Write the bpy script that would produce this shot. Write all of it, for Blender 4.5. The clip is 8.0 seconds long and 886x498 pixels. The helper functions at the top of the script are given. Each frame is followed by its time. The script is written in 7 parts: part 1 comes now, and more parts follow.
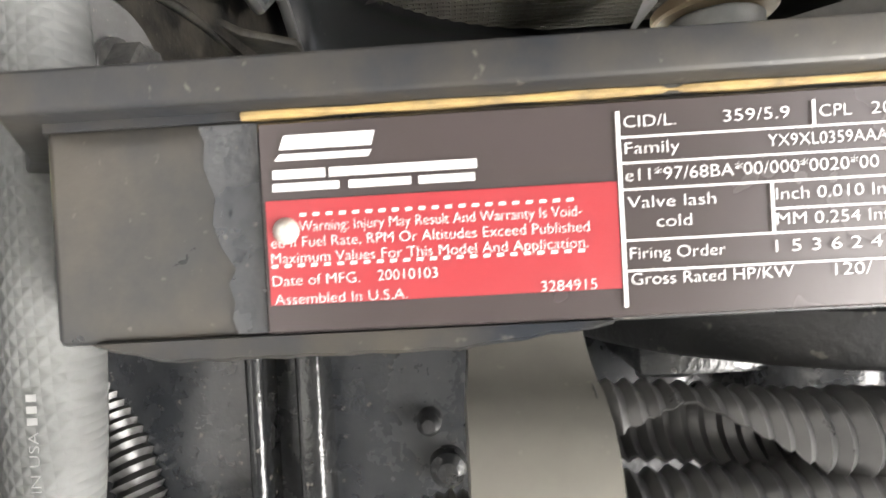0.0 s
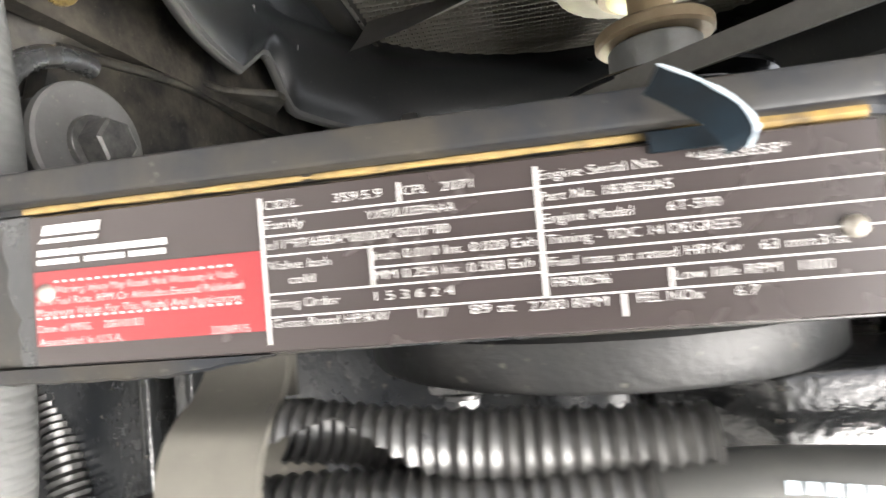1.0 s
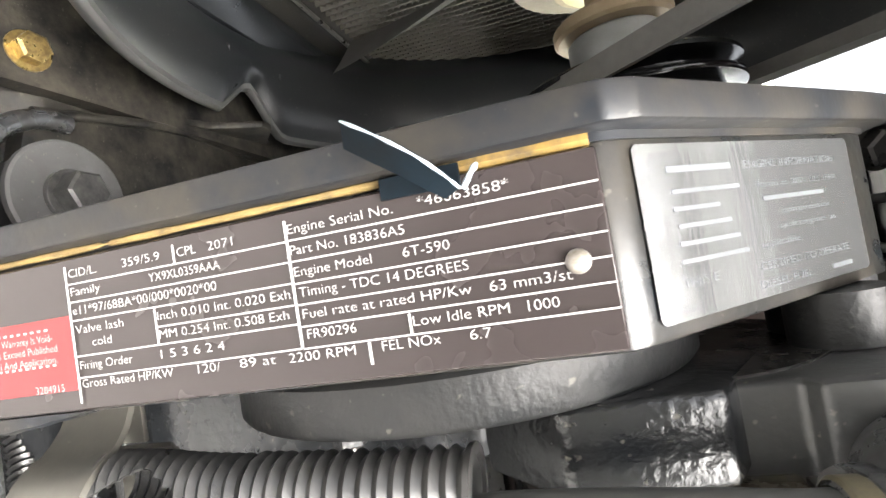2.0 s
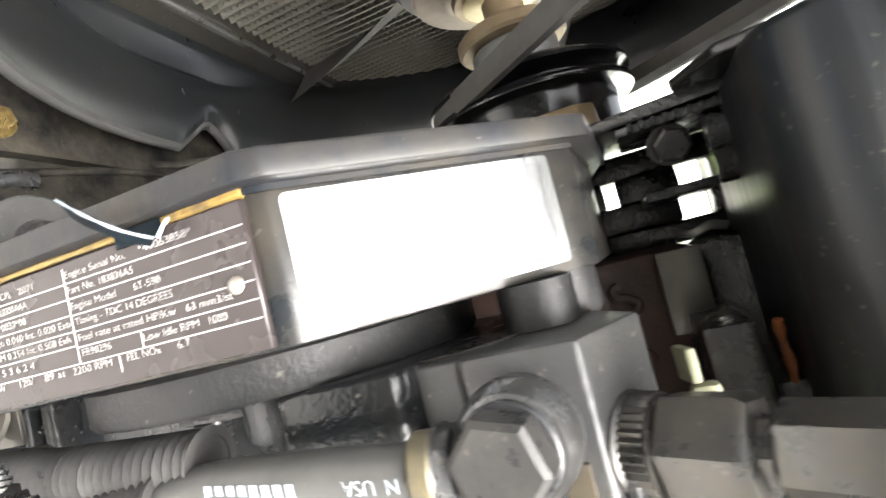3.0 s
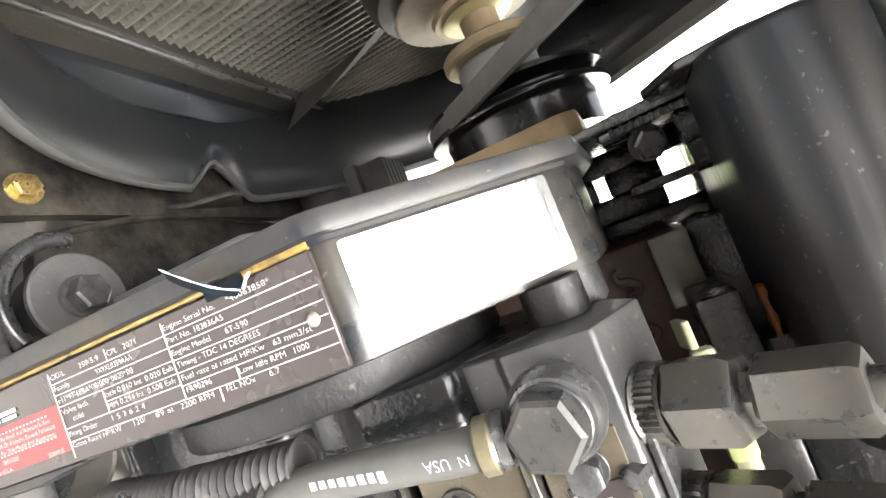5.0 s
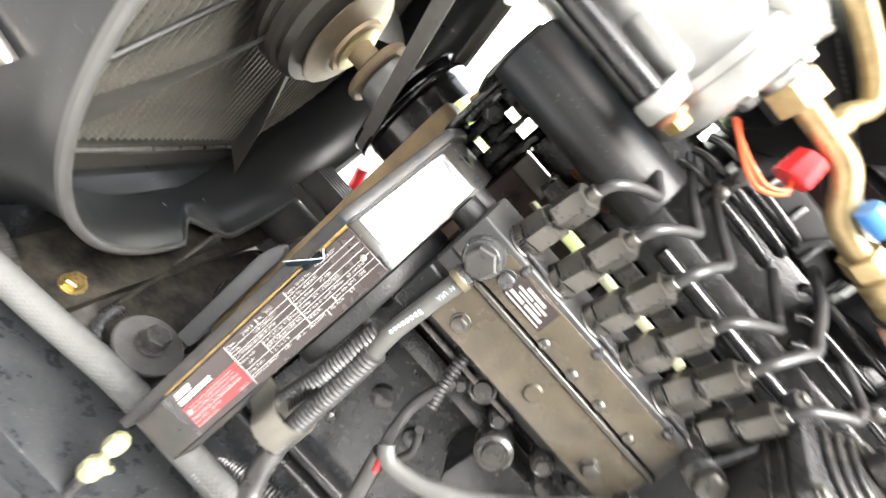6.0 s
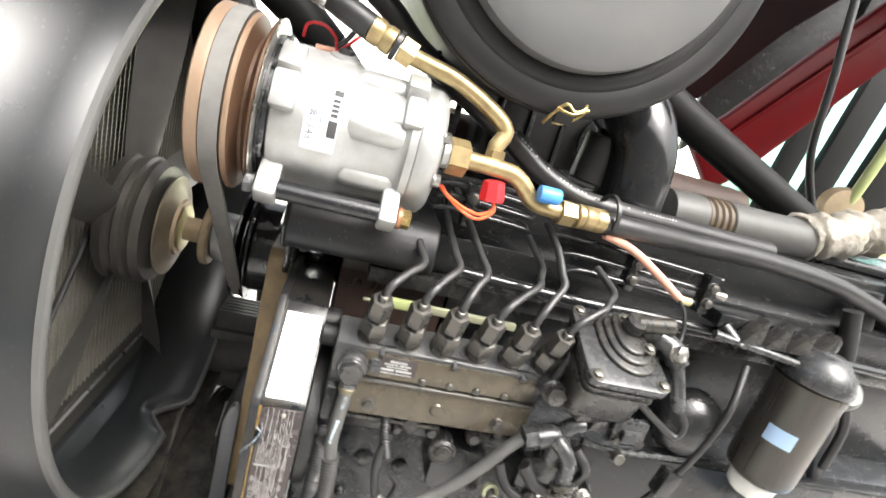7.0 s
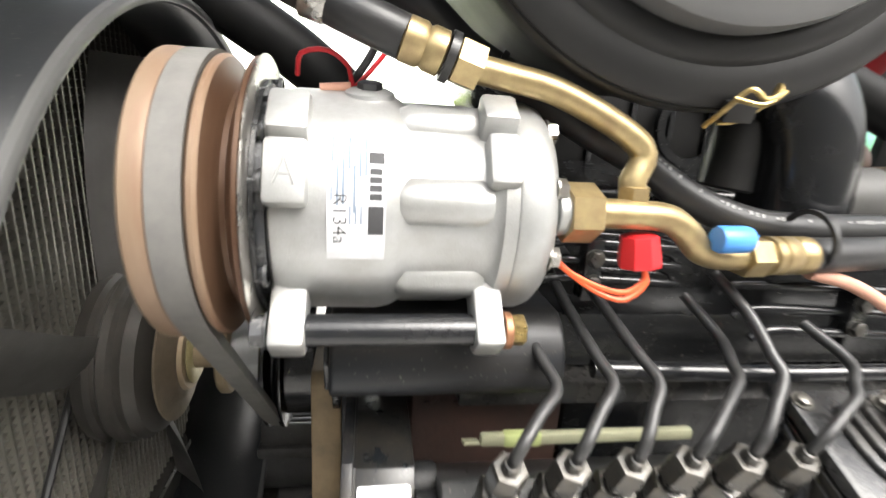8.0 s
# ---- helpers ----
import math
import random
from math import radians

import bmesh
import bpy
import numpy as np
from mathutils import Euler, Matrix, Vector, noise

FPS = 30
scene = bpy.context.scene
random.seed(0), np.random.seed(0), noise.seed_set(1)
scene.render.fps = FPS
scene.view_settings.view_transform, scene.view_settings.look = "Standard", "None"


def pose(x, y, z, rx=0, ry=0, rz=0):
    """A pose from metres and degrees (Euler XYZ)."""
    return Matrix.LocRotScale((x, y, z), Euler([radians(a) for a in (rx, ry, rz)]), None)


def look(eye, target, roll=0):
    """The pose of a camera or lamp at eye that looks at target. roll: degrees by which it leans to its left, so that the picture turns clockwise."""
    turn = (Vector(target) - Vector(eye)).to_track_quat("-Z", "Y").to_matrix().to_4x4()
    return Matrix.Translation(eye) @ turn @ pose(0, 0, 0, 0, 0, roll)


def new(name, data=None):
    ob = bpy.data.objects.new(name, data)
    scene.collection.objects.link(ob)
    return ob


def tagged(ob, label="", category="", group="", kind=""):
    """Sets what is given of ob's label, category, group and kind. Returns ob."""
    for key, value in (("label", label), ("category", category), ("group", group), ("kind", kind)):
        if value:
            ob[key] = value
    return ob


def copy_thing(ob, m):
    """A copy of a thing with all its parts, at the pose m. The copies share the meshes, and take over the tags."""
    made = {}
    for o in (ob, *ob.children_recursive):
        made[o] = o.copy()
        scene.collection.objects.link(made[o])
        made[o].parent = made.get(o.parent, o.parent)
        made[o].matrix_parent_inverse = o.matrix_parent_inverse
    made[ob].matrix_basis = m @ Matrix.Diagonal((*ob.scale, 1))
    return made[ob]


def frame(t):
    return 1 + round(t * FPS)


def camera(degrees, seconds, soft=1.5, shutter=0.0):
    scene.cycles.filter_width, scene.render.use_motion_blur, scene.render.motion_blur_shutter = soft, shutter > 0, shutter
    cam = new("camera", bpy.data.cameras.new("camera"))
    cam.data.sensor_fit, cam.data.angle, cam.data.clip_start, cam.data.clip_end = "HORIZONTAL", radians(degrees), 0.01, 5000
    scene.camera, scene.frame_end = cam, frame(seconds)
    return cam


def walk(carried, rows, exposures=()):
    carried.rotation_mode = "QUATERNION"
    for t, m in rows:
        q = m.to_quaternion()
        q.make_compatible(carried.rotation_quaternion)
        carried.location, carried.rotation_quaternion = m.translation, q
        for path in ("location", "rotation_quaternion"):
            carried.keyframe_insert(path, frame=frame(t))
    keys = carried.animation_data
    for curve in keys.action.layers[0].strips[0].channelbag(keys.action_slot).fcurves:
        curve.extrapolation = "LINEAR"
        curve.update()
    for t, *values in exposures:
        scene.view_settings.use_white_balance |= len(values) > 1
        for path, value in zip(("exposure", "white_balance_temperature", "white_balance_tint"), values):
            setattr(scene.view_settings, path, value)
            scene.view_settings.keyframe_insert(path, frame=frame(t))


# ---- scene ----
cam = camera(82.5, 8.0, shutter=0.3)
# seconds, eye in metres, then heading to the left of +y, tilt up and roll in degrees
PATH = [
    (0, -0.0476, -0.0802, 0.8522, -0.52, -1.97, 86.92),
    (0.5, -0.0574, -0.0832, 0.8758, 0.11, -7.24, 86.31),
    (0.6, -0.0555, -0.0859, 0.8809, 1.43, -7.49, 85.63),
    (1, -0.0496, -0.0974, 0.9289, 1.81, -9.26, 84.66),
    (1.2, -0.0461, -0.0920, 0.9534, 3.21, -11.44, 83.54),
    (2.3, -0.0533, -0.0839, 0.9980, 2.08, -15.82, 78.99),
    (2.5, -0.0438, -0.0814, 1.0150, 2.44, -16.02, 77.82),
    (2.7, -0.0407, -0.0833, 1.0326, 2.98, -17.81, 76.88),
    (2.9, -0.0398, -0.0889, 1.0501, 3.70, -18.55, 75.26),
    (3, -0.0401, -0.0909, 1.0620, 3.70, -19.01, 74.67),
    (3.2, -0.0427, -0.0969, 1.0764, 4.09, -19.48, 73.81),
    (3.5, -0.0504, -0.1120, 1.0847, 5.10, -19.20, 71.84),
    (4, -0.0451, -0.1188, 1.0880, 4.74, -20.99, 70.44),
    (4.2, -0.0469, -0.1179, 1.0777, 4.13, -20.72, 70.19),
    (5.3, -0.0479, -0.1186, 1.0647, 1.55, -18.20, 65.06),
    (5.5, -0.0392, -0.1355, 1.0767, 0.20, -17.75, 61.98),
    (5.9, -0.0342, -0.2318, 1.0798, -2.07, -14.19, 52.40),
    (6, -0.0404, -0.2689, 1.0899, -3.38, -14.36, 49.31),
    (6.2, -0.0439, -0.3302, 1.0989, -6.13, -13.12, 42.18),
    (6.3, -0.0446, -0.3572, 1.1088, -7.01, -12.73, 38.59),
    (6.5, -0.0479, -0.3841, 1.1565, -10.06, -13.42, 31.37),
    (6.8, -0.0347, -0.3870, 1.2016, -11.56, -12.67, 22.03),
    (7, -0.0375, -0.3631, 1.2586, -11.90, -16.07, 16.33),
    (7.4, -0.0690, -0.3179, 1.2682, -11.78, -15.36, 8.60),
    (7.5, -0.0761, -0.2962, 1.2659, -12.30, -15.58, 7.44),
    (7.7, -0.0776, -0.2644, 1.2542, -11.68, -13.71, 6.09),
    (8, -0.0649, -0.1897, 1.2657, -8.84, -16.25, 3.77),
]


def eye_pose(x, y, z, yaw, pitch, roll):
    return pose(x, y, z, 90 + pitch, 0, yaw) @ pose(0, 0, 0, 0, 0, roll)


walk(cam, [(t, eye_pose(*row)) for t, *row in PATH], exposures=[(0.0, 2.34), (1.0, 2.34), (2.5, 2.52), (3.0, 2.46), (4.0, 2.56), (5.5, 2.50), (6.0, 2.55), (6.5, 2.07), (7.0, 1.72), (8.0, 1.46)])

# ---- world and sun ----
world = bpy.data.worlds.new("world")
scene.world = world
world.use_nodes = True
wn = world.node_tree
sky = wn.nodes.new("ShaderNodeTexSky")
sky.sky_type = 'NISHITA'
sky.sun_disc = False
sky.sun_elevation = radians(55)
sky.sun_rotation = radians(141)
sky.air_density, sky.dust_density, sky.ozone_density = 1.6, 10.0, 0.0
wn.nodes["Background"].inputs["Strength"].default_value = 0.15
haze = wn.nodes.new("ShaderNodeHueSaturation")
haze.inputs["Saturation"].default_value = 0.25
wn.links.new(sky.outputs[0], haze.inputs["Color"])
wn.links.new(haze.outputs[0], wn.nodes["Background"].inputs["Color"])
sun_data = bpy.data.lights.new("sun", 'SUN')
sun_data.energy, sun_data.angle, sun_data.color = 0.7, radians(40), (1.0, 0.985, 0.96)
sun = new("sun", sun_data)
sun.matrix_world = look((1.6, -2.0, 4.4), (0, 0, 0.9))

# ---- materials ----


def mat(name, color, rough=0.5, metal=0.0, other=None, mix=0.5, scale=60.0, bump=0.15, bscale=400.0, bdist=0.0004, spec=0.5, coat=0.0, stretch=(1, 1, 1), dust=0.0):
    """A procedural surface: two colours mingled by coarse noise, roughness by fine noise, fine relief."""
    m = bpy.data.materials.new(name)
    m.use_nodes = True
    nt = m.node_tree
    b = nt.nodes["Principled BSDF"]
    co = nt.nodes.new("ShaderNodeTexCoord")
    mp = nt.nodes.new("ShaderNodeMapping")
    mp.inputs["Scale"].default_value = stretch
    nt.links.new(co.outputs["Object"], mp.inputs["Vector"])
    n1 = nt.nodes.new("ShaderNodeTexNoise")
    n1.inputs["Scale"].default_value, n1.inputs["Detail"].default_value, n1.inputs["Roughness"].default_value = scale, 6.0, 0.65
    n2 = nt.nodes.new("ShaderNodeTexNoise")
    n2.inputs["Scale"].default_value, n2.inputs["Detail"].default_value = bscale, 3.0
    for n in (n1, n2):
        nt.links.new(mp.outputs["Vector"], n.inputs["Vector"])
    ramp = nt.nodes.new("ShaderNodeMapRange")
    ramp.inputs["From Min"].default_value, ramp.inputs["From Max"].default_value = 0.35, 0.68
    ramp.inputs["To Max"].default_value = mix
    nt.links.new(n1.outputs["Fac"], ramp.inputs["Value"])
    mixer = nt.nodes.new("ShaderNodeMix")
    mixer.data_type = 'RGBA'
    mixer.inputs[6].default_value = (*color, 1)
    mixer.inputs[7].default_value = (*(other or tuple(min(1, c * 1.6 + 0.01) for c in color)), 1)
    nt.links.new(ramp.outputs[0], mixer.inputs[0])
    out = mixer.outputs[2]
    if dust:
        n3 = nt.nodes.new("ShaderNodeTexNoise")
        n3.inputs["Scale"].default_value, n3.inputs["Detail"].default_value, n3.inputs["Roughness"].default_value = 330.0, 2.0, 0.6
        nt.links.new(co.outputs["Object"], n3.inputs["Vector"])
        spot = nt.nodes.new("ShaderNodeMapRange")
        spot.inputs["From Min"].default_value, spot.inputs["From Max"].default_value = 0.66, 0.74
        spot.inputs["To Max"].default_value = dust
        nt.links.new(n3.outputs["Fac"], spot.inputs["Value"])
        m2 = nt.nodes.new("ShaderNodeMix")
        m2.data_type = 'RGBA'
        m2.inputs[7].default_value = (0.34, 0.31, 0.26, 1)
        nt.links.new(spot.outputs[0], m2.inputs[0])
        nt.links.new(out, m2.inputs[6])
        out = m2.outputs[2]
    nt.links.new(out, b.inputs["Base Color"])
    rr = nt.nodes.new("ShaderNodeMapRange")
    rr.inputs["To Min"].default_value, rr.inputs["To Max"].default_value = max(0.02, rough - 0.14), min(1, rough + 0.14)
    nt.links.new(n1.outputs["Fac"], rr.inputs["Value"])
    nt.links.new(rr.outputs[0], b.inputs["Roughness"])
    bp = nt.nodes.new("ShaderNodeBump")
    bp.inputs["Strength"].default_value, bp.inputs["Distance"].default_value = bump, bdist
    nt.links.new(n2.outputs["Fac"], bp.inputs["Height"])
    nt.links.new(bp.outputs[0], b.inputs["Normal"])
    b.inputs["Metallic"].default_value = metal
    b.inputs["Specular IOR Level"].default_value = spec
    b.inputs["Coat Weight"].default_value = coat
    b.inputs["Coat Roughness"].default_value = 0.15
    return m


BLACK = mat("black_engine_paint", (0.009, 0.010, 0.0115), 0.24, spec=0.7, dust=0.24, other=(0.022, 0.0215, 0.020), mix=0.6, scale=55, bump=0.6, bscale=420, bdist=0.0006)
BLACKGLOSS = mat("black_gloss_paint", (0.010, 0.011, 0.013), 0.17, other=(0.03, 0.029, 0.028), mix=0.5, scale=40, bump=0.2, bscale=260, spec=0.6)
HOUSING = mat("housing_paint", (0.009, 0.011, 0.013), 0.3, dust=0.16, spec=0.42, other=(0.048, 0.041, 0.031), mix=0.75, scale=42, bump=0.25, bscale=300, bdist=0.0005)
FLANGE = mat("flange_paint", (0.012, 0.014, 0.018), 0.40, dust=0.14, spec=0.28, other=(0.06, 0.05, 0.034), mix=0.5, scale=45, bump=0.2, bscale=260, bdist=0.0006)
TANPLATE = mat("dusty_edge", (0.30, 0.215, 0.115), 0.55, other=(0.15, 0.115, 0.07), mix=0.7, scale=45, bump=0.25)
CAST = mat("pump_casting", (0.030, 0.031, 0.032), 0.27, dust=0.25, metal=0.2, spec=0.6, other=(0.06, 0.054, 0.045), mix=0.7, scale=45, bump=0.3, bscale=600)
CASTGREY = mat("grey_casting", (0.045, 0.047, 0.051), 0.27, dust=0.25, metal=0.35, spec=0.65, other=(0.10, 0.098, 0.092), mix=0.55, scale=80, bump=0.45, bscale=600)
OLIVE = mat("pump_cover", (0.115, 0.097, 0.07), 0.27, metal=0.45, other=(0.05, 0.046, 0.04), mix=0.6, scale=40, bump=0.2, bscale=400)
NUT = mat("blackened_steel", (0.085, 0.085, 0.083), 0.3, metal=0.65, dust=0.25, other=(0.14, 0.12, 0.09), mix=0.5, scale=120, bump=0.15, bscale=500)
STEEL = mat("bare_steel", (0.42, 0.41, 0.39), 0.3, metal=0.9, other=(0.25, 0.22, 0.18), mix=0.5, scale=90, bump=0.1)
ALU = mat("cast_aluminium", (0.43, 0.44, 0.435), 0.36, metal=0.5, dust=0.15, other=(0.33, 0.325, 0.305), mix=0.75, scale=48, bump=0.4, bscale=900, bdist=0.0003)
TAN = mat("rusted_pulley", (0.20, 0.122, 0.078), 0.5, metal=0.2, other=(0.25, 0.19, 0.13), mix=0.8, scale=30, bump=0.15, stretch=(3, 0.4, 0.4))
RUST = mat("rusted_groove", (0.075, 0.038, 0.021), 0.45, metal=0.35, other=(0.14, 0.085, 0.052), mix=0.7, scale=60, bump=0.2, stretch=(4, 0.3, 0.3))
BELT = mat("belt_rubber", (0.16, 0.155, 0.145), 0.75, other=(0.1, 0.1, 0.095), mix=0.5, scale=80, bump=0.3)
RUBBER = mat("black_rubber", (0.018, 0.018, 0.019), 0.36, spec=0.5, other=(0.036, 0.035, 0.033), mix=0.6, scale=45, bump=0.2, bscale=500)
GREYHOSE = mat("grey_rubber", (0.115, 0.118, 0.115), 0.68, other=(0.08, 0.08, 0.077), mix=0.5, scale=60, bump=0.5, bscale=260, bdist=0.0008)
FUELHOSE = mat("fuel_hose_rubber", (0.06, 0.061, 0.06), 0.48, other=(0.10, 0.098, 0.09), mix=0.6, scale=50, bump=0.2)
CONDUIT = mat("conduit_plastic", (0.023, 0.023, 0.023), 0.31, other=(0.075, 0.073, 0.07), mix=0.5, scale=50, bump=0.15)
PLASTIC = mat("shroud_plastic", (0.010, 0.012, 0.014), 0.31, spec=0.5, dust=0.10, other=(0.024, 0.024, 0.023), mix=0.6, scale=8, bump=0.12, bscale=200)
LIPGREY = mat("lip_highlight_grey", (0.085, 0.085, 0.083), 0.4, other=(0.06, 0.06, 0.058), mix=0.5, scale=20, bump=0.05)
CAN = mat("canister_plastic", (0.015, 0.015, 0.015), 0.5, spec=0.3, other=(0.028, 0.027, 0.026), mix=0.5, scale=15, bump=0.25, bscale=900, bdist=0.0003)
LID = mat("canister_lid", (0.085, 0.086, 0.086), 0.55, other=(0.13, 0.128, 0.124), mix=0.5, scale=12, bump=0.25, bscale=900, bdist=0.0003)
BRASS = mat("yellow_zinc", (0.47, 0.37, 0.19), 0.36, metal=0.7, dust=0.12, other=(0.27, 0.19, 0.10), mix=0.75, scale=70, bump=0.12)
GOLD = mat("gold_bolt_zinc", (0.50, 0.37, 0.14), 0.30, metal=0.75, other=(0.16, 0.11, 0.055), mix=0.9, scale=170, bump=0.25)
COPPER = mat("copper_washer", (0.36, 0.17, 0.09), 0.45, metal=0.6, other=(0.25, 0.14, 0.09), scale=90)
PLATE = mat("plate_print", (0.036, 0.029, 0.029), 0.27, metal=0.1, other=(0.048, 0.038, 0.036), mix=0.5, scale=6, bump=0.1, bscale=700, bdist=0.0002)
REDPRINT = mat("red_print", (0.195, 0.021, 0.025), 0.32, other=(0.225, 0.027, 0.031), mix=0.5, scale=25, bump=0.05)
WHITEPRINT = mat("white_print", (0.52, 0.51, 0.50), 0.5, other=(0.40, 0.39, 0.38), mix=0.4, scale=200, bump=0.0)
FOILLABEL = mat("brushed_foil_label", (0.72, 0.735, 0.745), 0.17, metal=0.93, other=(0.60, 0.615, 0.63), mix=0.5, scale=160, bump=0.12, bscale=700, bdist=0.0002, stretch=(0.12, 1, 1))
LABELWHITE = mat("white_label_film", (0.54, 0.55, 0.565), 0.28, other=(0.64, 0.645, 0.65), mix=0.4, scale=90, bump=0.1, bscale=500)
GREYPRINT = mat("grey_print", (0.26, 0.26, 0.255), 0.6, bump=0.0)
DARKPRINT = mat("dark_print", (0.04, 0.04, 0.042), 0.6, bump=0.0)
YELLOWSEAL = mat("yellow_masking", (0.42, 0.26, 0.06), 0.65, other=(0.07, 0.055, 0.035), mix=0.9, scale=110, bump=0.4)
SEALDULL = mat("dirty_sealant", (0.36, 0.245, 0.09), 0.7, other=(0.11, 0.085, 0.05), mix=0.7, scale=160, bump=0.5)
RED = mat("red_plastic", (0.72, 0.03, 0.035), 0.4, other=(0.6, 0.02, 0.03), bump=0.08)
BLUE = mat("blue_plastic", (0.08, 0.3, 0.75), 0.4, other=(0.06, 0.24, 0.62), bump=0.08)
ORANGE = mat("orange_insulation", (0.85, 0.13, 0.04), 0.45, other=(0.75, 0.1, 0.04), bump=0.05)
REDWIRE = mat("red_insulation", (0.6, 0.02, 0.03), 0.4, bump=0.05)
PINK = mat("pink_sleeve", (0.62, 0.33, 0.24), 0.5, other=(0.52, 0.27, 0.18), bump=0.1)
LIME = mat("lime_tape", (0.32, 0.36, 0.15), 0.5, other=(0.4, 0.46, 0.2), bump=0.1)
PALEGREEN = mat("pale_green_zinc", (0.3, 0.31, 0.21), 0.45, metal=0.3, other=(0.4, 0.38, 0.25), mix=0.6, scale=50, bump=0.1)
PALEYELLOW = mat("pale_yellow_zinc", (0.6, 0.55, 0.3), 0.4, metal=0.3, other=(0.5, 0.42, 0.2), mix=0.6, scale=80, bump=0.1)
BLOCKRUST = mat("primer_brown_casting", (0.075, 0.04, 0.03), 0.6, other=(0.035, 0.027, 0.024), mix=0.7, scale=25, bump=0.5, bscale=250, bdist=0.0008)
GREASE = mat("greasy_black_steel", (0.006, 0.006, 0.006), 0.5, spec=0.3, dust=0.12, other=(0.075, 0.067, 0.053), mix=0.75, scale=48, bump=0.5, bscale=140, bdist=0.001)
FIN = mat("radiator_fin", (0.27, 0.258, 0.225), 0.45, metal=0.25, other=(0.18, 0.17, 0.148), mix=0.6, scale=20, bump=0.1)
COREFRAME = mat("radiator_tank", (0.032, 0.032, 0.03), 0.4, dust=0.3, other=(0.07, 0.062, 0.048), mix=0.6, scale=25, bump=0.4)
HUBRIM = mat("grimy_hub_rim", (0.22, 0.18, 0.125), 0.45, metal=0.3, other=(0.14, 0.11, 0.08), mix=0.6, scale=40, bump=0.3)
HUB = mat("dusty_hub_steel", (0.42, 0.335, 0.22), 0.55, metal=0.3, other=(0.28, 0.2, 0.12), mix=0.6, scale=35, bump=0.3)
REDPAINT = mat("red_hood_paint", (0.12, 0.004, 0.006), 0.35, other=(0.07, 0.003, 0.004), mix=0.6, scale=6, bump=0.06, spec=0.12)
WHITEPLASTIC = mat("white_plastic", (0.75, 0.76, 0.72), 0.5, bump=0.1)
PALEBLUE = mat("pale_blue_label", (0.35, 0.5, 0.7), 0.5, other=(0.42, 0.56, 0.74), bump=0.05)
FOIL = mat("foil_wrap", (0.34, 0.32, 0.28), 0.55, metal=0.1, other=(0.16, 0.13, 0.09), mix=0.6, scale=60, bump=0.9, bscale=90, bdist=0.004)
BROWNPIPE = mat("brown_bellows", (0.07, 0.05, 0.03), 0.5, other=(0.1, 0.075, 0.05), bump=0.2)
GREYPIPE = mat("grey_sleeve", (0.075, 0.074, 0.071), 0.45, other=(0.05, 0.048, 0.044), mix=0.6, scale=30, bump=0.2)
GROUND = mat("pale_concrete", (0.60, 0.585, 0.56), 0.95, other=(0.48, 0.47, 0.445), mix=0.8, scale=3, bump=0.6, bscale=30, bdist=0.02)
TAPEBLUE = mat("peeled_tape", (0.004, 0.006, 0.008), 0.6, spec=0.12, other=(0.006, 0.014, 0.022), mix=0.7, scale=90, bump=0.1)
TAPEEDGE = mat("tape_edge", (0.42, 0.5, 0.56), 0.5, bump=0.05)
LAWN = mat("lit_grass", (0.22, 0.32, 0.05), 0.9, other=(0.3, 0.38, 0.09), mix=0.8, scale=2, bump=0.5, bscale=40, bdist=0.03)
FANBLADE = mat("fan_metal", (0.16, 0.155, 0.148), 0.36, metal=0.35, other=(0.10, 0.095, 0.085), mix=0.6, scale=14, bump=0.15, spec=0.6)
FANHUB = mat("fan_hub_metal", (0.05, 0.048, 0.044), 0.4, metal=0.2, other=(0.09, 0.08, 0.068), mix=0.6, scale=30, bump=0.2)
DARKLINING = mat("dark_red_lining", (0.016, 0.004, 0.004), 0.6, other=(0.006, 0.004, 0.004), mix=0.8, scale=5, bump=0.2, spec=0.08)
RAILSTEEL = mat("scuffed_rail_steel", (0.020, 0.022, 0.025), 0.3, spec=0.55, dust=0.28, other=(0.052, 0.054, 0.056), mix=0.7, scale=55, bump=0.5, bscale=160, bdist=0.0008, stretch=(1, 1, 2.5))
BLOCKGREY = mat("dusty_block_paint", (0.014, 0.016, 0.019), 0.26, spec=0.7, dust=0.2, other=(0.038, 0.039, 0.040), mix=0.8, scale=40, bump=0.5, bscale=300, bdist=0.0006)
STRAPSTEEL = mat("dull_strap_steel", (0.145, 0.138, 0.12), 0.33, metal=0.5, dust=0.2, other=(0.1, 0.095, 0.085), mix=0.6, scale=60, bump=0.1)
BARRELPAINT = mat("bracket_paint", (0.008, 0.011, 0.015), 0.42, spec=0.36, dust=0.22, other=(0.026, 0.021, 0.016), mix=0.6, scale=60, bump=0.5, bscale=110, bdist=0.0009, stretch=(0.12, 1, 1))
PUMPBODY = mat("dusty_pump_body", (0.04, 0.042, 0.044), 0.32, metal=0.25, spec=0.6, dust=0.35, other=(0.085, 0.083, 0.078), mix=0.8, scale=35, bump=0.4, bscale=350, bdist=0.0005)
STRUTBLACK = mat("matt_black_sleeve", (0.008, 0.008, 0.008), 0.55, spec=0.22, other=(0.014, 0.014, 0.013), mix=0.5, scale=30, bump=0.2)
BOLTDARK = mat("oily_bolt_steel", (0.045, 0.045, 0.046), 0.3, metal=0.4, dust=0.2, other=(0.10, 0.095, 0.085), mix=0.6, scale=120, bump=0.2)
FLANGEBLACK = mat("satin_black_flange", (0.010, 0.011, 0.012), 0.5, spec=0.35, dust=0.2, other=(0.026, 0.025, 0.024), mix=0.7, scale=60, bump=0.5, bscale=500, bdist=0.0006)
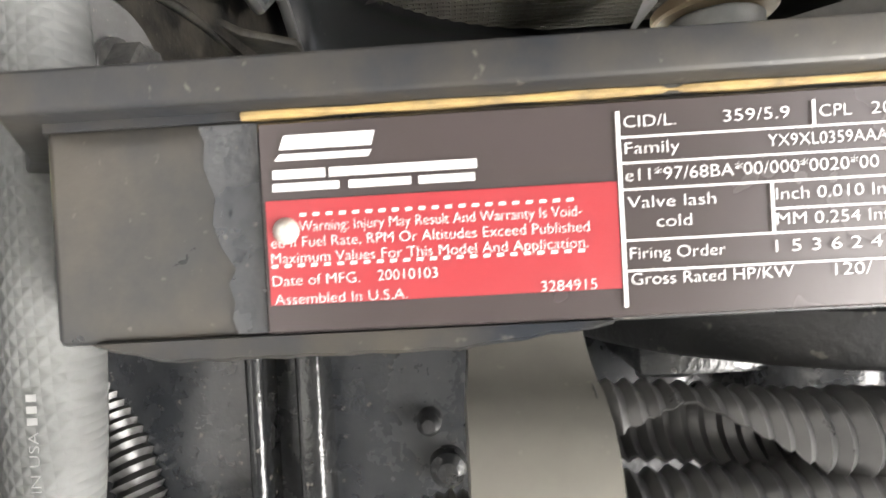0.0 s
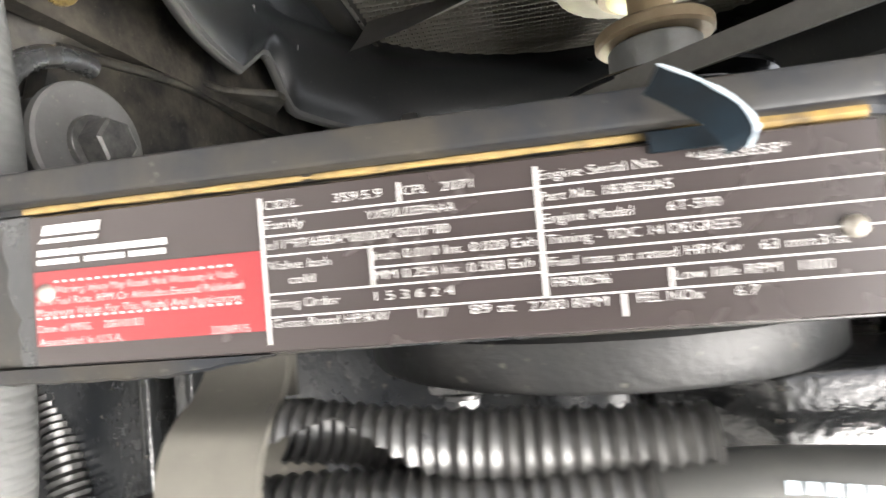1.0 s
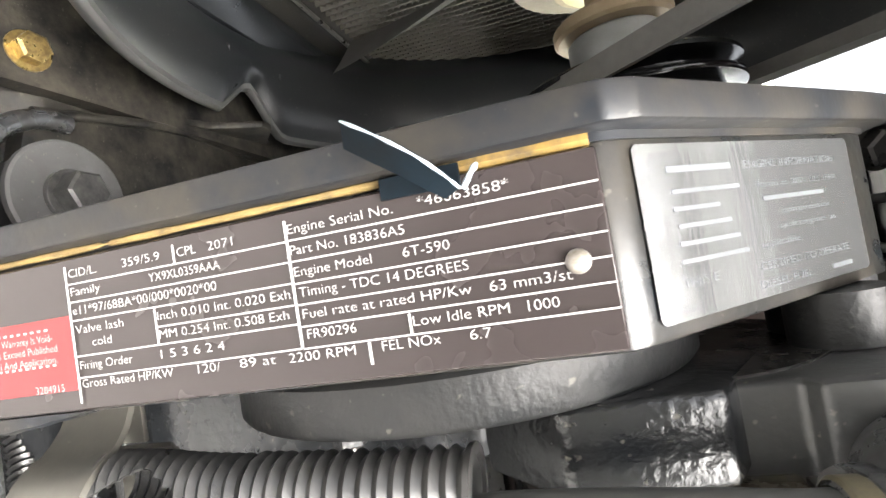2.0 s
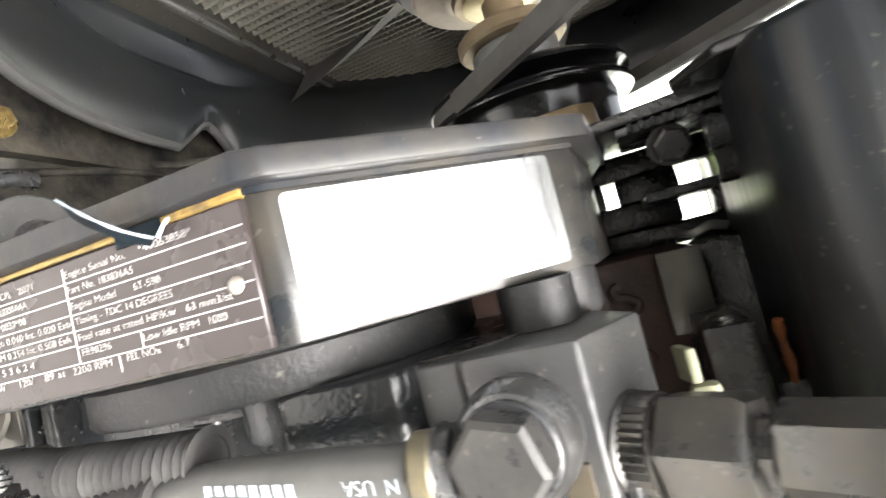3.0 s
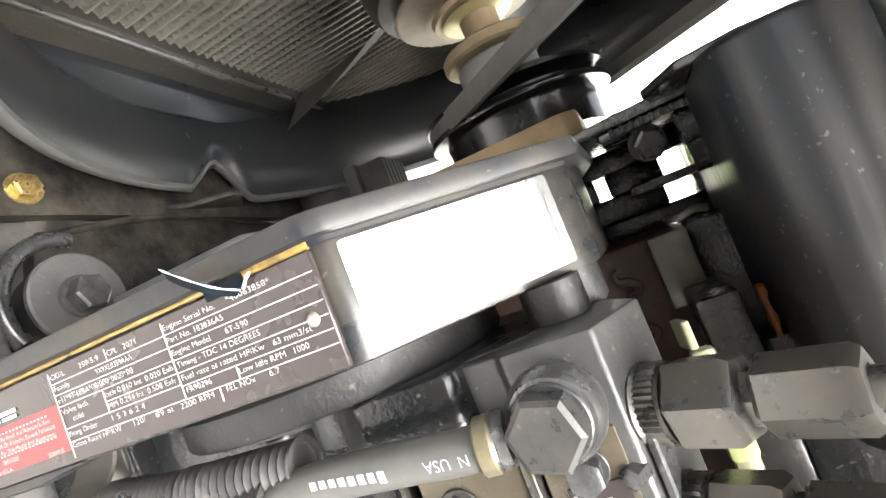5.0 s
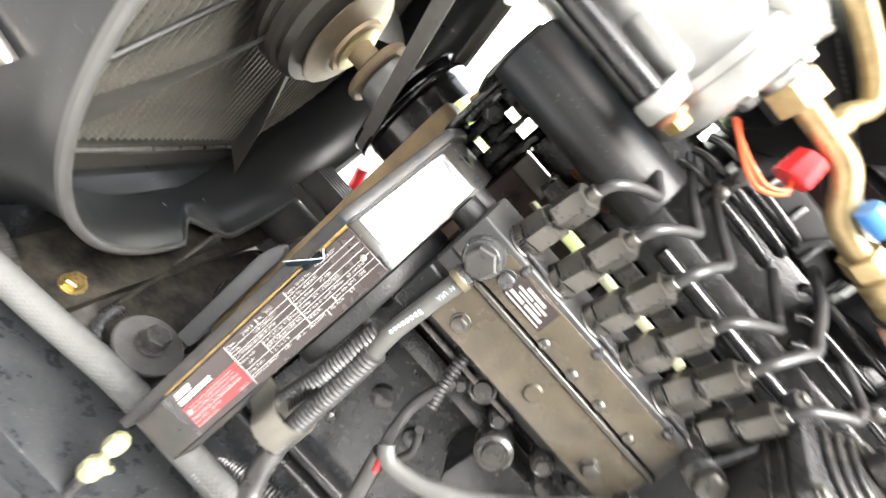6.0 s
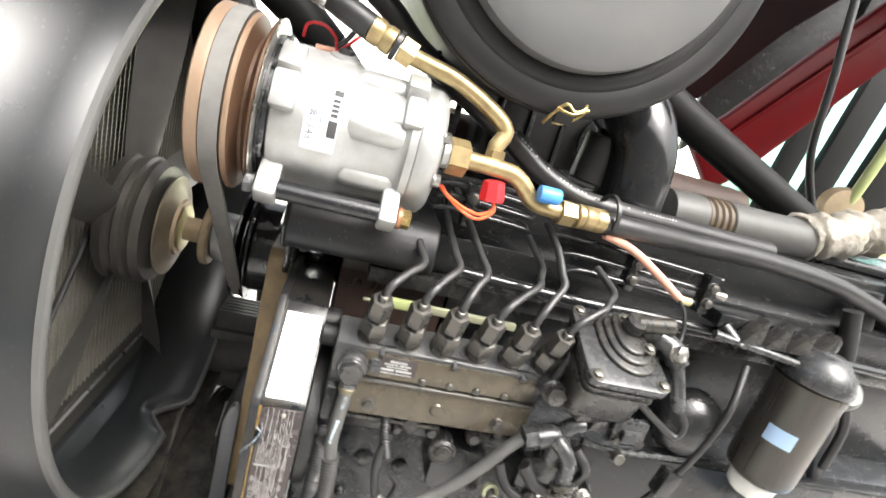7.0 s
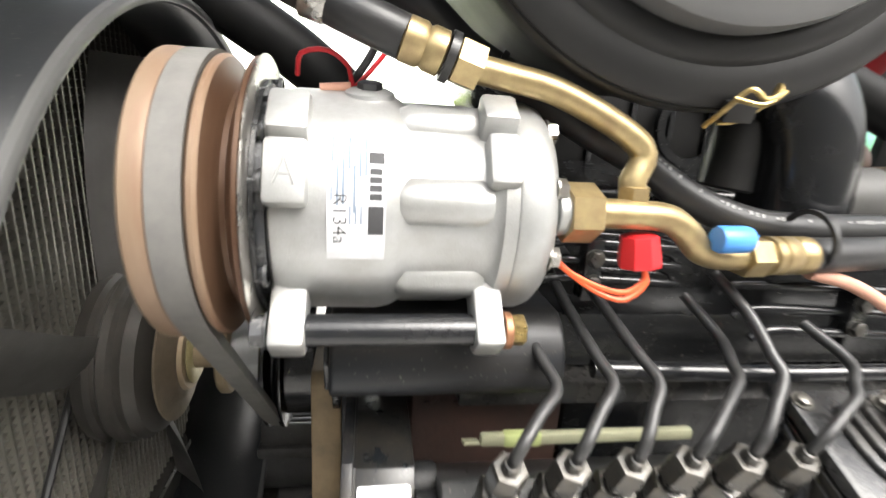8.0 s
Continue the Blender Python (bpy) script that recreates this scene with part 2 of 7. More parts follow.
MOUNTDUST = mat("dusty_mount_steel", (0.115, 0.115, 0.114), 0.5, dust=0.3, other=(0.085, 0.083, 0.08), mix=0.7, scale=70, bump=0.4, bscale=300)
MOUNTBOLT = mat("worn_mount_bolt", (0.06, 0.06, 0.06), 0.35, metal=0.4, dust=0.3, other=(0.18, 0.175, 0.165), mix=0.6, scale=140, bump=0.3)
WORN = mat("worn_steel", (0.16, 0.165, 0.17), 0.28, metal=0.7, dust=0.3, other=(0.06, 0.055, 0.05), mix=0.8, scale=90, bump=0.2)
PIPEGREY = mat("dusty_grey_pipe", (0.11, 0.11, 0.108), 0.38, dust=0.2, other=(0.055, 0.053, 0.05), mix=0.6, scale=25, bump=0.2)
LINESTEEL = mat("dusty_fuel_line", (0.060, 0.060, 0.060), 0.36, metal=0.3, dust=0.15, other=(0.025, 0.025, 0.025), mix=0.6, scale=90, bump=0.2)
ENDBAR = mat("grey_bar_paint", (0.125, 0.13, 0.14), 0.42, dust=0.15, other=(0.17, 0.172, 0.175), mix=0.6, scale=40, bump=0.2)
PLUGRUST = mat("dark_plug_rust", (0.10, 0.042, 0.026), 0.7, other=(0.05, 0.032, 0.026), mix=0.8, scale=200, bump=0.5)
RUSTSTREAK = mat("rust_streak", (0.3, 0.09, 0.02), 0.7, other=(0.12, 0.05, 0.025), mix=0.8, scale=150, bump=0.4)
TEAL = mat("grey_green_cap", (0.07, 0.083, 0.075), 0.45, other=(0.09, 0.105, 0.095), bump=0.1)
WEATHERED = mat("shade_wall_boards", (0.19, 0.18, 0.17), 0.85, other=(0.12, 0.115, 0.11), mix=0.8, scale=3, bump=0.4, bscale=30, bdist=0.01, stretch=(4, 4, 0.4))
GLASS = mat("cab_glass", (0.26, 0.52, 0.48), 0.14, other=(0.32, 0.58, 0.54), mix=0.4, scale=4, bump=0.0)
GLASS.node_tree.nodes["Principled BSDF"].inputs["Transmission Weight"].default_value = 1.0

def weave(m, pitch, strength, dist):
    """Adds a woven relief of two crossing sets of threads to a surface."""
    nt = m.node_tree
    co = nt.nodes.new("ShaderNodeTexCoord")
    waves = []
    for tilt in (50, -50):
        mp = nt.nodes.new("ShaderNodeMapping")
        mp.inputs["Rotation"].default_value = (0, radians(tilt), 0)
        w = nt.nodes.new("ShaderNodeTexWave")
        w.bands_direction = 'X'
        w.inputs["Scale"].default_value, w.inputs["Distortion"].default_value = 0.314 / pitch, 0.4
        nt.links.new(co.outputs["Object"], mp.inputs["Vector"])
        nt.links.new(mp.outputs["Vector"], w.inputs["Vector"])
        waves.append(w)
    mx = nt.nodes.new("ShaderNodeMath")
    mx.operation = 'MAXIMUM'
    nt.links.new(waves[0].outputs["Fac"], mx.inputs[0])
    nt.links.new(waves[1].outputs["Fac"], mx.inputs[1])
    bp = [n for n in nt.nodes if n.bl_idname == "ShaderNodeBump"][0]
    bp.inputs["Strength"].default_value, bp.inputs["Distance"].default_value = strength, dist
    nt.links.new(mx.outputs[0], bp.inputs["Height"])
    return m


weave(GREYHOSE, 0.0032, 0.6, 0.0006)

# ---- geometry helpers ----
X, Y, Z = Vector((1, 0, 0)), Vector((0, 1, 0)), Vector((0, 0, 1))


def aim(origin, direction, spin=0.0):
    """A pose whose local z points along direction."""
    return Matrix.Translation(origin) @ Vector(direction).to_track_quat('Z', 'Y').to_matrix().to_4x4() @ Matrix.Rotation(radians(spin), 4, 'Z')


def thing(name, at, label, category, group="", kind=""):
    ob = new(name)
    ob.location = at
    ob.empty_display_size = 0.02
    return tagged(ob, label, category, group, kind)


def part(name, bm, material, parent=None, label="", smooth=40.0):
    """Links a bmesh, made in world coordinates, as one mesh under parent."""
    me = bpy.data.meshes.new(name)
    bmesh.ops.recalc_face_normals(bm, faces=bm.faces)
    origin = ORIGIN.get(parent.name, Vector((0, 0, 0))) if parent else Vector((0, 0, 0))
    bmesh.ops.translate(bm, vec=-origin, verts=bm.verts)
    lim = radians(smooth)
    for f in bm.faces:
        f.smooth = smooth > 0
    for e in bm.edges:
        if len(e.link_faces) == 2 and e.calc_face_angle(0.0) > lim:
            e.smooth = False
    bm.to_mesh(me)
    bm.free()
    me.materials.append(material)
    ob = new(name, me)
    if parent:
        ob.parent = parent
        ORIGIN[ob.name] = origin
    if label:
        ob["label"] = label
    return ob


ORIGIN = {}


def start(name, at, label, category, group="", kind=""):
    ob = thing(name, at, label, category, group, kind)
    ORIGIN[ob.name] = Vector(at)
    return ob


def solo(name, bm, material, label, category, group="", kind="", smooth=40.0):
    return tagged(part(name, bm, material, None, "", smooth), label, category, group, kind)


def box(x0, x1, y0, y1, z0, z1, bevel=0.0, seg=2, bm=None):
    bm = bm or bmesh.new()
    vs = [bm.verts.new((x, y, z)) for x in (x0, x1) for y in (y0, y1) for z in (z0, z1)]
    fs = [bm.faces.new([vs[i] for i in q]) for q in ((0, 1, 3, 2), (4, 6, 7, 5), (0, 4, 5, 1), (2, 3, 7, 6), (0, 2, 6, 4), (1, 5, 7, 3))]
    if bevel:
        es = list({e for f in fs for e in f.edges})
        bmesh.ops.bevel(bm, geom=es, offset=bevel, segments=seg, affect='EDGES', profile=0.5)
    return bm


def obox(m, sx, sy, sz, bevel=0.0, bm=None):
    """A box of full size sx, sy, sz round the pose m."""
    b2 = box(-sx / 2, sx / 2, -sy / 2, sy / 2, -sz / 2, sz / 2, bevel)
    bmesh.ops.transform(b2, matrix=m, verts=b2.verts)
    return join(bm, b2)


def join(bm, other):
    if bm is None:
        return other
    me = bpy.data.meshes.new("tmp")
    other.to_mesh(me)
    other.free()
    bm.from_mesh(me)
    bpy.data.meshes.remove(me)
    return bm


def prism(poly, axis, lo, hi, bevel=0.0, seg=2, bm=None):
    """poly: 2D outline in the two other axes (in x, y, z order), extruded along axis."""
    b2 = bmesh.new()
    k = "xyz".index(axis)

    def place(p, h):
        q = list(p)
        q.insert(k, h)
        return q
    a = [b2.verts.new(place(p, lo)) for p in poly]
    b = [b2.verts.new(place(p, hi)) for p in poly]
    n = len(poly)
    b2.faces.new(a)
    b2.faces.new(b[::-1])
    for i in range(n):
        b2.faces.new((a[i], b[i], b[(i + 1) % n], a[(i + 1) % n]))
    bmesh.ops.recalc_face_normals(b2, faces=b2.faces)
    if bevel:
        bmesh.ops.bevel(b2, geom=list(b2.edges), offset=bevel, segments=seg, affect='EDGES', profile=0.5)
    return join(bm, b2)


def lathe(profile, m, seg=40, bm=None, a0=0.0, a1=360.0, close=True):
    """profile: (radius, height) pairs turned round local z of the pose m."""
    bm = bm or bmesh.new()
    full = abs(a1 - a0) >= 359.9
    cols = seg if full else seg + 1
    rings = []
    for r, h in profile:
        if r < 1e-7:
            rings.append([bm.verts.new(m @ Vector((0, 0, h)))] * cols)
        else:
            ring = []
            for i in range(cols):
                a = radians(a0 + (a1 - a0) * i / seg)
                ring.append(bm.verts.new(m @ Vector((r * math.cos(a), r * math.sin(a), h))))
            rings.append(ring)
    for p, q in zip(rings, rings[1:]):
        for i in range(seg):
            j = (i + 1) % cols
            f = []
            for v in (p[i], p[j], q[j], q[i]):
                if v not in f:
                    f.append(v)
            if len(f) > 2:
                try:
                    bm.faces.new(f)
                except ValueError:
                    pass
    return bm


def disc(r, h, m, seg=32, ch=0.0006, bm=None):
    """A solid round of radius r from local z 0 to h with chamfered rims."""
    c = min(ch, r * 0.4, h * 0.4)
    return lathe([(0, 0), (r - c, 0), (r, c), (r, h - c), (r - c, h), (0, h)], m, seg, bm)


def hexa(r, h, m, bm=None, washer=0.0, ch=0.0007):
    """A hexagon head with chamfered corners, on a washer face."""
    bm = bm or bmesh.new()
    if washer:
        disc(washer, h * 0.22, m, 28, 0.0003, bm)
    return lathe([(0, 0), (r, 0), (r, h - ch), (r - ch * 1.6, h), (0, h)], m, 6, bm)


def bolt(r, h, m, bm=None, washer=0.0):
    return hexa(r, h, m, bm, washer or r * 1.25)


def smooth_path(pts, step=0.003):
    """A curve through pts, in steps of about that length."""
    P = [Vector(p) for p in pts]
    if len(P) == 2:
        n = max(2, int((P[1] - P[0]).length / step))
        return [P[0].lerp(P[1], i / n) for i in range(n + 1)]
    P = [P[0] * 2 - P[1]] + P + [P[-1] * 2 - P[-2]]
    out = []
    for a, b, c, d in zip(P, P[1:], P[2:], P[3:]):
        n = max(2, int((c - b).length / step))
        for i in range(n):
            t = i / n
            out.append(0.5 * (2 * b + (c - a) * t + (2 * a - 5 * b + 4 * c - d) * t * t + (3 * b - a - 3 * c + d) * t ** 3))
    out.append(P[-2])
    return out


def sweep(path, radius, seg=14, bm=None, caps=True, closed=False, section=None):
    """A tube along path. radius: a number or a function of (step, share of the way). section: (u, v) outline in place of a circle."""
    bm = bm or bmesh.new()
    n = len(path)
    tang = [((path[(i + 1) % n] if closed or i < n - 1 else path[i]) - (path[i - 1] if closed or i > 0 else path[i])).normalized() for i in range(n)]
    up = Vector((0.13, 0.27, 0.95)) if abs(tang[0].z) < 0.9 else Vector((0.9, 0.2, 0.1))
    nrm = (up - tang[0] * up.dot(tang[0])).normalized()
    rings = []
    for i, p in enumerate(path):
        if i:
            nrm = (nrm - tang[i] * nrm.dot(tang[i])).normalized()
        bi = tang[i].cross(nrm)
        r = radius(i, i / max(1, n - 1)) if callable(radius) else radius
        out = section or [(math.cos(2 * math.pi * k / seg), math.sin(2 * math.pi * k / seg)) for k in range(seg)]
        rings.append([bm.verts.new(p + (nrm * u + bi * v) * r) for u, v in out])
    k = len(rings[0])
    pairs = list(zip(rings, rings[1:])) + ([(rings[-1], rings[0])] if closed else [])
    for p, q in pairs:
        for i in range(k):
            bm.faces.new((p[i], p[(i + 1) % k], q[(i + 1) % k], q[i]))
    if caps and not closed:
        bm.faces.new(rings[0][::-1])
        bm.faces.new(rings[-1])
    return bm


def tube(pts, r, seg=14, bm=None, step=0.004):
    return sweep(smooth_path(pts, step), r, seg, bm)


def corrugated(pts, r, pitch=0.003, depth=0.0012, seg=18, bm=None):
    path = smooth_path(pts, pitch / 4)
    return sweep(path, lambda i, s: r - (depth if i % 4 in (2,) else depth * 0.55 if i % 4 in (1, 3) else 0), seg, bm)


def rounded(w, h, r, n=5):
    """A rounded rectangle about the middle, w by h."""
    out = []
    for cx, cy, a in ((w / 2 - r, h / 2 - r, 0), (-w / 2 + r, h / 2 - r, 90), (-w / 2 + r, -h / 2 + r, 180), (w / 2 - r, -h / 2 + r, 270)):
        for i in range(n + 1):
            t = radians(a + 90 * i / n)
            out.append((cx + r * math.cos(t), cy + r * math.sin(t)))
    return out


def lettering(lines, m, material, parent, name="lettering", bend=None):
    """lines: (words, left, base, width, height) in local x and y of the pose m, as one flat mesh."""
    made = []
    for words, left, base, width, height in lines:
        cu = bpy.data.curves.new("words", 'FONT')
        cu.body, cu.resolution_u = words, 3
        cu.offset = -0.014
        made.append((new("words", cu), left, base, width, height))
    bpy.context.view_layer.update()
    deps = bpy.context.evaluated_depsgraph_get()
    bm = bmesh.new()
    for ob, left, base, width, height in made:
        me = bpy.data.meshes.new_from_object(ob.evaluated_get(deps))
        b2 = bmesh.new()
        b2.from_mesh(me)
        bpy.data.meshes.remove(me)
        xs = [v.co.x for v in b2.verts]
        k = width / (max(xs) - min(xs))
        for v in b2.verts:
            v.co = Vector((left + (v.co.x - min(xs)) * k, base + v.co.y * height / 0.7, 0))
        join(bm, b2)
    for ob, *_ in made:
        cu = ob.data
        bpy.data.objects.remove(ob)
        bpy.data.curves.remove(cu)
    for v in bm.verts:
        v.co = bend(v.co) if bend else m @ v.co
    return part(name, bm, material, parent, smooth=0)


def bars(rects, m, bm=None):
    """Flat bars (left, base, width, height) in local x and y of the pose m."""
    bm = bm or bmesh.new()
    for a, b, w, h in rects:
        bm.faces.new([bm.verts.new(m @ Vector(p)) for p in ((a, b, 0), (a + w, b, 0), (a + w, b + h, 0), (a, b + h, 0))])
    return bm

# ---- setting ----
ground = box(-60, 60, -60, 60, -0.2, 0.0)
solo("ground", ground, GROUND, "pale worn concrete under the tractor", "ground", kind="structure", smooth=0)
solo("lawn", box(-60, 60, 11.0, 60, -0.1, 0.012), LAWN, "sunlit grass beyond the concrete", "grass", kind="structure", smooth=0)
# added wall, never in view: blocks low light and darkens what the paint mirrors
solo("wall_south", box(-14, 14, -3.60, -3.35, 0.0, 3.1, 0.02), WEATHERED, "unseen dark wall added behind the camera to darken reflections", "wall", kind="structure", smooth=0)
# emissive backdrop in place of the overexposed sky behind the gaps
SKYGLOW = bpy.data.materials.new("glowing_backdrop")
SKYGLOW.use_nodes = True
hb_ = SKYGLOW.node_tree.nodes["Principled BSDF"]
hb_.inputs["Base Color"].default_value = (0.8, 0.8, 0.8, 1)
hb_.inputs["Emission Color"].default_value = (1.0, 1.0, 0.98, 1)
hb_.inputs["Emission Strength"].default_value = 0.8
solo("backdrop", box(-80, 80, 58.0, 58.5, 0.0, 22.0), SKYGLOW, "glowing white backdrop standing in for overexposed sky", "backdrop", kind="structure", smooth=0)

# ---- timing gear housing with its data plate ----
SIDE = [(0.0, 0.786), (0.0, 0.9895), (0.0020, 0.9930), (0.0572, 1.0496), (0.0630, 1.0550), (0.1180, 1.0572), (0.205, 1.045), (0.27, 0.98),
        (0.27, 0.74), (0.10, 0.70), (0.03, 0.765)]


def outset(poly, d):
    """The outline moved out by d."""
    n, out = len(poly), []
    area = sum(poly[i][0] * poly[(i + 1) % n][1] - poly[(i + 1) % n][0] * poly[i][1] for i in range(n))
    s = 1 if area > 0 else -1
    for i in range(n):
        a, b, c = (Vector(poly[(i + k) % n]) for k in (-1, 0, 1))
        n1 = Vector(((b - a).y, -(b - a).x)).normalized() * s
        n2 = Vector(((c - b).y, -(c - b).x)).normalized() * s
        k = (n1 + n2).normalized()
        out.append(tuple(b + k * (d / max(0.4, k.dot(n1)))))
    return out


housing = start("timing_gear_housing", (-0.05, 0.1, 0.70), "glossy black gear housing with a bolted cover flange", "engine housing")
body = part("body", prism(SIDE, 'x', -0.0695, -0.034, 0.0011, 2), HOUSING, housing)
lip = bmesh.new()
lip_rows = []
for k in range(25):
    q = k / 24
    t = min(1.0, 7 * q) * min(1.0, 3.2 * (1 - q) + 0.08)
    zz = 0.7925 + 0.0830 * q
    x1 = -0.0338 + 0.0030 * t + 0.00018 * math.sin(k * 2.3)
    lip_rows.append([lip.verts.new(p) for p in ((-0.0345, -0.0012, zz), (x1 - 0.0007, -0.0014, zz), (x1, -0.0004, zz), (x1, 0.0100, zz), (-0.0345, 0.0100, zz))])
for p, q in zip(lip_rows, lip_rows[1:]):
    for i in range(5):
        lip.faces.new((p[i], p[(i + 1) % 5], q[(i + 1) % 5], q[i]))
lip.faces.new(lip_rows[0][::-1])
lip.faces.new(lip_rows[-1])
part("lower_lip", lip, FLANGE, housing, "dirty tapering lip under the data plate", smooth=50)
part("cover_flange", prism(outset(SIDE, 0.0062), 'x', -0.0775, -0.0705, 0.0010, 2), FLANGE, housing, "dark grey cover flange with worn edges")
part("gasket", prism(outset(SIDE, 0.0005), 'x', -0.0707, -0.0690), FLANGE, housing)
part("sealing_line", sweep([Vector((-0.0697, -0.0004, 0.8185 + 0.0012 * k)) for k in range(112) ], lambda i, s: 0.0008 + 0.00012 * math.sin(i * 0.31) - (0.0004 if 55 < i < 58 else 0.0), 8), SEALDULL, housing, "yellow sealing line under the flange")
part("sealing_line", sweep([Vector((-0.0697, -0.0002, 0.9560 + 0.0012 * k)) for k in range(28)], lambda i, s: 0.0014 + 0.0001 * math.sin(i * 0.6), 8), YELLOWSEAL, housing)
# blisters of sealant squeezed out along the lower end
ragged = [(-0.0685, 0.8208), (-0.0350, 0.8208), (-0.0350, 0.8160), (-0.0375, 0.8152), (-0.0400, 0.8158), (-0.0430, 0.8149), (-0.0455, 0.8162), (-0.0490, 0.8140), (-0.0530, 0.8128), (-0.0570, 0.8134), (-0.0620, 0.8118), (-0.0660, 0.8122), (-0.0685, 0.8112)]
film = bmesh.new()
bot = [film.verts.new((x, 0.0002, z)) for x, z in ragged]
top_ = [film.verts.new((x, -0.0005, z)) for x, z in ragged]
film.faces.new(top_)
for i in range(len(ragged)):
    film.faces.new((bot[i], bot[(i + 1) % len(ragged)], top_[(i + 1) % len(ragged)], top_[i]))
part("glue_film", film, BLOCKGREY, housing, "ragged edge of dried glue", smooth=20)
# front plate behind the flange, rising to carry the fan pulley
FRONT = [(0.150, 0.76), (0.150, 1.058), (0.156, 1.066), (0.20, 1.068), (0.30, 1.03), (0.30, 0.75), (0.17, 0.74)]
part("front_plate", prism(FRONT, 'x', -0.1045, -0.0820, 0.0015), TANPLATE, housing, "dusty tan edge of the front plate")
part("joint_plate", prism([(0.152, 0.76), (0.152, 1.055), (0.158, 1.063), (0.20, 1.065), (0.30, 1.03), (0.30, 0.75), (0.17, 0.745)], 'x', -0.0818, -0.0777, 0.0006), FLANGEBLACK, housing, "black joint face between plate and flange")
COVER = [(0.172, 0.765), (0.172, 0.800), (0.19, 0.82), (0.22, 0.83), (0.30, 0.83), (0.30, 0.75), (0.20, 0.75)]
part("gear_cover", prism(COVER, 'x', -0.1300, -0.1055, 0.008, 4), FLANGEBLACK, housing, "black front gear cover")
part("end_bar", prism([(-0.1190, 0.735), (-0.1030, 0.735), (-0.1030, 0.8690), (-0.1045, 0.8755), (-0.1080, 0.8790), (-0.1120, 0.8770), (-0.1155, 0.8700), (-0.1190, 0.855)], 'y', 0.138, 0.149, 0.002), ENDBAR, housing, "plain grey cast bar with a rounded tip")

plate = start("engine_data_plate", (-0.052, -0.0025, 0.8215), "dark brown riveted data plate with a red warning panel", "data plate")
part("sheet", box(-0.0680, -0.0350, -0.0025, -0.0004, 0.8215, 0.9892, 0.0004, 1), PLATE, plate)
PM = Matrix(((0, -1, 0, 0), (0, 0, -1, -0.00275), (1, 0, 0, 0), (0, 0, 0, 1)))  # local x up the plate, local y to the front
P2 = Matrix(((0, -1, 0, 0), (0, 0, -1, -0.00290), (1, 0, 0, 0), (0, 0, 0, 1)))
part("warning_panel", bars([(0.8224, 0.0395, 0.0540, 0.0162)], PM), REDPRINT, plate, "red warning panel", smooth=0)
rule = [(0.8766, 0.0366, 0.0006, 0.0296), (0.9316, 0.0420, 0.0006, 0.0242), (0.8990, 0.0467, 0.0005, 0.0077), (0.9056, 0.0622, 0.0005, 0.0040),
        (0.9535, 0.0420, 0.0005, 0.0037), (0.9451, 0.0376, 0.0006, 0.0040)]
for k, b in enumerate((0.0621, 0.0582, 0.0542, 0.0501, 0.0465, 0.0419)):
    rule.append((0.8990 if k == 3 else 0.8772, b, (0.0324 if k == 3 else 0.0544), 0.0003))
for b in (0.0622, 0.0582, 0.0540, 0.0500, 0.0459, 0.0418):
    rule.append((0.9322, b, 0.0566, 0.0003))
tagged(part("ruling", bars(rule, P2), WHITEPRINT, plate, "white ruled lines", smooth=0), kind="stuff")
marks = [(0.8277 + 0.00205 * k, 0.0531, 0.0010, 0.0005) for k in range(21)] + [(0.8229 + 0.00205 * k, 0.0453, 0.0010, 0.0005) for k in range(24)]
marks += [(0.8238, 0.0590, 0.0082, 0.0014), (0.8326, 0.0590, 0.0228, 0.0014), (0.8237, 0.0571, 0.0104, 0.0012), (0.8356, 0.0571, 0.0096, 0.0012), (0.8464, 0.0571, 0.0086, 0.0012)]
tagged(part("print_mark", bars(marks, P2), WHITEPRINT, plate, smooth=0), kind="stuff")
logo = bmesh.new()
for a, b, c, d in ((0.8250, 0.0635, 0.0150, 0.0022), (0.8242, 0.0618, 0.0152, 0.0010)):
    logo.faces.new([logo.verts.new(P2 @ Vector(q)) for q in ((a, b, 0), (a + c - 0.0006, b, 0), (a + c, b + d, 0), (a + 0.0008, b + d, 0))])
part("maker_mark", logo, WHITEPRINT, plate, "white slanted bars as maker's mark", smooth=0)
H = 0.00165
RIVET = mat("rivet_aluminium", (0.42, 0.40, 0.37), 0.4, metal=0.4, other=(0.2, 0.17, 0.12), mix=0.8, scale=500, bump=0.3)
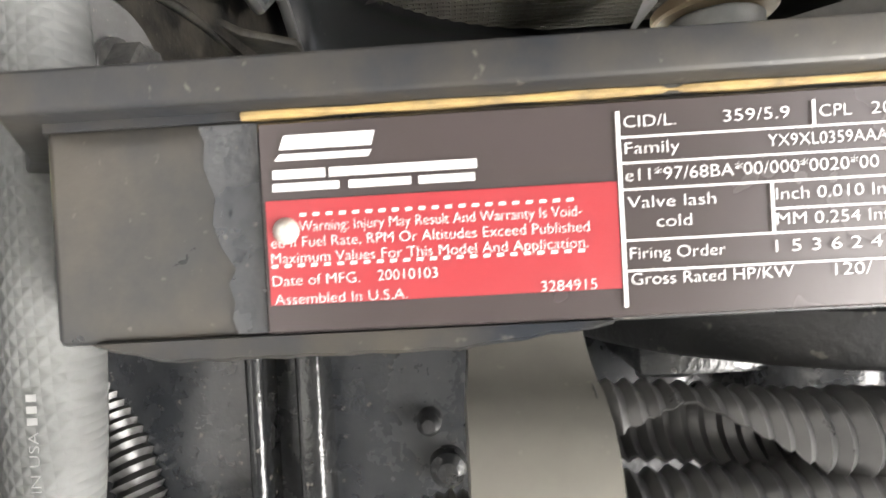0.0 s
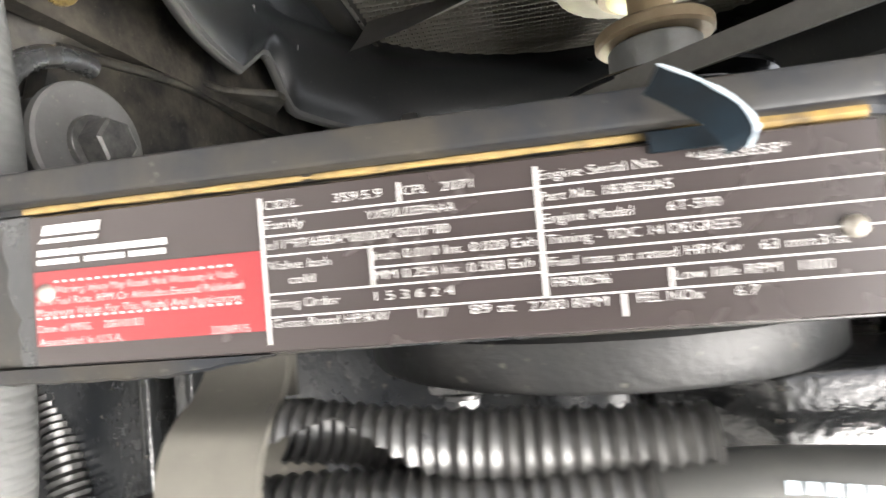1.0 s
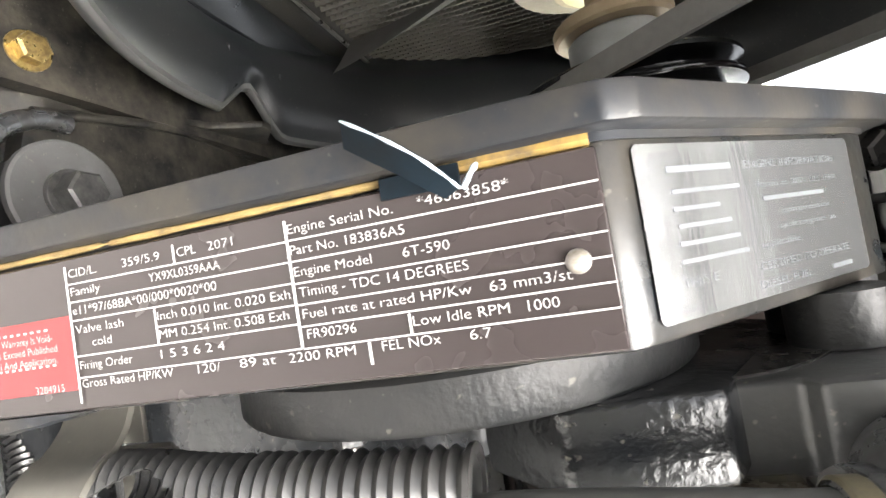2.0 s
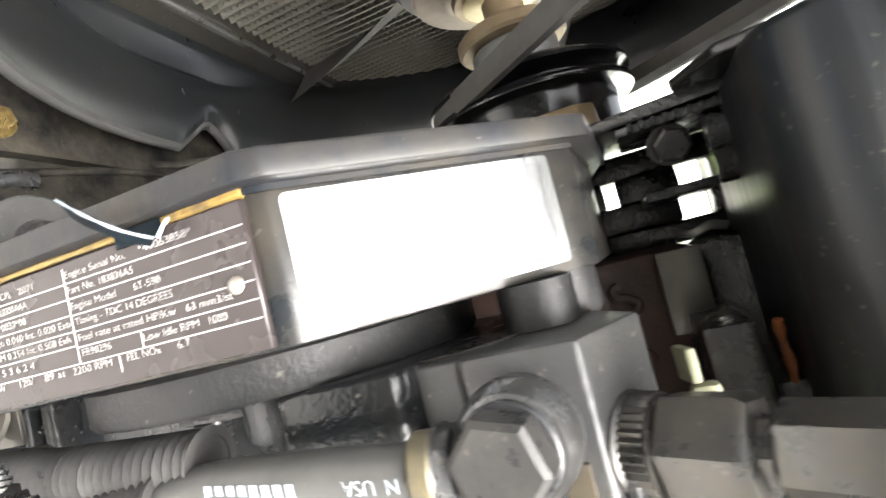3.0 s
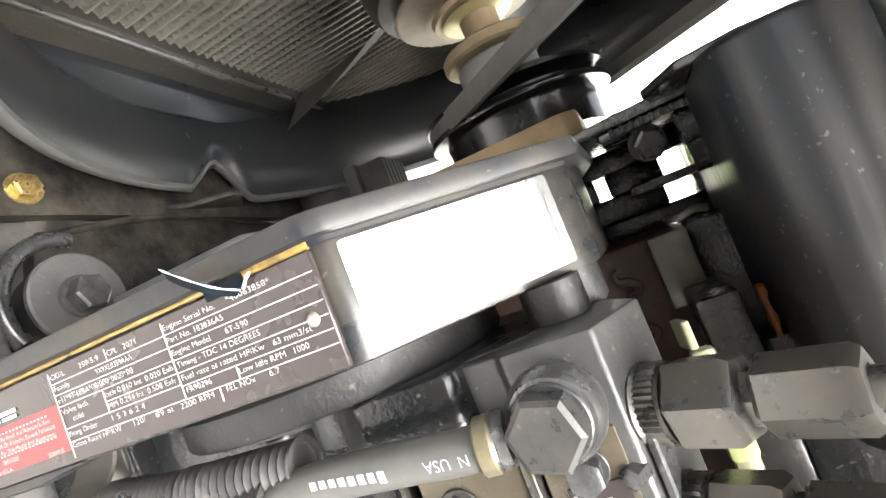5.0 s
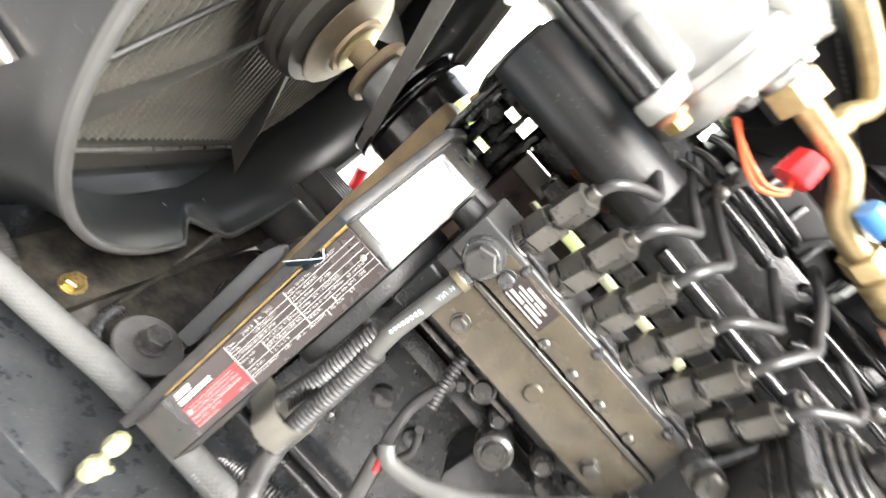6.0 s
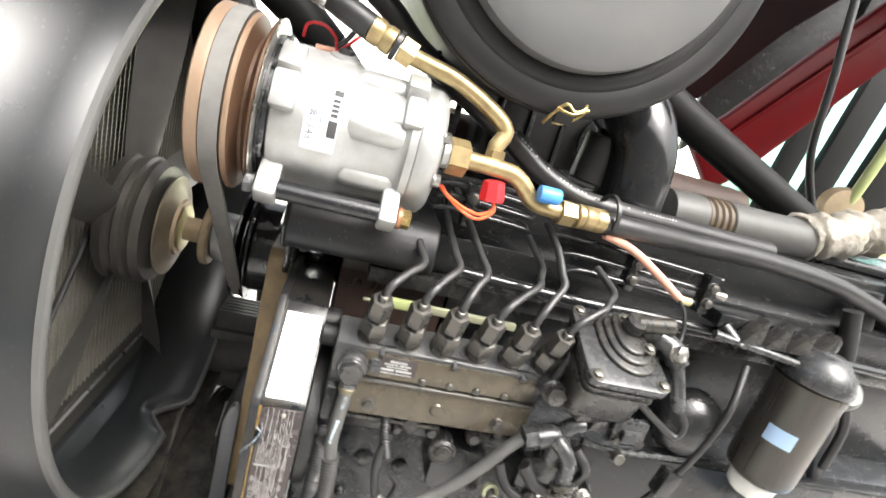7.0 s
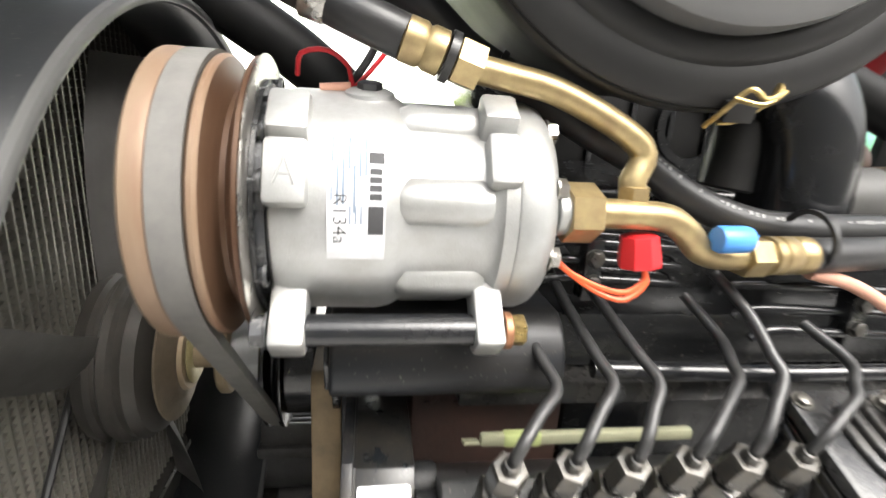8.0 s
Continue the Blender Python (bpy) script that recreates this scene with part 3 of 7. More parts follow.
words = [
    ("Warning: Injury May Result And Warranty Is Void-", 0.8275, 0.0508, 0.0433, H), ("ed If Fuel Rate, RPM Or Altitudes Exceed Published", 0.8230, 0.0484, 0.0489, H),
    ("Maximum Values For This Model And Application.", 0.8229, 0.0460, 0.0487, H), ("Date of MFG.", 0.8229, 0.0425, 0.0136, H), ("20010103", 0.8393, 0.0426, 0.0092, H),
    ("Assembled In U.S.A.", 0.8231, 0.0396, 0.0206, H), ("3284915", 0.8642, 0.0396, 0.0084, H),
    ("CID/L.", 0.8778, 0.0637, 0.0077, H * 1.1), ("359/5.9", 0.8926, 0.0637, 0.0097, H * 1.1), ("CPL", 0.9067, 0.0636, 0.0046, H * 1.1), ("2071", 0.9142, 0.0636, 0.0058, H * 1.1),
    ("Family", 0.8778, 0.0597, 0.0081, H * 1.1), ("YX9XL0359AAA", 0.8990, 0.0596, 0.0174, H * 1.1), ("e11*97/68BA*00/000*0020*00", 0.8777, 0.0556, 0.0372, H * 1.15),
    ("Valve lash", 0.8778, 0.0515, 0.0131, H * 1.1), ("cold", 0.8820, 0.0485, 0.0052, H * 1.1), ("Inch 0.010 Int. 0.020 Exh", 0.8998, 0.0516, 0.0311, H * 1.1),
    ("MM 0.254 Int. 0.508 Exh", 0.8997, 0.0478, 0.0303, H * 1.1), ("Firing Order", 0.8778, 0.0438, 0.0142, H * 1.1), ("1 5 3 6 2 4", 0.8994, 0.0438, 0.0155, H * 1.1),
    ("Gross Rated HP/KW", 0.8778, 0.0399, 0.0240, H * 1.1), ("120/", 0.9079, 0.0399, 0.0053, H * 1.1), ("89 at", 0.9178, 0.0399, 0.0080, H * 1.1), ("2200 RPM", 0.9287, 0.0397, 0.0138, H * 1.1),
    ("Engine Serial No.", 0.9323, 0.0636, 0.0214, H * 1.1), ("*46063858*", 0.9584, 0.0638, 0.0163, H * 1.1), ("Part No. 183836A5", 0.9323, 0.0596, 0.0230, H * 1.1),
    ("Engine Model", 0.9325, 0.0555, 0.0158, H * 1.1), ("6T-590", 0.9544, 0.0556, 0.0086, H * 1.1), ("Timing - TDC 14 DEGREES", 0.9329, 0.0516, 0.0328, H * 1.1),
    ("Fuel rate at rated HP/Kw", 0.9330, 0.0475, 0.0325, H * 1.1), ("63 mm3/st", 0.9687, 0.0474, 0.0136, H * 1.1), ("FR90296", 0.9333, 0.0437, 0.0100, H * 1.1),
    ("Low Idle RPM", 0.9543, 0.0434, 0.0171, H * 1.1), ("1000", 0.9745, 0.0433, 0.0051, H * 1.1), ("FEL NOx", 0.9478, 0.0398, 0.0109, H * 1.1), ("6.7", 0.9640, 0.0398, 0.0037, H * 1.1),
]
lettering(words, P2, WHITEPRINT, plate)
for z, x in ((0.8254, -0.0510), (0.9836, -0.0501)):
    part("rivet", lathe([(0, 0.0016), (0.0008, 0.0015), (0.0016, 0.0010), (0.0021, 0.0002), (0.0021, 0)], aim((x, -0.0026, z), (0, -1, 0)), 20), RIVET, plate, "pale domed rivet")

label = start("blank_label", (-0.0523, 0.03, 1.02), "brushed silver foil label with faint print on the housing's slope", "label")
u = Vector((0, 0.0552, 0.0566)).normalized()
nrm = Vector((0, -u.z, u.y))
LM = Matrix(((0, -1, 0, -0.0366), (u.y, 0, nrm.y, 0.0020 + nrm.y * 0.0005), (u.z, 0, nrm.z, 0.9930 + nrm.z * 0.0005), (0, 0, 0, 1)))
sheet = bmesh.new()
sheet.faces.new([sheet.verts.new(LM @ Vector((a + 0.0395, b + 0.0158, 0))) for a, b in rounded(0.0745, 0.0310, 0.0015)])
part("film", sheet, FOILLABEL, label, smooth=0)
L2 = LM @ Matrix.Translation((0, 0, 0.00015))
FAINT = mat("faint_print", (0.10, 0.107, 0.114), 0.5, bump=0.0)
lettering([("ENGINE INFORMATION", 0.0335, 0.0258, 0.0350, 0.0017), ("forms to 2001 U.S. EPA", 0.0368, 0.0218, 0.0320, 0.0013), ("compression", 0.0440, 0.0160, 0.0200, 0.0013), ("cycle engines as", 0.0420, 0.0130, 0.0230, 0.0013),
           ("applicable.", 0.0345, 0.0098, 0.0150, 0.0013), ("CERTIFIED TO OPERATE", 0.0330, 0.0055, 0.0355, 0.0016), ("DIESEL FUEL", 0.0320, 0.0020, 0.0190, 0.0016), ("THIS E", 0.0093, 0.0058, 0.0100, 0.0016)], L2, FAINT, label)
rows = [(0.0100 + 0.0002 * ((k * 7) % 5), 0.0098 + 0.0031 * k, 0.0200 - 0.0022 * ((k * 5) % 4), 0.0008) for k in range(5)] + [(0.0380, 0.0190, 0.0240, 0.0009), (0.0600, 0.0022, 0.0085, 0.0010), (0.0100, 0.0260, 0.0190, 0.0012)]
part("print_mark", bars(rows, L2), FAINT, label, "faint grey lines of print", smooth=0)

# strip of tape peeling off the flange
tape = start("peeling_tape", (-0.07, -0.003, 0.96), "strip of dark tape peeling up from the housing flange", "tape")
near_edge = smooth_path([(-0.0650, -0.0062, 0.9672), (-0.0668, -0.0120, 0.9660), (-0.0698, -0.0152, 0.9630), (-0.0740, -0.0158, 0.9575), (-0.0778, -0.0148, 0.9518)], 0.002)
far_edge = smooth_path([(-0.0640, -0.0045, 0.9640), (-0.0655, -0.0085, 0.9620), (-0.0680, -0.0108, 0.9590), (-0.0712, -0.0116, 0.9545), (-0.0745, -0.0110, 0.9500)], 0.002)
bm = bmesh.new()
prev = None
for k in range(12):
    a, b = near_edge[int(k / 11 * (len(near_edge) - 1))], far_edge[int(k / 11 * (len(far_edge) - 1))]
    off = Vector((-0.0003, 0.0002, 0.0002))
    rim = [bm.verts.new(a), bm.verts.new(b), bm.verts.new(b + off), bm.verts.new(a + off)]
    if prev:
        for i in range(4):
            bm.faces.new((prev[i], prev[(i + 1) % 4], rim[(i + 1) % 4], rim[i]))
    prev = rim
part("strip", bm, TAPEBLUE, tape)
part("torn_edge", sweep(near_edge, lambda i, s: 0.00024 + 0.00010 * math.sin(i * 2.1), 6), TAPEEDGE, tape, "pale frayed edge")
part("torn_root", sweep(smooth_path([(-0.0650, -0.0052, 0.9675), (-0.0675, -0.0045, 0.9690), (-0.0690, -0.0035, 0.9700)], 0.001), lambda i, s: 0.0005 + 0.0003 * math.sin(i * 3), 6), TAPEEDGE, tape)
part("residue", box(-0.0700, -0.0660, -0.0034, -0.0028, 0.9520, 0.9668, 0.0002, 1), TAPEBLUE, tape, "dark strip of tape still stuck down")

# ---- injection pump ----
pump = start("injection_pump", (0.07, 0.05, 0.97), "black in-line fuel injection pump with an olive side cover", "fuel pump")
PROF = [(0.0414, 1.0615), (0.0180, 1.0480), (0.0180, 1.0215), (0.0225, 1.0190), (0.0225, 0.984), (0.034, 0.972), (0.095, 0.972), (0.095, 1.03)]
part("body", prism(PROF, 'x', -0.0215, 0.168, 0.0014, 2), PUMPBODY, pump)
part("side_cover", box(-0.004, 0.165, 0.0165, 0.0235, 0.9835, 1.0165, 0.0014), OLIVE, pump, "olive brown side cover")
part("cover_ledge", prism([(0.0150, 1.0165), (0.0150, 1.0195), (0.0215, 1.0205), (0.0215, 1.0165)], 'x', -0.004, 0.167, 0.0006), NUT, pump)
part("upper_panel", box(0.004, 0.160, 0.0168, 0.0190, 1.0215, 1.0445, 0.0007), OLIVE, pump)
name_plate = part("name_plate", box(0.0175, 0.0500, 0.0160, 0.0169, 1.0265, 1.0430, 0.0002, 1), PLATE, pump, "small dark maker's plate with worn white print")
NM = Matrix(((1, 0, 0, 0), (0, 0, -1, 0.0158), (0, 1, 0, 0), (0, 0, 0, 1)))
part("print_mark", bars([(0.0195, 1.0275, 0.028, 0.0010), (0.0200, 1.0302, 0.011, 0.0022), (0.0325, 1.0302, 0.014, 0.0022), (0.0240, 1.0335, 0.019, 0.0012), (0.0215, 1.0357, 0.012, 0.0016), (0.035, 1.0357, 0.010, 0.0016), (0.026, 1.0382, 0.015, 0.0022)], NM), GREYPRINT, name_plate, smooth=0)
for x in (0.0168, 0.1371):
    b = part("cover_bolt", hexa(0.0052, 0.006, aim((x, 0.0165, 0.9945), (0, -1, 0)), None, 0.0066), NUT, pump)
    part("socket", lathe([(0.003, 0.0061), (0.0026, 0.0035), (0, 0.0035)], aim((x, 0.0164, 0.9945), (0, -1, 0)), 12), DARKPRINT, b)
part("cover_plug", lathe([(0, 0.0022), (0.005, 0.0018), (0.0065, 0)], aim((0.078, 0.0165, 0.999), (0, -1, 0)), 28), OLIVE, pump)
for x in (0.058, 0.083, 0.108, 0.135):
    part("panel_screw", lathe([(0, 0.003), (0.0022, 0.0028), (0.0036, 0.0016), (0.0036, 0)], aim((x, 0.0168, 1.0245), (0, -1, 0)), 20), NUT, pump)
# ledge studs and clamps between the valves
UP = Vector((0, -0.455, 0.890))
OUT = Vector((0, -0.890, -0.455))
for x in (0.018, 0.082, 0.146):
    c = Vector((x, 0.020, 1.0500))
    wing = bmesh.new()
    prism([(-0.011, 0), (0.011, 0), (0.004, 0.007), (-0.004, 0.007)], 'z', 0, 0.003, 0.0006, 1, wing)
    bmesh.ops.transform(wing, matrix=Matrix(((1, 0, 0, c.x), (0, -OUT.y, UP.y, c.y), (0, -OUT.z, UP.z, c.z), (0, 0, 0, 1))), verts=wing.verts)
    part("holder_clamp", wing, CASTGREY, pump)
    part("clamp_stud", hexa(0.0032, 0.007, aim(c + OUT * 0.001 - UP * 0.0035, OUT), None, 0), CASTGREY, pump)

# delivery valves: built once along their own axis, then set six times
VX = 0.0055
valve = start("delivery_valve", (VX, 0.0290, 1.0540), "blackened steel delivery valve holder with a hexagon line nut", "delivery valve", "delivery valves on the pump")
VM = aim((VX, 0.0290, 1.0540), UP, 17)
part("collar", lathe([(0, -0.006), (0.0118, -0.006), (0.0118, 0.0005), (0.0104, 0.0015), (0.0104, 0.0080), (0, 0.0080)], VM, 36), CAST, valve)
knurl = bmesh.new()
kr = [[knurl.verts.new(VM @ Vector((math.cos(2 * math.pi * k / 72) * r, math.sin(2 * math.pi * k / 72) * r, h))) for k in range(72) for r in (0.0104 if k % 2 else 0.0112,)] for h in (0.0015, 0.0068)]
for k in range(72):
    knurl.faces.new((kr[0][k], kr[0][(k + 1) % 72], kr[1][(k + 1) % 72], kr[1][k]))
knurl.faces.new(kr[0])
knurl.faces.new(kr[1])
part("knurled_ring", knurl, NUT, valve, smooth=10)
part("holder_hexagon", lathe([(0, 0.0076), (0.0100, 0.0076), (0.0120, 0.0092), (0.0120, 0.0235), (0.0106, 0.0255), (0.0072, 0.0262), (0.0072, 0.0295), (0, 0.0295)], VM, 6), NUT, valve)
part("line_nut", lathe([(0, 0.0285), (0.0082, 0.0285), (0.0098, 0.0300), (0.0098, 0.0480), (0.0086, 0.0500), (0.0052, 0.0502), (0.0048, 0.0470), (0, 0.0470)], VM @ Matrix.Rotation(radians(23), 4, 'Z'), 6), NUT, valve)
for k in range(1, 6):
    copy_thing(valve, Matrix.Translation((VX + 0.032 * k, 0.0290, 1.0540)))

# high pressure lines from the valves to the injectors
tops = [(VX + 0.032 * k, 0.0290, 1.0540) for k in range(6)]
goals = [((0.030, 0.030, 1.1270), (0.020, 0.085, 1.150), (0.012, 0.13, 1.170)), ((0.060, 0.028, 1.130), (0.052, 0.075, 1.150), (0.045, 0.13, 1.175)), ((0.084, 0.026, 1.132), (0.070, 0.085, 1.158), (0.055, 0.13, 1.182)),
         ((0.134, 0.030, 1.130), (0.142, 0.060, 1.140), (0.130, 0.085, 1.158)), ((0.152, 0.022, 1.137), (0.148, 0.050, 1.160), (0.140, 0.075, 1.176)), ((0.192, 0.014, 1.128), (0.205, 0.034, 1.138), (0.195, 0.060, 1.150))]
for (x, y, z), (g1, g2, g3) in zip(tops, goals):
    g1, g2, g3 = (Vector(g) + X * 0.0037 for g in (g1, g2, g3))
    base = Vector((x, y, z)) + UP * 0.046
    knee = base + UP * 0.014 + (Vector(g1) - base) * 0.12
    mid = (Vector(g1) + knee) / 2 + UP * 0.002
    line = start("fuel_line", base, "thin black steel high-pressure fuel line bent up from the pump", "fuel line", "high-pressure fuel lines")
    part("pipe", tube([base, knee, mid, Vector(g1), (Vector(g1) * 2 + Vector(g2)) / 3, g2, g3], 0.0033, 12, step=0.003), LINESTEEL, line)
    part("collar", lathe([(0.0030, -0.001), (0.0046, -0.001), (0.0046, 0.0075), (0.0040, 0.0095), (0.0030, 0.010)], aim(base, UP), 20), NUT, line, "steel collar in the nut")

# fuel inlet: banjo fitting at the pump's front end
banjo = start("banjo_fitting", (-0.0105, 0.0165, 1.0400), "dark steel banjo bolt holding the fuel hose to the pump", "banjo fitting")
BM_ = aim((-0.0050, 0.0175, 1.0335), (-0.03, -1, -0.05))
part("eye", lathe([(0.0070, 0.0015), (0.0112, 0.0015), (0.0126, 0.0035), (0.0129, 0.0078), (0.0124, 0.0118), (0.0110, 0.0140), (0.0085, 0.0146), (0.0070, 0.0146)], BM_, 44), WORN, banjo)
part("copper_washer", disc(0.0105, 0.0022, BM_ @ Matrix.Translation((0, 0, -0.0003)), 32), CASTGREY, banjo)
part("sealing_washer", disc(0.0102, 0.0020, BM_ @ Matrix.Translation((0, 0, 0.0146)), 36, 0.0004), CASTGREY, banjo)
part("bolt_head", hexa(0.0098, 0.0078, BM_ @ Matrix.Translation((0, 0, 0.0165)) @ Matrix.Rotation(radians(18), 4, 'Z'), None, 0, 0.0009), BOLTDARK, banjo, smooth=20)
part("stem", lathe([(0, 0), (0.0062, 0), (0.0062, 0.0045), (0.0070, 0.0055), (0.0070, 0.0080), (0, 0.0080)], aim((-0.0052, 0.0085, 1.0250), (0.0, -0.55, -1)), 24), WORN, banjo)
return_bolt = start("return_banjo", (0.1705, 0.004, 1.0455), "dark hexagon banjo bolt with a short steel pipe", "banjo fitting")
part("eye", disc(0.0105, 0.016, aim((0.1705, 0.0175, 1.0455), (0, -1, 0.05)), 32, 0.002), CASTGREY, return_bolt)
part("bolt_head", hexa(0.0092, 0.010, aim((0.1705, 0.0015, 1.0462), (0, -1, 0.05), 8), None, 0.0105), NUT, return_bolt)
part("pipe", tube([(0.1715, 0.010, 1.054), (0.176, 0.011, 1.068), (0.180, 0.016, 1.082), (0.180, 0.035, 1.096)], 0.0036, 12), CASTGREY, return_bolt)
relief = start("overflow_valve", (0.010, 0.022, 1.052), "small hexagon relief plug on the pump edge", "plug")
part("plug", hexa(0.005, 0.008, aim((0.0135, 0.0175, 1.0335), (0, -1, 0)), None, 0.006), CASTGREY, relief)

# drive end of the pump: flange, studs and nose
drive = start("pump_mounting_flange", (-0.03, 0.06, 0.90), "round black mounting flange between gear housing and pump", "mounting flange")
part("flange", lathe([(0, 0), (0.0642, 0), (0.0654, 0.0012), (0.0654, 0.0102), (0.0644, 0.0114), (0.050, 0.0118), (0, 0.0118)], aim((-0.0338, 0.0665, 0.9445), (1, 0, 0)), 96), FLANGEBLACK, drive)
part("nose", lathe([(0, 0.0), (0.040, 0.0), (0.037, 0.010), (0.034, 0.014), (0, 0.014)], aim((-0.0221, 0.064, 1.0), (1, 0, 0)), 48), CAST, drive)
part("boss", lathe([(0, 0), (0.0185, 0), (0.0178, 0.0015), (0.0172, 0.003), (0.0170, 0.0180), (0.0160, 0.0192), (0, 0.0192)], aim((-0.0222, 0.0560, 0.9450), (1, 0, 0)), 40), BLOCKGREY, drive)
part("boss", lathe([(0, 0), (0.0125, 0), (0.0125, 0.012), (0.0110, 0.014), (0, 0.014)], aim((-0.0345, 0.066, 1.0405), (1, 0, 0)), 32), FLANGEBLACK, drive)
part("stud", lathe([(0, 0), (0.0105, 0), (0.0105, 0.012), (0, 0.012)], aim((-0.0340, 0.048, 1.037), (1, 0, 0)), 28), FLANGEBLACK, drive, "dark steel spigot")
part("nut_lug", prism([(0.050, 0.8960), (0.050, 0.9300), (0.085, 0.9350), (0.090, 0.8980)], 'x', -0.0257, -0.0105, 0.0025), BLACK, drive)
part("flange_nut", hexa(0.0060, 0.0075, aim((-0.0104, 0.0585, 0.9055), (1, 0, 0)), None, 0.0072), CASTGREY, drive, "bare worn steel nut")
part("flange_stud", disc(0.0030, 0.012, aim((-0.0104, 0.0585, 0.9055), (1, 0, 0)), 14), NUT, drive)
part("rib_casting", prism([(0.03, 0.955), (0.012, 0.975), (0.016, 1.005), (0.045, 1.02), (0.07, 0.98)], 'x', -0.0225, -0.004, 0.002), BLACK, drive)

# governor
gov = start("governor", (0.212, 0.02, 1.0), "black cast governor housing with a ribbed domed cover", "governor")
GU = Vector((0, 0.0605, 0.0255)).normalized()
GN = Vector((0, -GU.z, GU.y))
GM = Matrix(((1, 0, 0, 0.2115), (0, GU.y, GN.y, 0.0005), (0, GU.z, GN.z, 1.0990), (0, 0, 0, 1)))


def on_gov(bm):
    bmesh.ops.transform(bm, matrix=GM, verts=bm.verts)
    return bm


cover = part("cover", on_gov(prism(rounded(0.074, 0.082, 0.009), 'z', -0.005, 0.003, 0.0012)), CASTGREY, gov, "dark cast governor cover plate")
for sc, h in ((1.0, 0.0065), (0.76, 0.0100), (0.52, 0.0135)):
    shape = []
    for k in range(13):
        t = radians(180 + 180 * k / 12)
        shape.append((0.008 + 0.0275 * sc * math.cos(t), 0.004 + 0.0330 * sc * math.sin(t)))
    shape += [(0.008 + 0.0275 * sc, 0.022), (0.008 + 0.0200 * sc, 0.030), (0.008 - 0.0200 * sc, 0.030), (0.008 - 0.0275 * sc, 0.022)]
    part("cover_dome", on_gov(prism(shape, 'z', 0.002, h, 0.0022, 3)), CAST, cover)
for a, b in ((0.006, 0.024), (0.020, -0.006)):
    part("dome_screw", hexa(0.0042, 0.0045, GM @ Matrix.Translation((a, b, 0.0135)), None, 0.0058), STRAPSTEEL, cover)
for a, b in ((-0.030, -0.034), (0.030, -0.034), (-0.030, 0.034), (0.030, 0.034)):
    part("cover_screw", hexa(0.0045, 0.004, GM @ Matrix.Translation((a, b, 0.003)), None, 0.006), STRAPSTEEL, cover)
part("lever_shaft", disc(0.0075, 0.030, aim(GM @ Vector((0.012, 0.014, 0.021)), (0.9, -0.3, 0.25)), 28, 0.001), NUT, gov)
part("shaft_post", disc(0.0095, 0.014, GM @ Matrix.Translation((0.010, 0.014, 0.013)), 28, 0.002), CAST, gov)
part("housing", on_gov(prism(rounded(0.064, 0.072, 0.010), 'z', -0.055, -0.0055, 0.002)), CAST, gov)
for k in range(2):
    part("fin", on_gov(prism(rounded(0.069, 0.076, 0.008), 'z', -0.012 - 0.008 * k, -0.0095 - 0.008 * k, 0.0008, 1)), CAST, gov)

# ---- air-conditioning compressor ----
CY, CZ = 0.0840, 1.2110
comp = start("ac_compressor", (-0.045, CY, 1.145), "cast aluminium air-conditioning compressor with a rusted twin-groove pulley", "compressor")


def cax(x):
    return aim((x, CY, CZ), (1, 0, 0))


pulley = part("pulley", lathe([(0.018, -0.1625), (0.040, -0.1625), (0.062, -0.1610), (0.0705, -0.1605), (0.0722, -0.1590), (0.0722, -0.1530), (0.0715, -0.1505), (0.0585, -0.1455), (0.0585, -0.1415), (0.0690, -0.1365),
                                (0.0705, -0.1350), (0.0705, -0.1330), (0.0690, -0.1315)], cax(0), 96), TAN, comp, "tan rusted pulley rim")
part("groove", lathe([(0.0690, -0.1315), (0.0560, -0.1270), (0.0560, -0.1245), (0.0690, -0.1195), (0.0705, -0.1185), (0.0705, -0.1165), (0.0680, -0.1155), (0.03, -0.1155)], cax(0), 96), RUST, comp, "brown rusted empty groove")
part("clutch_plate", lathe([(0, -0.1665), (0.020, -0.1665), (0.022, -0.1645), (0.056, -0.1650), (0.058, -0.1625)], cax(0), 64), TAN, comp)
part("clutch_coil", lathe([(0.03, -0.1152), (0.0585, -0.1152), (0.0600, -0.1145), (0.0600, -0.1125), (0.03, -0.1120)], cax(0), 72), BLACK, comp, "black clutch coil")
part("dust_washer", lathe([(0.045, -0.1163), (0.0700, -0.1163), (0.0718, -0.1155), (0.0700, -0.1148), (0.045, -0.1150)], cax(0), 72), STEEL, comp, "bright steel washer")
part("front_head", lathe([(0.02, -0.1135), (0.054, -0.1135), (0.0555, -0.1125), (0.0555, -0.1090), (0.03, -0.1080)], cax(0), 64), CASTGREY, comp, "dark grey front head")
part("body", lathe([(0.02, -0.1085), (0.0535, -0.1085), (0.0555, -0.1070), (0.0570, -0.100), (0.0572, -0.060), (0.0555, -0.053), (0.0520, -0.047), (0.0515, -0.012), (0.0530, -0.006), (0.0560, -0.003),
                         (0.0565, 0.0035), (0.03, 0.0035)], cax(0), 96), ALU, comp)
part("rear_head", lathe([(0.03, 0.0040), (0.0560, 0.0040), (0.0568, 0.0055), (0.0565, 0.0150), (0.0545, 0.0200), (0.0500, 0.0240), (0.0400, 0.0262), (0, 0.0268)], cax(0), 96), ALU, comp, "pale rear head")
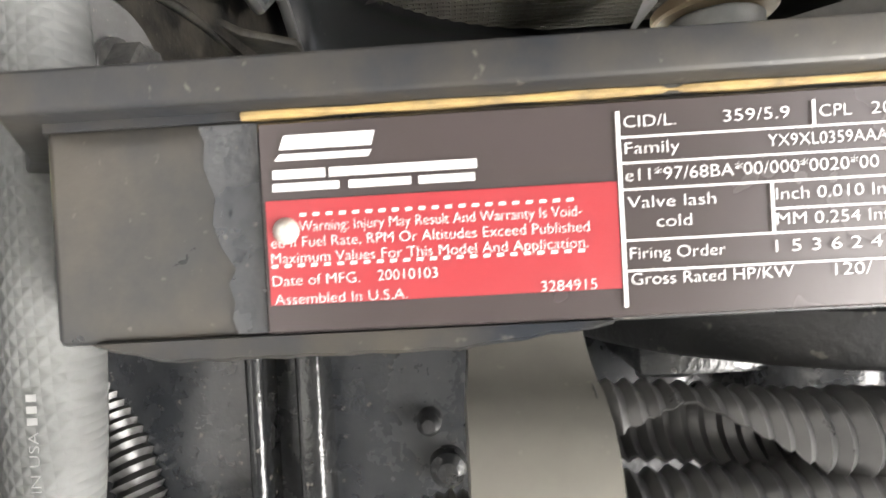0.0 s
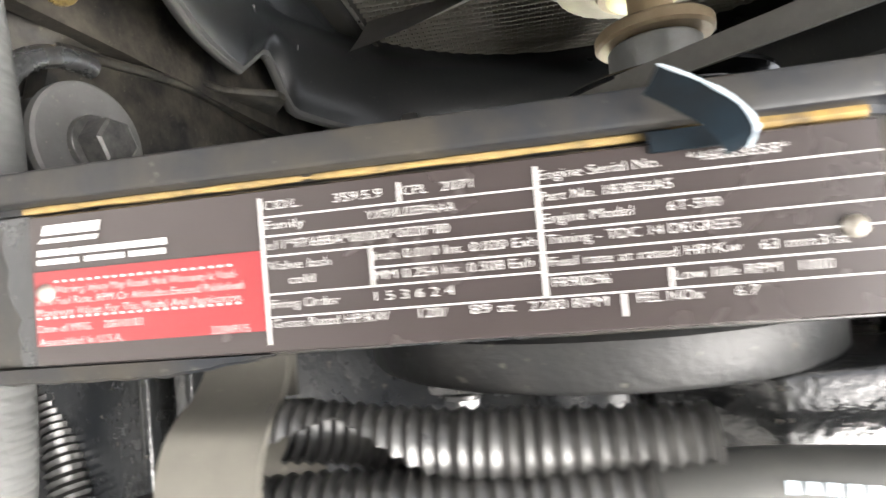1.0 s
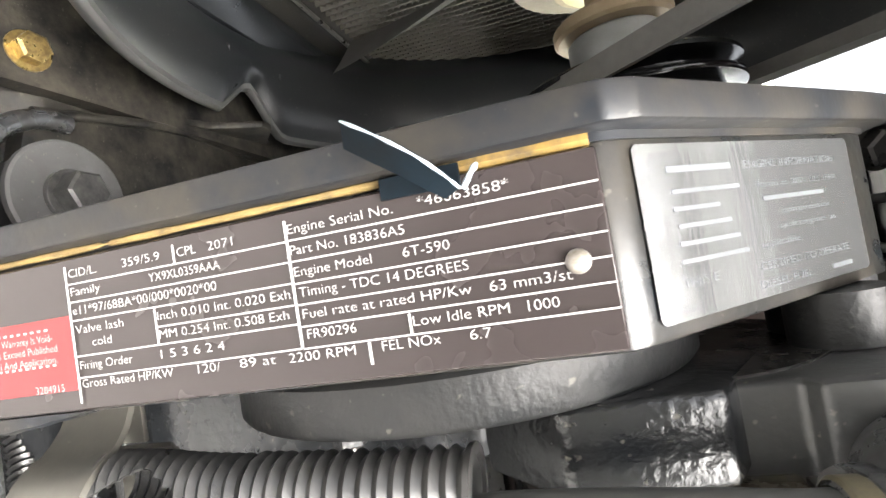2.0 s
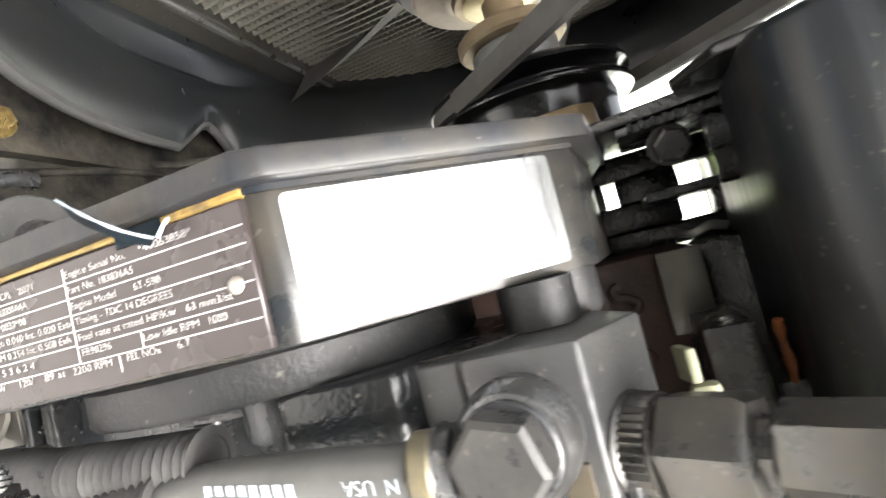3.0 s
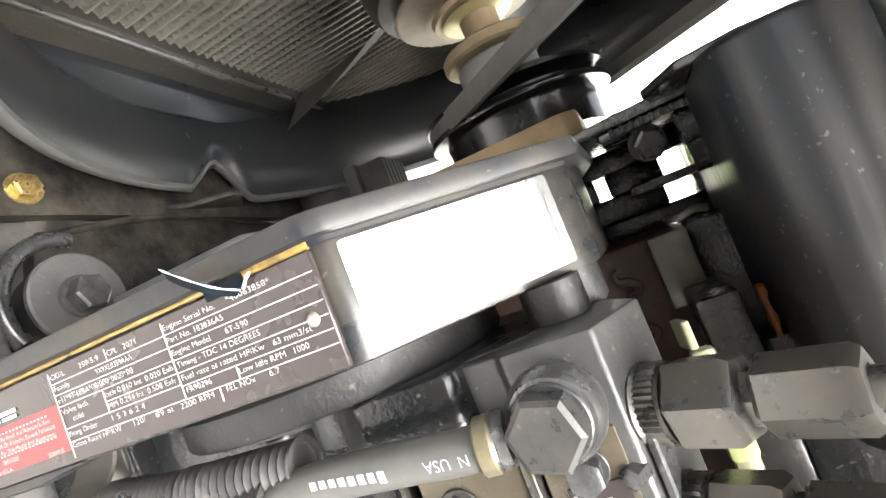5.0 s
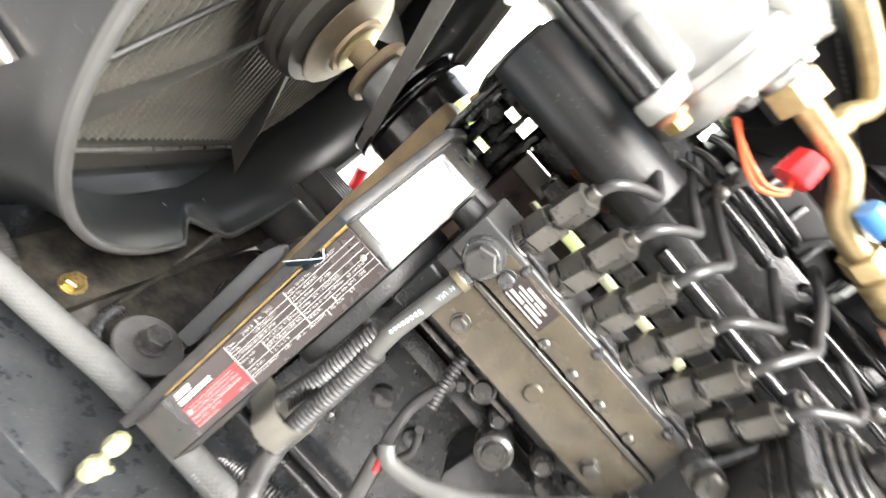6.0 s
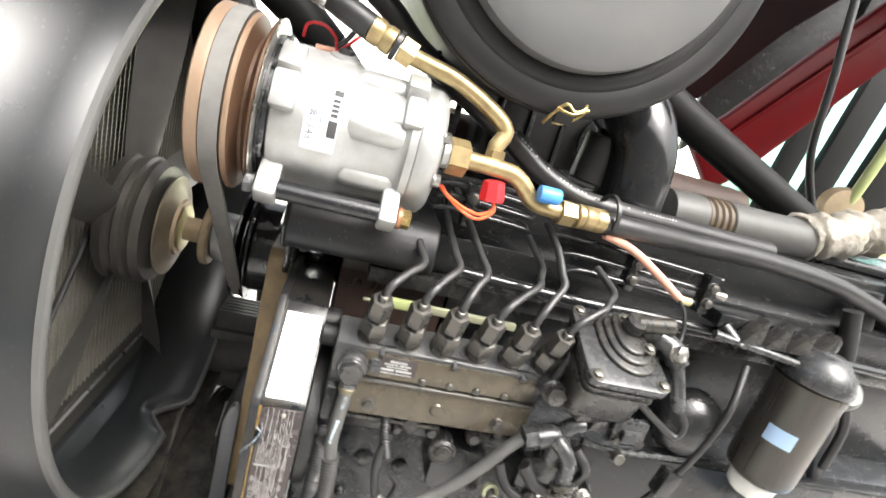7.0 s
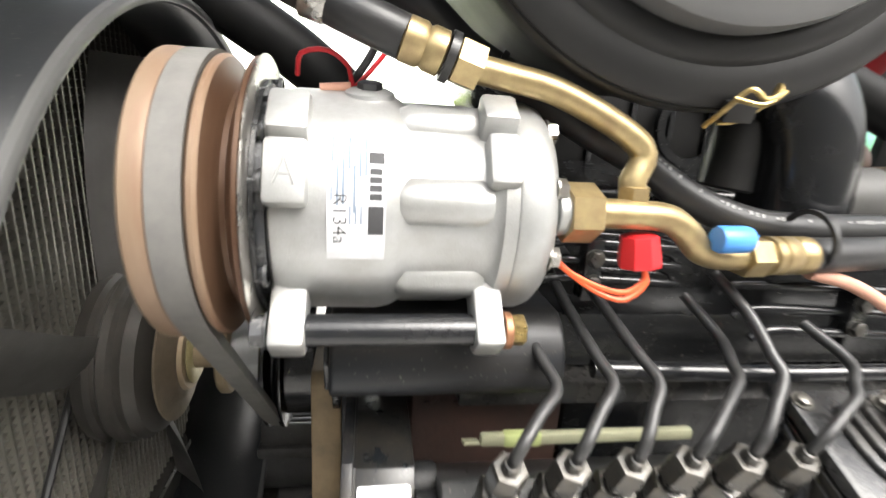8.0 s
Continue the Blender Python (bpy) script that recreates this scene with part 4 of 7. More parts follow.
# swelling cylinder bores round the waist of the body
for k in range(7):
    a = radians(12 + 360 / 7 * k)
    c = Vector((0, CY - 0.0445 * math.cos(a), CZ + 0.0445 * math.sin(a)))
    part("cylinder_bulge", lathe([(0, -0.054), (0.0105, -0.051), (0.0125, -0.046), (0.0125, -0.014), (0.0105, -0.008), (0, -0.005)], aim(c, (1, 0, 0)), 24), ALU, comp)
# mounting ears and head bolts


def ear(x0, x1, ang, r0, r1, w, name="mounting_ear"):
    a = radians(ang)
    d = Vector((0, -math.cos(a), math.sin(a)))
    t = Vector((0, math.sin(a), math.cos(a)))
    m = Matrix(((1, 0, 0, (x0 + x1) / 2), (0, d.y, t.y, CY + d.y * (r0 + r1) / 2), (0, d.z, t.z, CZ + d.z * (r0 + r1) / 2), (0, 0, 0, 1)))
    return part(name, obox(m, x1 - x0, r1 - r0, w, 0.0028), ALU, comp)


for x0, x1 in ((-0.1090, -0.0920), (-0.0135, 0.0015)):
    ear(x0, x1, -45, 0.040, 0.0840, 0.0185)
ear(-0.1090, -0.0905, 48, 0.040, 0.0660, 0.0240)
block_ear = ear(-0.1090, -0.0905, 22, 0.040, 0.0640, 0.0290)
ear(-0.0135, 0.0040, 58, 0.040, 0.0650, 0.0200)
ear(-0.0115, 0.0040, 33, 0.040, 0.0600, 0.0260)
am = aim((-0.0998, CY - 0.0643 * math.cos(radians(22)), CZ + 0.0643 * math.sin(radians(22))), (0, -math.cos(radians(22)), math.sin(radians(22))))
A_UP = Vector((0, math.sin(radians(22)), math.cos(radians(22))))
A_C = Vector((-0.0998, CY - 0.0641 * math.cos(radians(22)), CZ + 0.0641 * math.sin(radians(22))))
cast_a = bmesh.new()
for p, q in (((-0.0042, -0.006), (0, 0.006)), ((0.0042, -0.006), (0, 0.006)), ((-0.0024, -0.0015), (0.0024, -0.0015))):
    tube([A_C + X * p[0] + A_UP * p[1], A_C + X * q[0] + A_UP * q[1]], 0.0007, 6, cast_a)
part("casting_letter", cast_a, ALU, block_ear, "raised letter cast in the ear")
for ang in (-72, -27, 18, 42, 68, 95, -100):
    a = radians(ang)
    c = (-0.1090, CY - 0.0555 * math.cos(a), CZ + 0.0555 * math.sin(a))
    part("head_bolt", hexa(0.0048, 0.0095, aim(c, (-1, 0, 0), ang), None, 0.0060), CASTGREY, comp)
for ang in (-20, 22, 65):
    a = radians(ang)
    c = (0.0225, CY - 0.0470 * math.cos(a), CZ + 0.0470 * math.sin(a))
    part("rear_bolt", hexa(0.0056, 0.0065, aim(c, (1, 0, 0), ang), None, 0.0066), STEEL, comp)
EB = (CY - 0.0735 * math.cos(radians(-45)), CZ + 0.0735 * math.sin(radians(-45)))
spacer = part("through_bolt_sleeve", disc(0.0078, 0.080, aim((-0.0925, *EB), (1, 0, 0)), 28, 0.0004), BLACKGLOSS, comp, "black tubular spacer between the lower ears")
part("through_bolt_head", hexa(0.0078, 0.0080, aim((-0.1092, *EB), (-1, 0, 0), 10), None, 0.0088), CASTGREY, comp)
part("copper_washer", disc(0.0092, 0.0042, aim((0.0016, *EB), (1, 0, 0)), 28), COPPER, comp, "rust-brown washer")
part("through_bolt_nut", hexa(0.0078, 0.0072, aim((0.0058, *EB), (1, 0, 0), 20)), GOLD, comp, "gold zinc nut")
part("oil_plug", hexa(0.0062, 0.0060, aim((-0.0655, CY - 0.010, CZ + 0.0560), (0, -0.18, 0.98))), DARKPRINT, comp)
part("top_boss", lathe([(0.014, 0), (0.012, 0.008), (0.009, 0.0095), (0, 0.0095)], aim((-0.0655, CY - 0.009, CZ + 0.0490), (0, -0.18, 0.98)), 28), ALU, comp)
ctag = part("label", lathe([(0.05745, -0.0827), (0.05745, -0.0578)], aim((0, CY, CZ), (1, 0, 0)), 20, None, 0, 48), LABELWHITE, comp, "white type label, worn, with handwriting")
ctag_bm = bmesh.new()


def wrap(a, x, r):
    """A point on the body's skin: a metres down from the label's top, at x."""
    t = radians(39) - a / r
    return Vector((x, CY - r * math.cos(t), CZ + r * math.sin(t)))


ctag_bm = bmesh.new()
cols = [[ctag_bm.verts.new(wrap(0.0600 * i / 16 - 0.0055, x, 0.05745)) for x in (-0.0827, -0.0575)] for i in range(17)]
for p, q in zip(cols, cols[1:]):
    ctag_bm.faces.new((p[0], p[1], q[1], q[0]))
old = ctag.data
ctag_bm.to_mesh(old)
for v in old.vertices:
    v.co -= ORIGIN[comp.name]
ctag_bm.free()


def skin_bars(rects, r=0.0576):
    bm = bmesh.new()
    for a, x, la, lx in rects:
        c2 = [[bm.verts.new(wrap(a + la * i / 4, xx, r)) for xx in (x, x + lx)] for i in range(5)]
        for p, q in zip(c2, c2[1:]):
            bm.faces.new((p[0], p[1], q[1], q[0]))
    return bm


part("print_block", skin_bars([(0.0060, -0.0650, 0.0052, 0.0066), (0.0300, -0.0650, 0.0125, 0.0066), (0.0135, -0.0645, 0.0027, 0.0052), (0.0172, -0.0645, 0.0027, 0.0052), (0.0209, -0.0645, 0.0027, 0.0052), (0.0246, -0.0645, 0.0027, 0.0052)]), DARKPRINT, ctag, "black printed blocks", smooth=0)
fine = [(-0.001 + 0.0065 * ((k * 5) % 3), -0.0812 + 0.0024 * k, 0.012 + 0.003 * ((k * 7) % 5), 0.0010) for k in range(7)] + [(0.022, -0.0812 + 0.0024 * k, 0.006, 0.0007) for k in range(3)] + [(0.030, -0.0732 + 0.0024 * k, 0.008, 0.0007) for k in range(3)]
part("print_mark", skin_bars(fine), mat("blue_grey_print", (0.15, 0.19, 0.24), 0.6, bump=0.0), ctag, smooth=0)
lettering([("R134a", 0.0255, 0.0, 0.0215, 0.0060)], Matrix(), DARKPRINT, ctag, "handwriting", bend=lambda v: wrap(v.x, -0.0800 + v.y, 0.0577))


# wiring on the compressor
solo("clutch_wire", tube([(-0.1020, 0.088, 1.2740), (-0.0990, 0.080, 1.2840), (-0.0860, 0.078, 1.2860), (-0.0760, 0.082, 1.2790), (-0.0740, 0.084, 1.2700), (-0.0650, 0.09, 1.2790), (-0.0500, 0.11, 1.2990)], 0.0013, 8), REDWIRE, "thin red clutch wire looping over the compressor", "wire")
solo("wire_terminal", tube([(-0.0900, 0.078, 1.2680), (-0.0750, 0.080, 1.2695)], 0.0028, 10), PINK, "pink heat-shrink terminal on the compressor", "terminal")
solo("black_cable", tube([(-0.0760, 0.086, 1.2700), (-0.0660, 0.100, 1.2860), (-0.0580, 0.12, 1.3050)], 0.0022, 8), RUBBER, "black cable leaving the compressor", "cable")
pressure = start("pressure_switch", (0.0750, 0.0500, 1.19), "red capped pressure switch with orange leads", "switch")
part("cap", lathe([(0, 0), (0.0108, 0), (0.0115, 0.002), (0.0098, 0.0165), (0.006, 0.018), (0, 0.018)], aim((0.0775, 0.0475, 1.1885), (-0.12, 0.1, 1)), 8), RED, pressure)
for d in (0.0, 0.004):
    part("lead", tube([(0.078, 0.047, 1.191 - d * 0.2), (0.080 + d * 0.3, 0.044, 1.1830 - d * 0.4), (0.0700, 0.042, 1.1760 - d), (0.0560, 0.044, 1.1775 - d * 0.8), (0.0400, 0.050, 1.1840 - d * 0.1), (0.034 - d * 0.5, 0.056, 1.1900)], 0.0016, 8), ORANGE, pressure, "orange lead")

# ---- refrigerant pipes and hoses ----
suction = start("discharge_pipe", (0.04, 0.045, 1.2170), "yellow zinc-plated refrigerant pipe with a big hexagon union", "refrigerant pipe")
part("port", disc(0.0115, 0.007, aim((0.0245, 0.0440, 1.2170), (1, 0.05, 0)), 28), ALU, suction)
part("union_nut", hexa(0.0150, 0.0165, aim((0.0300, 0.0440, 1.2170), (1, 0.05, 0), 20), None, 0), BRASS, suction, "large hexagon union nut")
part("pipe", tube([(0.046, 0.0450, 1.2170), (0.070, 0.0465, 1.2165), (0.088, 0.0475, 1.2150), (0.1000, 0.0480, 1.2085), (0.1100, 0.0490, 1.1990), (0.1220, 0.0510, 1.1945), (0.1400, 0.0535, 1.1935)], 0.0076, 18), BRASS, suction)
part("crimp_nut", hexa(0.0118, 0.015, aim((0.1400, 0.0535, 1.1935), (1, 0.14, -0.01)), None, 0), BRASS, suction)
part("crimp_ferrule", lathe([(0.009, 0), (0.0112, 0.001), (0.0112, 0.006), (0.0098, 0.0075), (0.0112, 0.009), (0.0112, 0.018), (0.0102, 0.0195), (0.0112, 0.021), (0.0112, 0.030), (0.009, 0.031)], aim((0.1565, 0.0558, 1.1934), (1, 0.14, -0.01)), 28), BRASS, suction)
part("service_cap", lathe([(0, 0), (0.0068, 0), (0.0072, 0.001), (0.0072, 0.017), (0.0060, 0.019), (0, 0.019)], aim((0.1130, 0.0395, 1.2065), (1, 0.02, 0.02)), 10), BLUE, suction, "blue service port cap")
rhose = start("refrigerant_hose", (0.186, 0.06, 1.18), "thick black refrigerant hose running back along the engine", "hose")
part("hose", tube([(0.186, 0.0600, 1.1930), (0.23, 0.067, 1.1925), (0.30, 0.085, 1.1905), (0.40, 0.10, 1.1900), (0.52, 0.115, 1.1800), (0.65, 0.13, 1.150), (0.80, 0.15, 1.10)], 0.0105, 20, step=0.01), RUBBER, rhose)
upper = start("suction_pipe", (0.03, 0.055, 1.26), "yellow zinc refrigerant pipe bent over the compressor", "refrigerant pipe")
part("pipe", tube([(0.0700, 0.0520, 1.2240), (0.0690, 0.0535, 1.2330), (0.0740, 0.0560, 1.2420), (0.0720, 0.0570, 1.2500), (0.0550, 0.0580, 1.2610), (0.0250, 0.0600, 1.2740), (0.0000, 0.0610, 1.2790), (-0.0150, 0.0610, 1.2815)], 0.0070, 18), BRASS, upper)
part("port_nut", hexa(0.0085, 0.010, aim((0.0700, 0.0515, 1.2205), (0, 0.05, 1))), BRASS, upper)
UD = Vector((-0.93, 0.02, 0.30)).normalized()
part("crimp_nut", hexa(0.0115, 0.013, aim((-0.0140, 0.0610, 1.2812), UD)), BRASS, upper, "brass coloured crimp nut")
part("crimp_ferrule", lathe([(0.009, 0), (0.0108, 0.001), (0.0108, 0.008), (0.0095, 0.010), (0.0108, 0.012), (0.0108, 0.020), (0.009, 0.021)], aim(Vector((-0.0140, 0.0610, 1.2812)) + UD * 0.018, UD), 28), BRASS, upper)
part("hose_tie", lathe([(0.0100, 0), (0.0122, 0), (0.0122, 0.004), (0.0100, 0.004)], aim(Vector((-0.0140, 0.0610, 1.2812)) + UD * 0.0135, UD), 24), RUBBER, upper)
HB = Vector((-0.0140, 0.0610, 1.2812)) + UD * 0.038
solo("suction_hose", tube([HB, HB + UD * 0.03 + Vector((0, 0.004, 0.002)), HB + UD * 0.07 + Vector((0, 0.02, 0.008)), HB + UD * 0.13 + Vector((0, 0.05, 0.025))], 0.0105, 20), RUBBER, "black refrigerant hose with a pale band rising from the compressor", "hose")
solo("hose_band", lathe([(0.0108, 0), (0.0116, 0.001), (0.0116, 0.011), (0.0108, 0.012)], aim(HB + UD * 0.036 + Vector((0, 0.006, 0.0028)), UD), 28), STEEL, "pale metal band round a hose", "hose band")
second = tube([(-0.100, 0.125, 1.350), (-0.058, 0.115, 1.327), (-0.035, 0.112, 1.313), (-0.010, 0.110, 1.2930), (0.030, 0.105, 1.2720), (0.060, 0.100, 1.2560), (0.095, 0.098, 1.2390), (0.130, 0.093, 1.2180), (0.170, 0.088, 1.2050), (0.22, 0.090, 1.2020), (0.30, 0.105, 1.2000), (0.42, 0.12, 1.198)], 0.0102, 20, step=0.006)
solo("heater_hose", second, RUBBER, "black hose with worn white lettering passing under the air cleaner", "hose")
printed = bmesh.new()
HP = smooth_path([(-0.100, 0.125, 1.350), (-0.058, 0.115, 1.327), (-0.035, 0.112, 1.313), (-0.010, 0.110, 1.2930), (0.030, 0.105, 1.2720), (0.060, 0.100, 1.2560), (0.095, 0.098, 1.2390), (0.130, 0.093, 1.2180), (0.170, 0.088, 1.2050), (0.22, 0.090, 1.2020), (0.30, 0.105, 1.2000)], 0.002)
rng = random.Random(4)
for i in range(6, len(HP) - 2, 2):
    if 20 < i < 60 or rng.random() < 0.35:
        continue
    d = (HP[i + 1] - HP[i]).normalized()
    up = (Vector((0, -0.75, 0.66)) - d * Vector((0, -0.75, 0.66)).dot(d)).normalized()
    side = d.cross(up)
    c = HP[i] + up * 0.01035
    w = 0.0012 * rng.uniform(0.6, 1.3)
    printed.faces.new([printed.verts.new(c + d * a + side * b) for a, b in ((0, -w), (0.0022, -w), (0.0022, w), (0, w))])
hp = solo("hose_print", printed, GREYPRINT, "worn white bars of print along a hose", "print", kind="stuff", smooth=0)
for c, d, r in (((0.191, 0.066, 1.2000), (1, 0.1, 0.05), 0.019), ((0.0030, 0.108, 1.286), (0.80, -0.1, -0.5), 0.012)):
    solo("cable_tie", lathe([(r * 0.86, 0), (r, 0), (r, 0.0035), (r * 0.86, 0.0035)], aim(c, d), 28), RUBBER, "black cable tie round two hoses", "cable tie", "cable ties")
solo("sleeved_wire", tube([(0.195, 0.062, 1.182), (0.225, 0.060, 1.1750), (0.255, 0.056, 1.160), (0.285, 0.050, 1.1420)], 0.0042, 12), PINK, "salmon pink sleeve over a wire", "wire sleeve")
solo("sleeve_cable", tube([(0.284, 0.050, 1.1425), (0.294, 0.046, 1.130), (0.297, 0.040, 1.112), (0.290, 0.03, 1.098)], 0.0018, 8), RUBBER, "black cable end from the pink sleeve", "cable")

solo("radiator_hose", tube([(-0.330, 0.330, 1.425), (-0.250, 0.340, 1.372), (-0.180, 0.345, 1.328), (-0.130, 0.350, 1.296), (-0.080, 0.352, 1.252), (-0.050, 0.352, 1.200), (-0.040, 0.352, 1.165)], 0.026, 28, step=0.01), STRUTBLACK, "thick black upper radiator hose behind the compressor", "hose")

# bracket that carries the compressor
bracket = start("compressor_bracket", (-0.03, 0.075, 1.105), "black cast bracket under the compressor", "bracket")
SECT = [(0.0625, 1.1500), (0.0560, 1.1430), (0.0510, 1.1330), (0.0490, 1.1220), (0.0505, 1.1150), (0.0545, 1.1090), (0.0610, 1.1055), (0.0700, 1.1045), (0.0900, 1.1060), (0.14, 1.1085), (0.245, 1.1150), (0.245, 1.150), (0.070, 1.1530)]
barrel = bmesh.new()
bands = []
for x, k in ((-0.0838, 0.94), (-0.0826, 0.985), (-0.0810, 1.0), (-0.040, 1.0), (0.010, 1.0), (0.0425, 1.0), (0.0440, 1.0), (0.0453, 0.985), (0.0460, 0.955)):
    bands.append([barrel.verts.new((x, 0.082 + (y - 0.082) * k, 1.120 + (z - 1.120) * k)) for y, z in SECT])
for p, q in zip(bands, bands[1:]):
    for i in range(len(SECT)):
        barrel.faces.new((p[i], p[(i + 1) % len(SECT)], q[(i + 1) % len(SECT)], q[i]))
barrel.faces.new(bands[0])
barrel.faces.new(bands[-1])
part("barrel", barrel, BARRELPAINT, bracket)
part("end_plate", prism([(0.075, 1.100), (0.068, 1.120), (0.075, 1.146), (0.12, 1.15), (0.14, 1.1), (0.1, 1.09)], 'x', -0.0880, -0.0842, 0.001), BLACK, bracket)
part("rust_streak", sweep([Vector((0.000 + 0.040 * k / 12, 0.1070 + 0.0012 * math.sin(k), 1.1035)) for k in range(13)], lambda i, s: 0.0016 + 0.0006 * math.sin(i * 1.9), 8), RUSTSTREAK, bracket, "orange rust streak")

# tangle of small brackets behind the housing, with daylight between
arm = start("adjuster_bracket", (-0.095, 0.19, 1.07), "black slotted adjuster bracket with a gold bolt", "bracket")
part("plate", prism([(0.128, 1.052), (0.122, 1.060), (0.112, 1.100), (0.108, 1.128), (0.20, 1.132), (0.22, 1.062)], 'x', -0.0868, -0.0815, 0.001), BLACK, arm)
part("strap", prism([(0.118, 1.070), (0.114, 1.100), (0.112, 1.118), (0.16, 1.12), (0.16, 1.072)], 'x', -0.0805, -0.0772, 0.0006), CASTGREY, arm, "grey serrated strap")
for k in range(10):
    part("tooth", box(-0.0806, -0.0771, 0.1125 - 0.00004 * k, 0.1185, 1.0745 + 0.0042 * k, 1.0765 + 0.0042 * k, 0.0004, 1), CASTGREY, arm)
part("gold_bolt", hexa(0.0082, 0.011, aim((-0.0872, 0.1888, 1.0864), (-1, -0.1, 0.1), 12), None, 0.0100, 0.0009), GOLD, arm, "gold zinc bolt head", smooth=20)
part("nut", hexa(0.0072, 0.009, aim((-0.0705, 0.126, 1.0880), (0.25, -1, 0.1), 15), None, 0.0082, 0.0008), BOLTDARK, arm, smooth=20)
for x_, m_ in ((-0.0700, CASTGREY), (-0.0570, CAST)):
    part("spacer", disc(0.0072, 0.022, aim((x_, 0.122, 1.1010), (0, 0, 1)), 24, 0.001), m_, arm)
part("ledge", box(-0.0545, -0.0505, 0.135, 0.20, 1.076, 1.104, 0.001), CASTGREY, arm)
part("clip", tube([(-0.0360, 0.128, 1.083), (-0.0345, 0.124, 1.088), (-0.0360, 0.124, 1.094), (-0.0345, 0.126, 1.100)], 0.0018, 8), STEEL, arm, "bright spring clip")
web = start("front_web", (-0.055, 0.19, 1.03), "black engine front casting with small gaps that let daylight through", "casting")
for x0, x1, z0, z1 in ((-0.080, -0.068, 1.03, 1.135), (-0.068, -0.0545, 1.03, 1.0595), (-0.068, -0.0545, 1.0660, 1.0950), (-0.068, -0.0545, 1.1100, 1.135), (-0.0545, -0.0405, 1.03, 1.0930), (-0.0545, -0.0405, 1.1080, 1.135), (-0.0405, -0.0300, 1.03, 1.135)):
    part("rib", box(x0, x1, 0.182, 0.196, z0, z1, 0.0012), BLACK, web)

# ---- fan, its drive, shroud and radiator ----
FY, FZ = 0.262, 1.027


def fax(x=0.0):
    return aim((x, FY, FZ), (1, 0, 0))


drivep = start("fan_drive", (-0.13, FY, FZ), "black twin-groove fan pulley on a dusty shaft and hub", "fan drive")
part("fan_pulley", lathe([(0.02, -0.1525), (0.0660, -0.1525), (0.0685, -0.1505), (0.0685, -0.1480), (0.0560, -0.1440), (0.0560, -0.1425), (0.0685, -0.1385), (0.0690, -0.1365), (0.0685, -0.1345), (0.0575, -0.1330),
                                (0.0570, -0.1090), (0.03, -0.1085)], fax(), 80), BLACKGLOSS, drivep)
part("spacer", lathe([(0.01, -0.185), (0.028, -0.185), (0.030, -0.183), (0.030, -0.1525), (0.01, -0.1525)], fax(), 48), ALU, drivep, "pale aluminium spacer")
part("shaft_flange", lathe([(0.01, -0.196), (0.036, -0.196), (0.038, -0.194), (0.038, -0.188), (0.036, -0.186), (0.01, -0.186)], fax(), 48), HUB, drivep, "dusty shaft flange")
part("shaft", disc(0.0145, 0.05, fax(-0.245), 36), HUB, drivep, "dusty brown shaft")
part("nose_bearing", lathe([(0, -0.09), (0.03, -0.09), (0.033, -0.092), (0.033, -0.1085), (0, -0.1085)], fax(), 40), BLACK, drivep)
hubd = part("fan_disc", lathe([(0.012, -0.236), (0.030, -0.236), (0.0345, -0.233), (0.0345, -0.2268), (0.033, -0.223), (0.012, -0.223)], fax(), 64), HUB, drivep, "tan dusty fan hub disc")
part("rim", lathe([(0.0348, -0.2355), (0.040, -0.236), (0.044, -0.2375), (0.058, -0.2375), (0.061, -0.236), (0.061, -0.2345), (0.058, -0.2330), (0.046, -0.2325), (0.040, -0.2275), (0.0348, -0.2266)], fax(), 72), HUBRIM, hubd, "tan dusty dish of the hub disc")
part("hub_collar", lathe([(0.015, -0.2225), (0.026, -0.2225), (0.028, -0.2210), (0.026, -0.2195), (0.015, -0.2195)], fax(), 48), PALEYELLOW, hubd, "pale collar on the hub")

fan = start("cooling_fan", (-0.265, FY, FZ), "dusty silver radiator cooling fan standing still inside the shroud", "fan")
part("hub", lathe([(0, -0.300), (0.060, -0.298), (0.075, -0.290), (0.078, -0.280), (0.074, -0.277), (0.074, -0.273), (0.078, -0.270), (0.077, -0.264), (0.073, -0.261), (0.073, -0.257), (0.075, -0.254), (0.070, -0.246), (0.05, -0.240), (0, -0.238)], fax(), 64), FANHUB, fan)
blade = bmesh.new()
rowsb = []
for i in range(9):
    s = i / 8
    r = 0.070 + 0.195 * s
    tw = radians(62 - 26 * s)
    ch = 0.034 + 0.018 * math.sin(math.pi * (0.15 + 0.6 * s))
    lean = 0.12 * s
    ring = []
    for u2, th in ((-0.5, 0), (-0.2, 0.004), (0.15, 0.0045), (0.5, 0), (0.15, 0.0015), (-0.2, 0.001)):
        w = u2 * ch
        ring.append(blade.verts.new(Vector((-0.280 + w * math.cos(tw) + th, FY + r * math.sin(lean) + w * math.sin(tw), FZ + r * math.cos(lean)))))
    rowsb.append(ring)
for p, q in zip(rowsb, rowsb[1:]):
    for i in range(6):
        blade.faces.new((p[i], p[(i + 1) % 6], q[(i + 1) % 6], q[i]))
blade.faces.new(rowsb[0])
blade.faces.new(rowsb[-1][::-1])
first = part("blade", blade, FANBLADE, fan)
first.matrix_local = Matrix.Rotation(radians(-4), 4, 'X')
for k in range(1, 5):
    b = new("blade", first.data)
    b.parent = fan
    b.matrix_local = Matrix.Rotation(radians(72 * k - 4), 4, 'X')

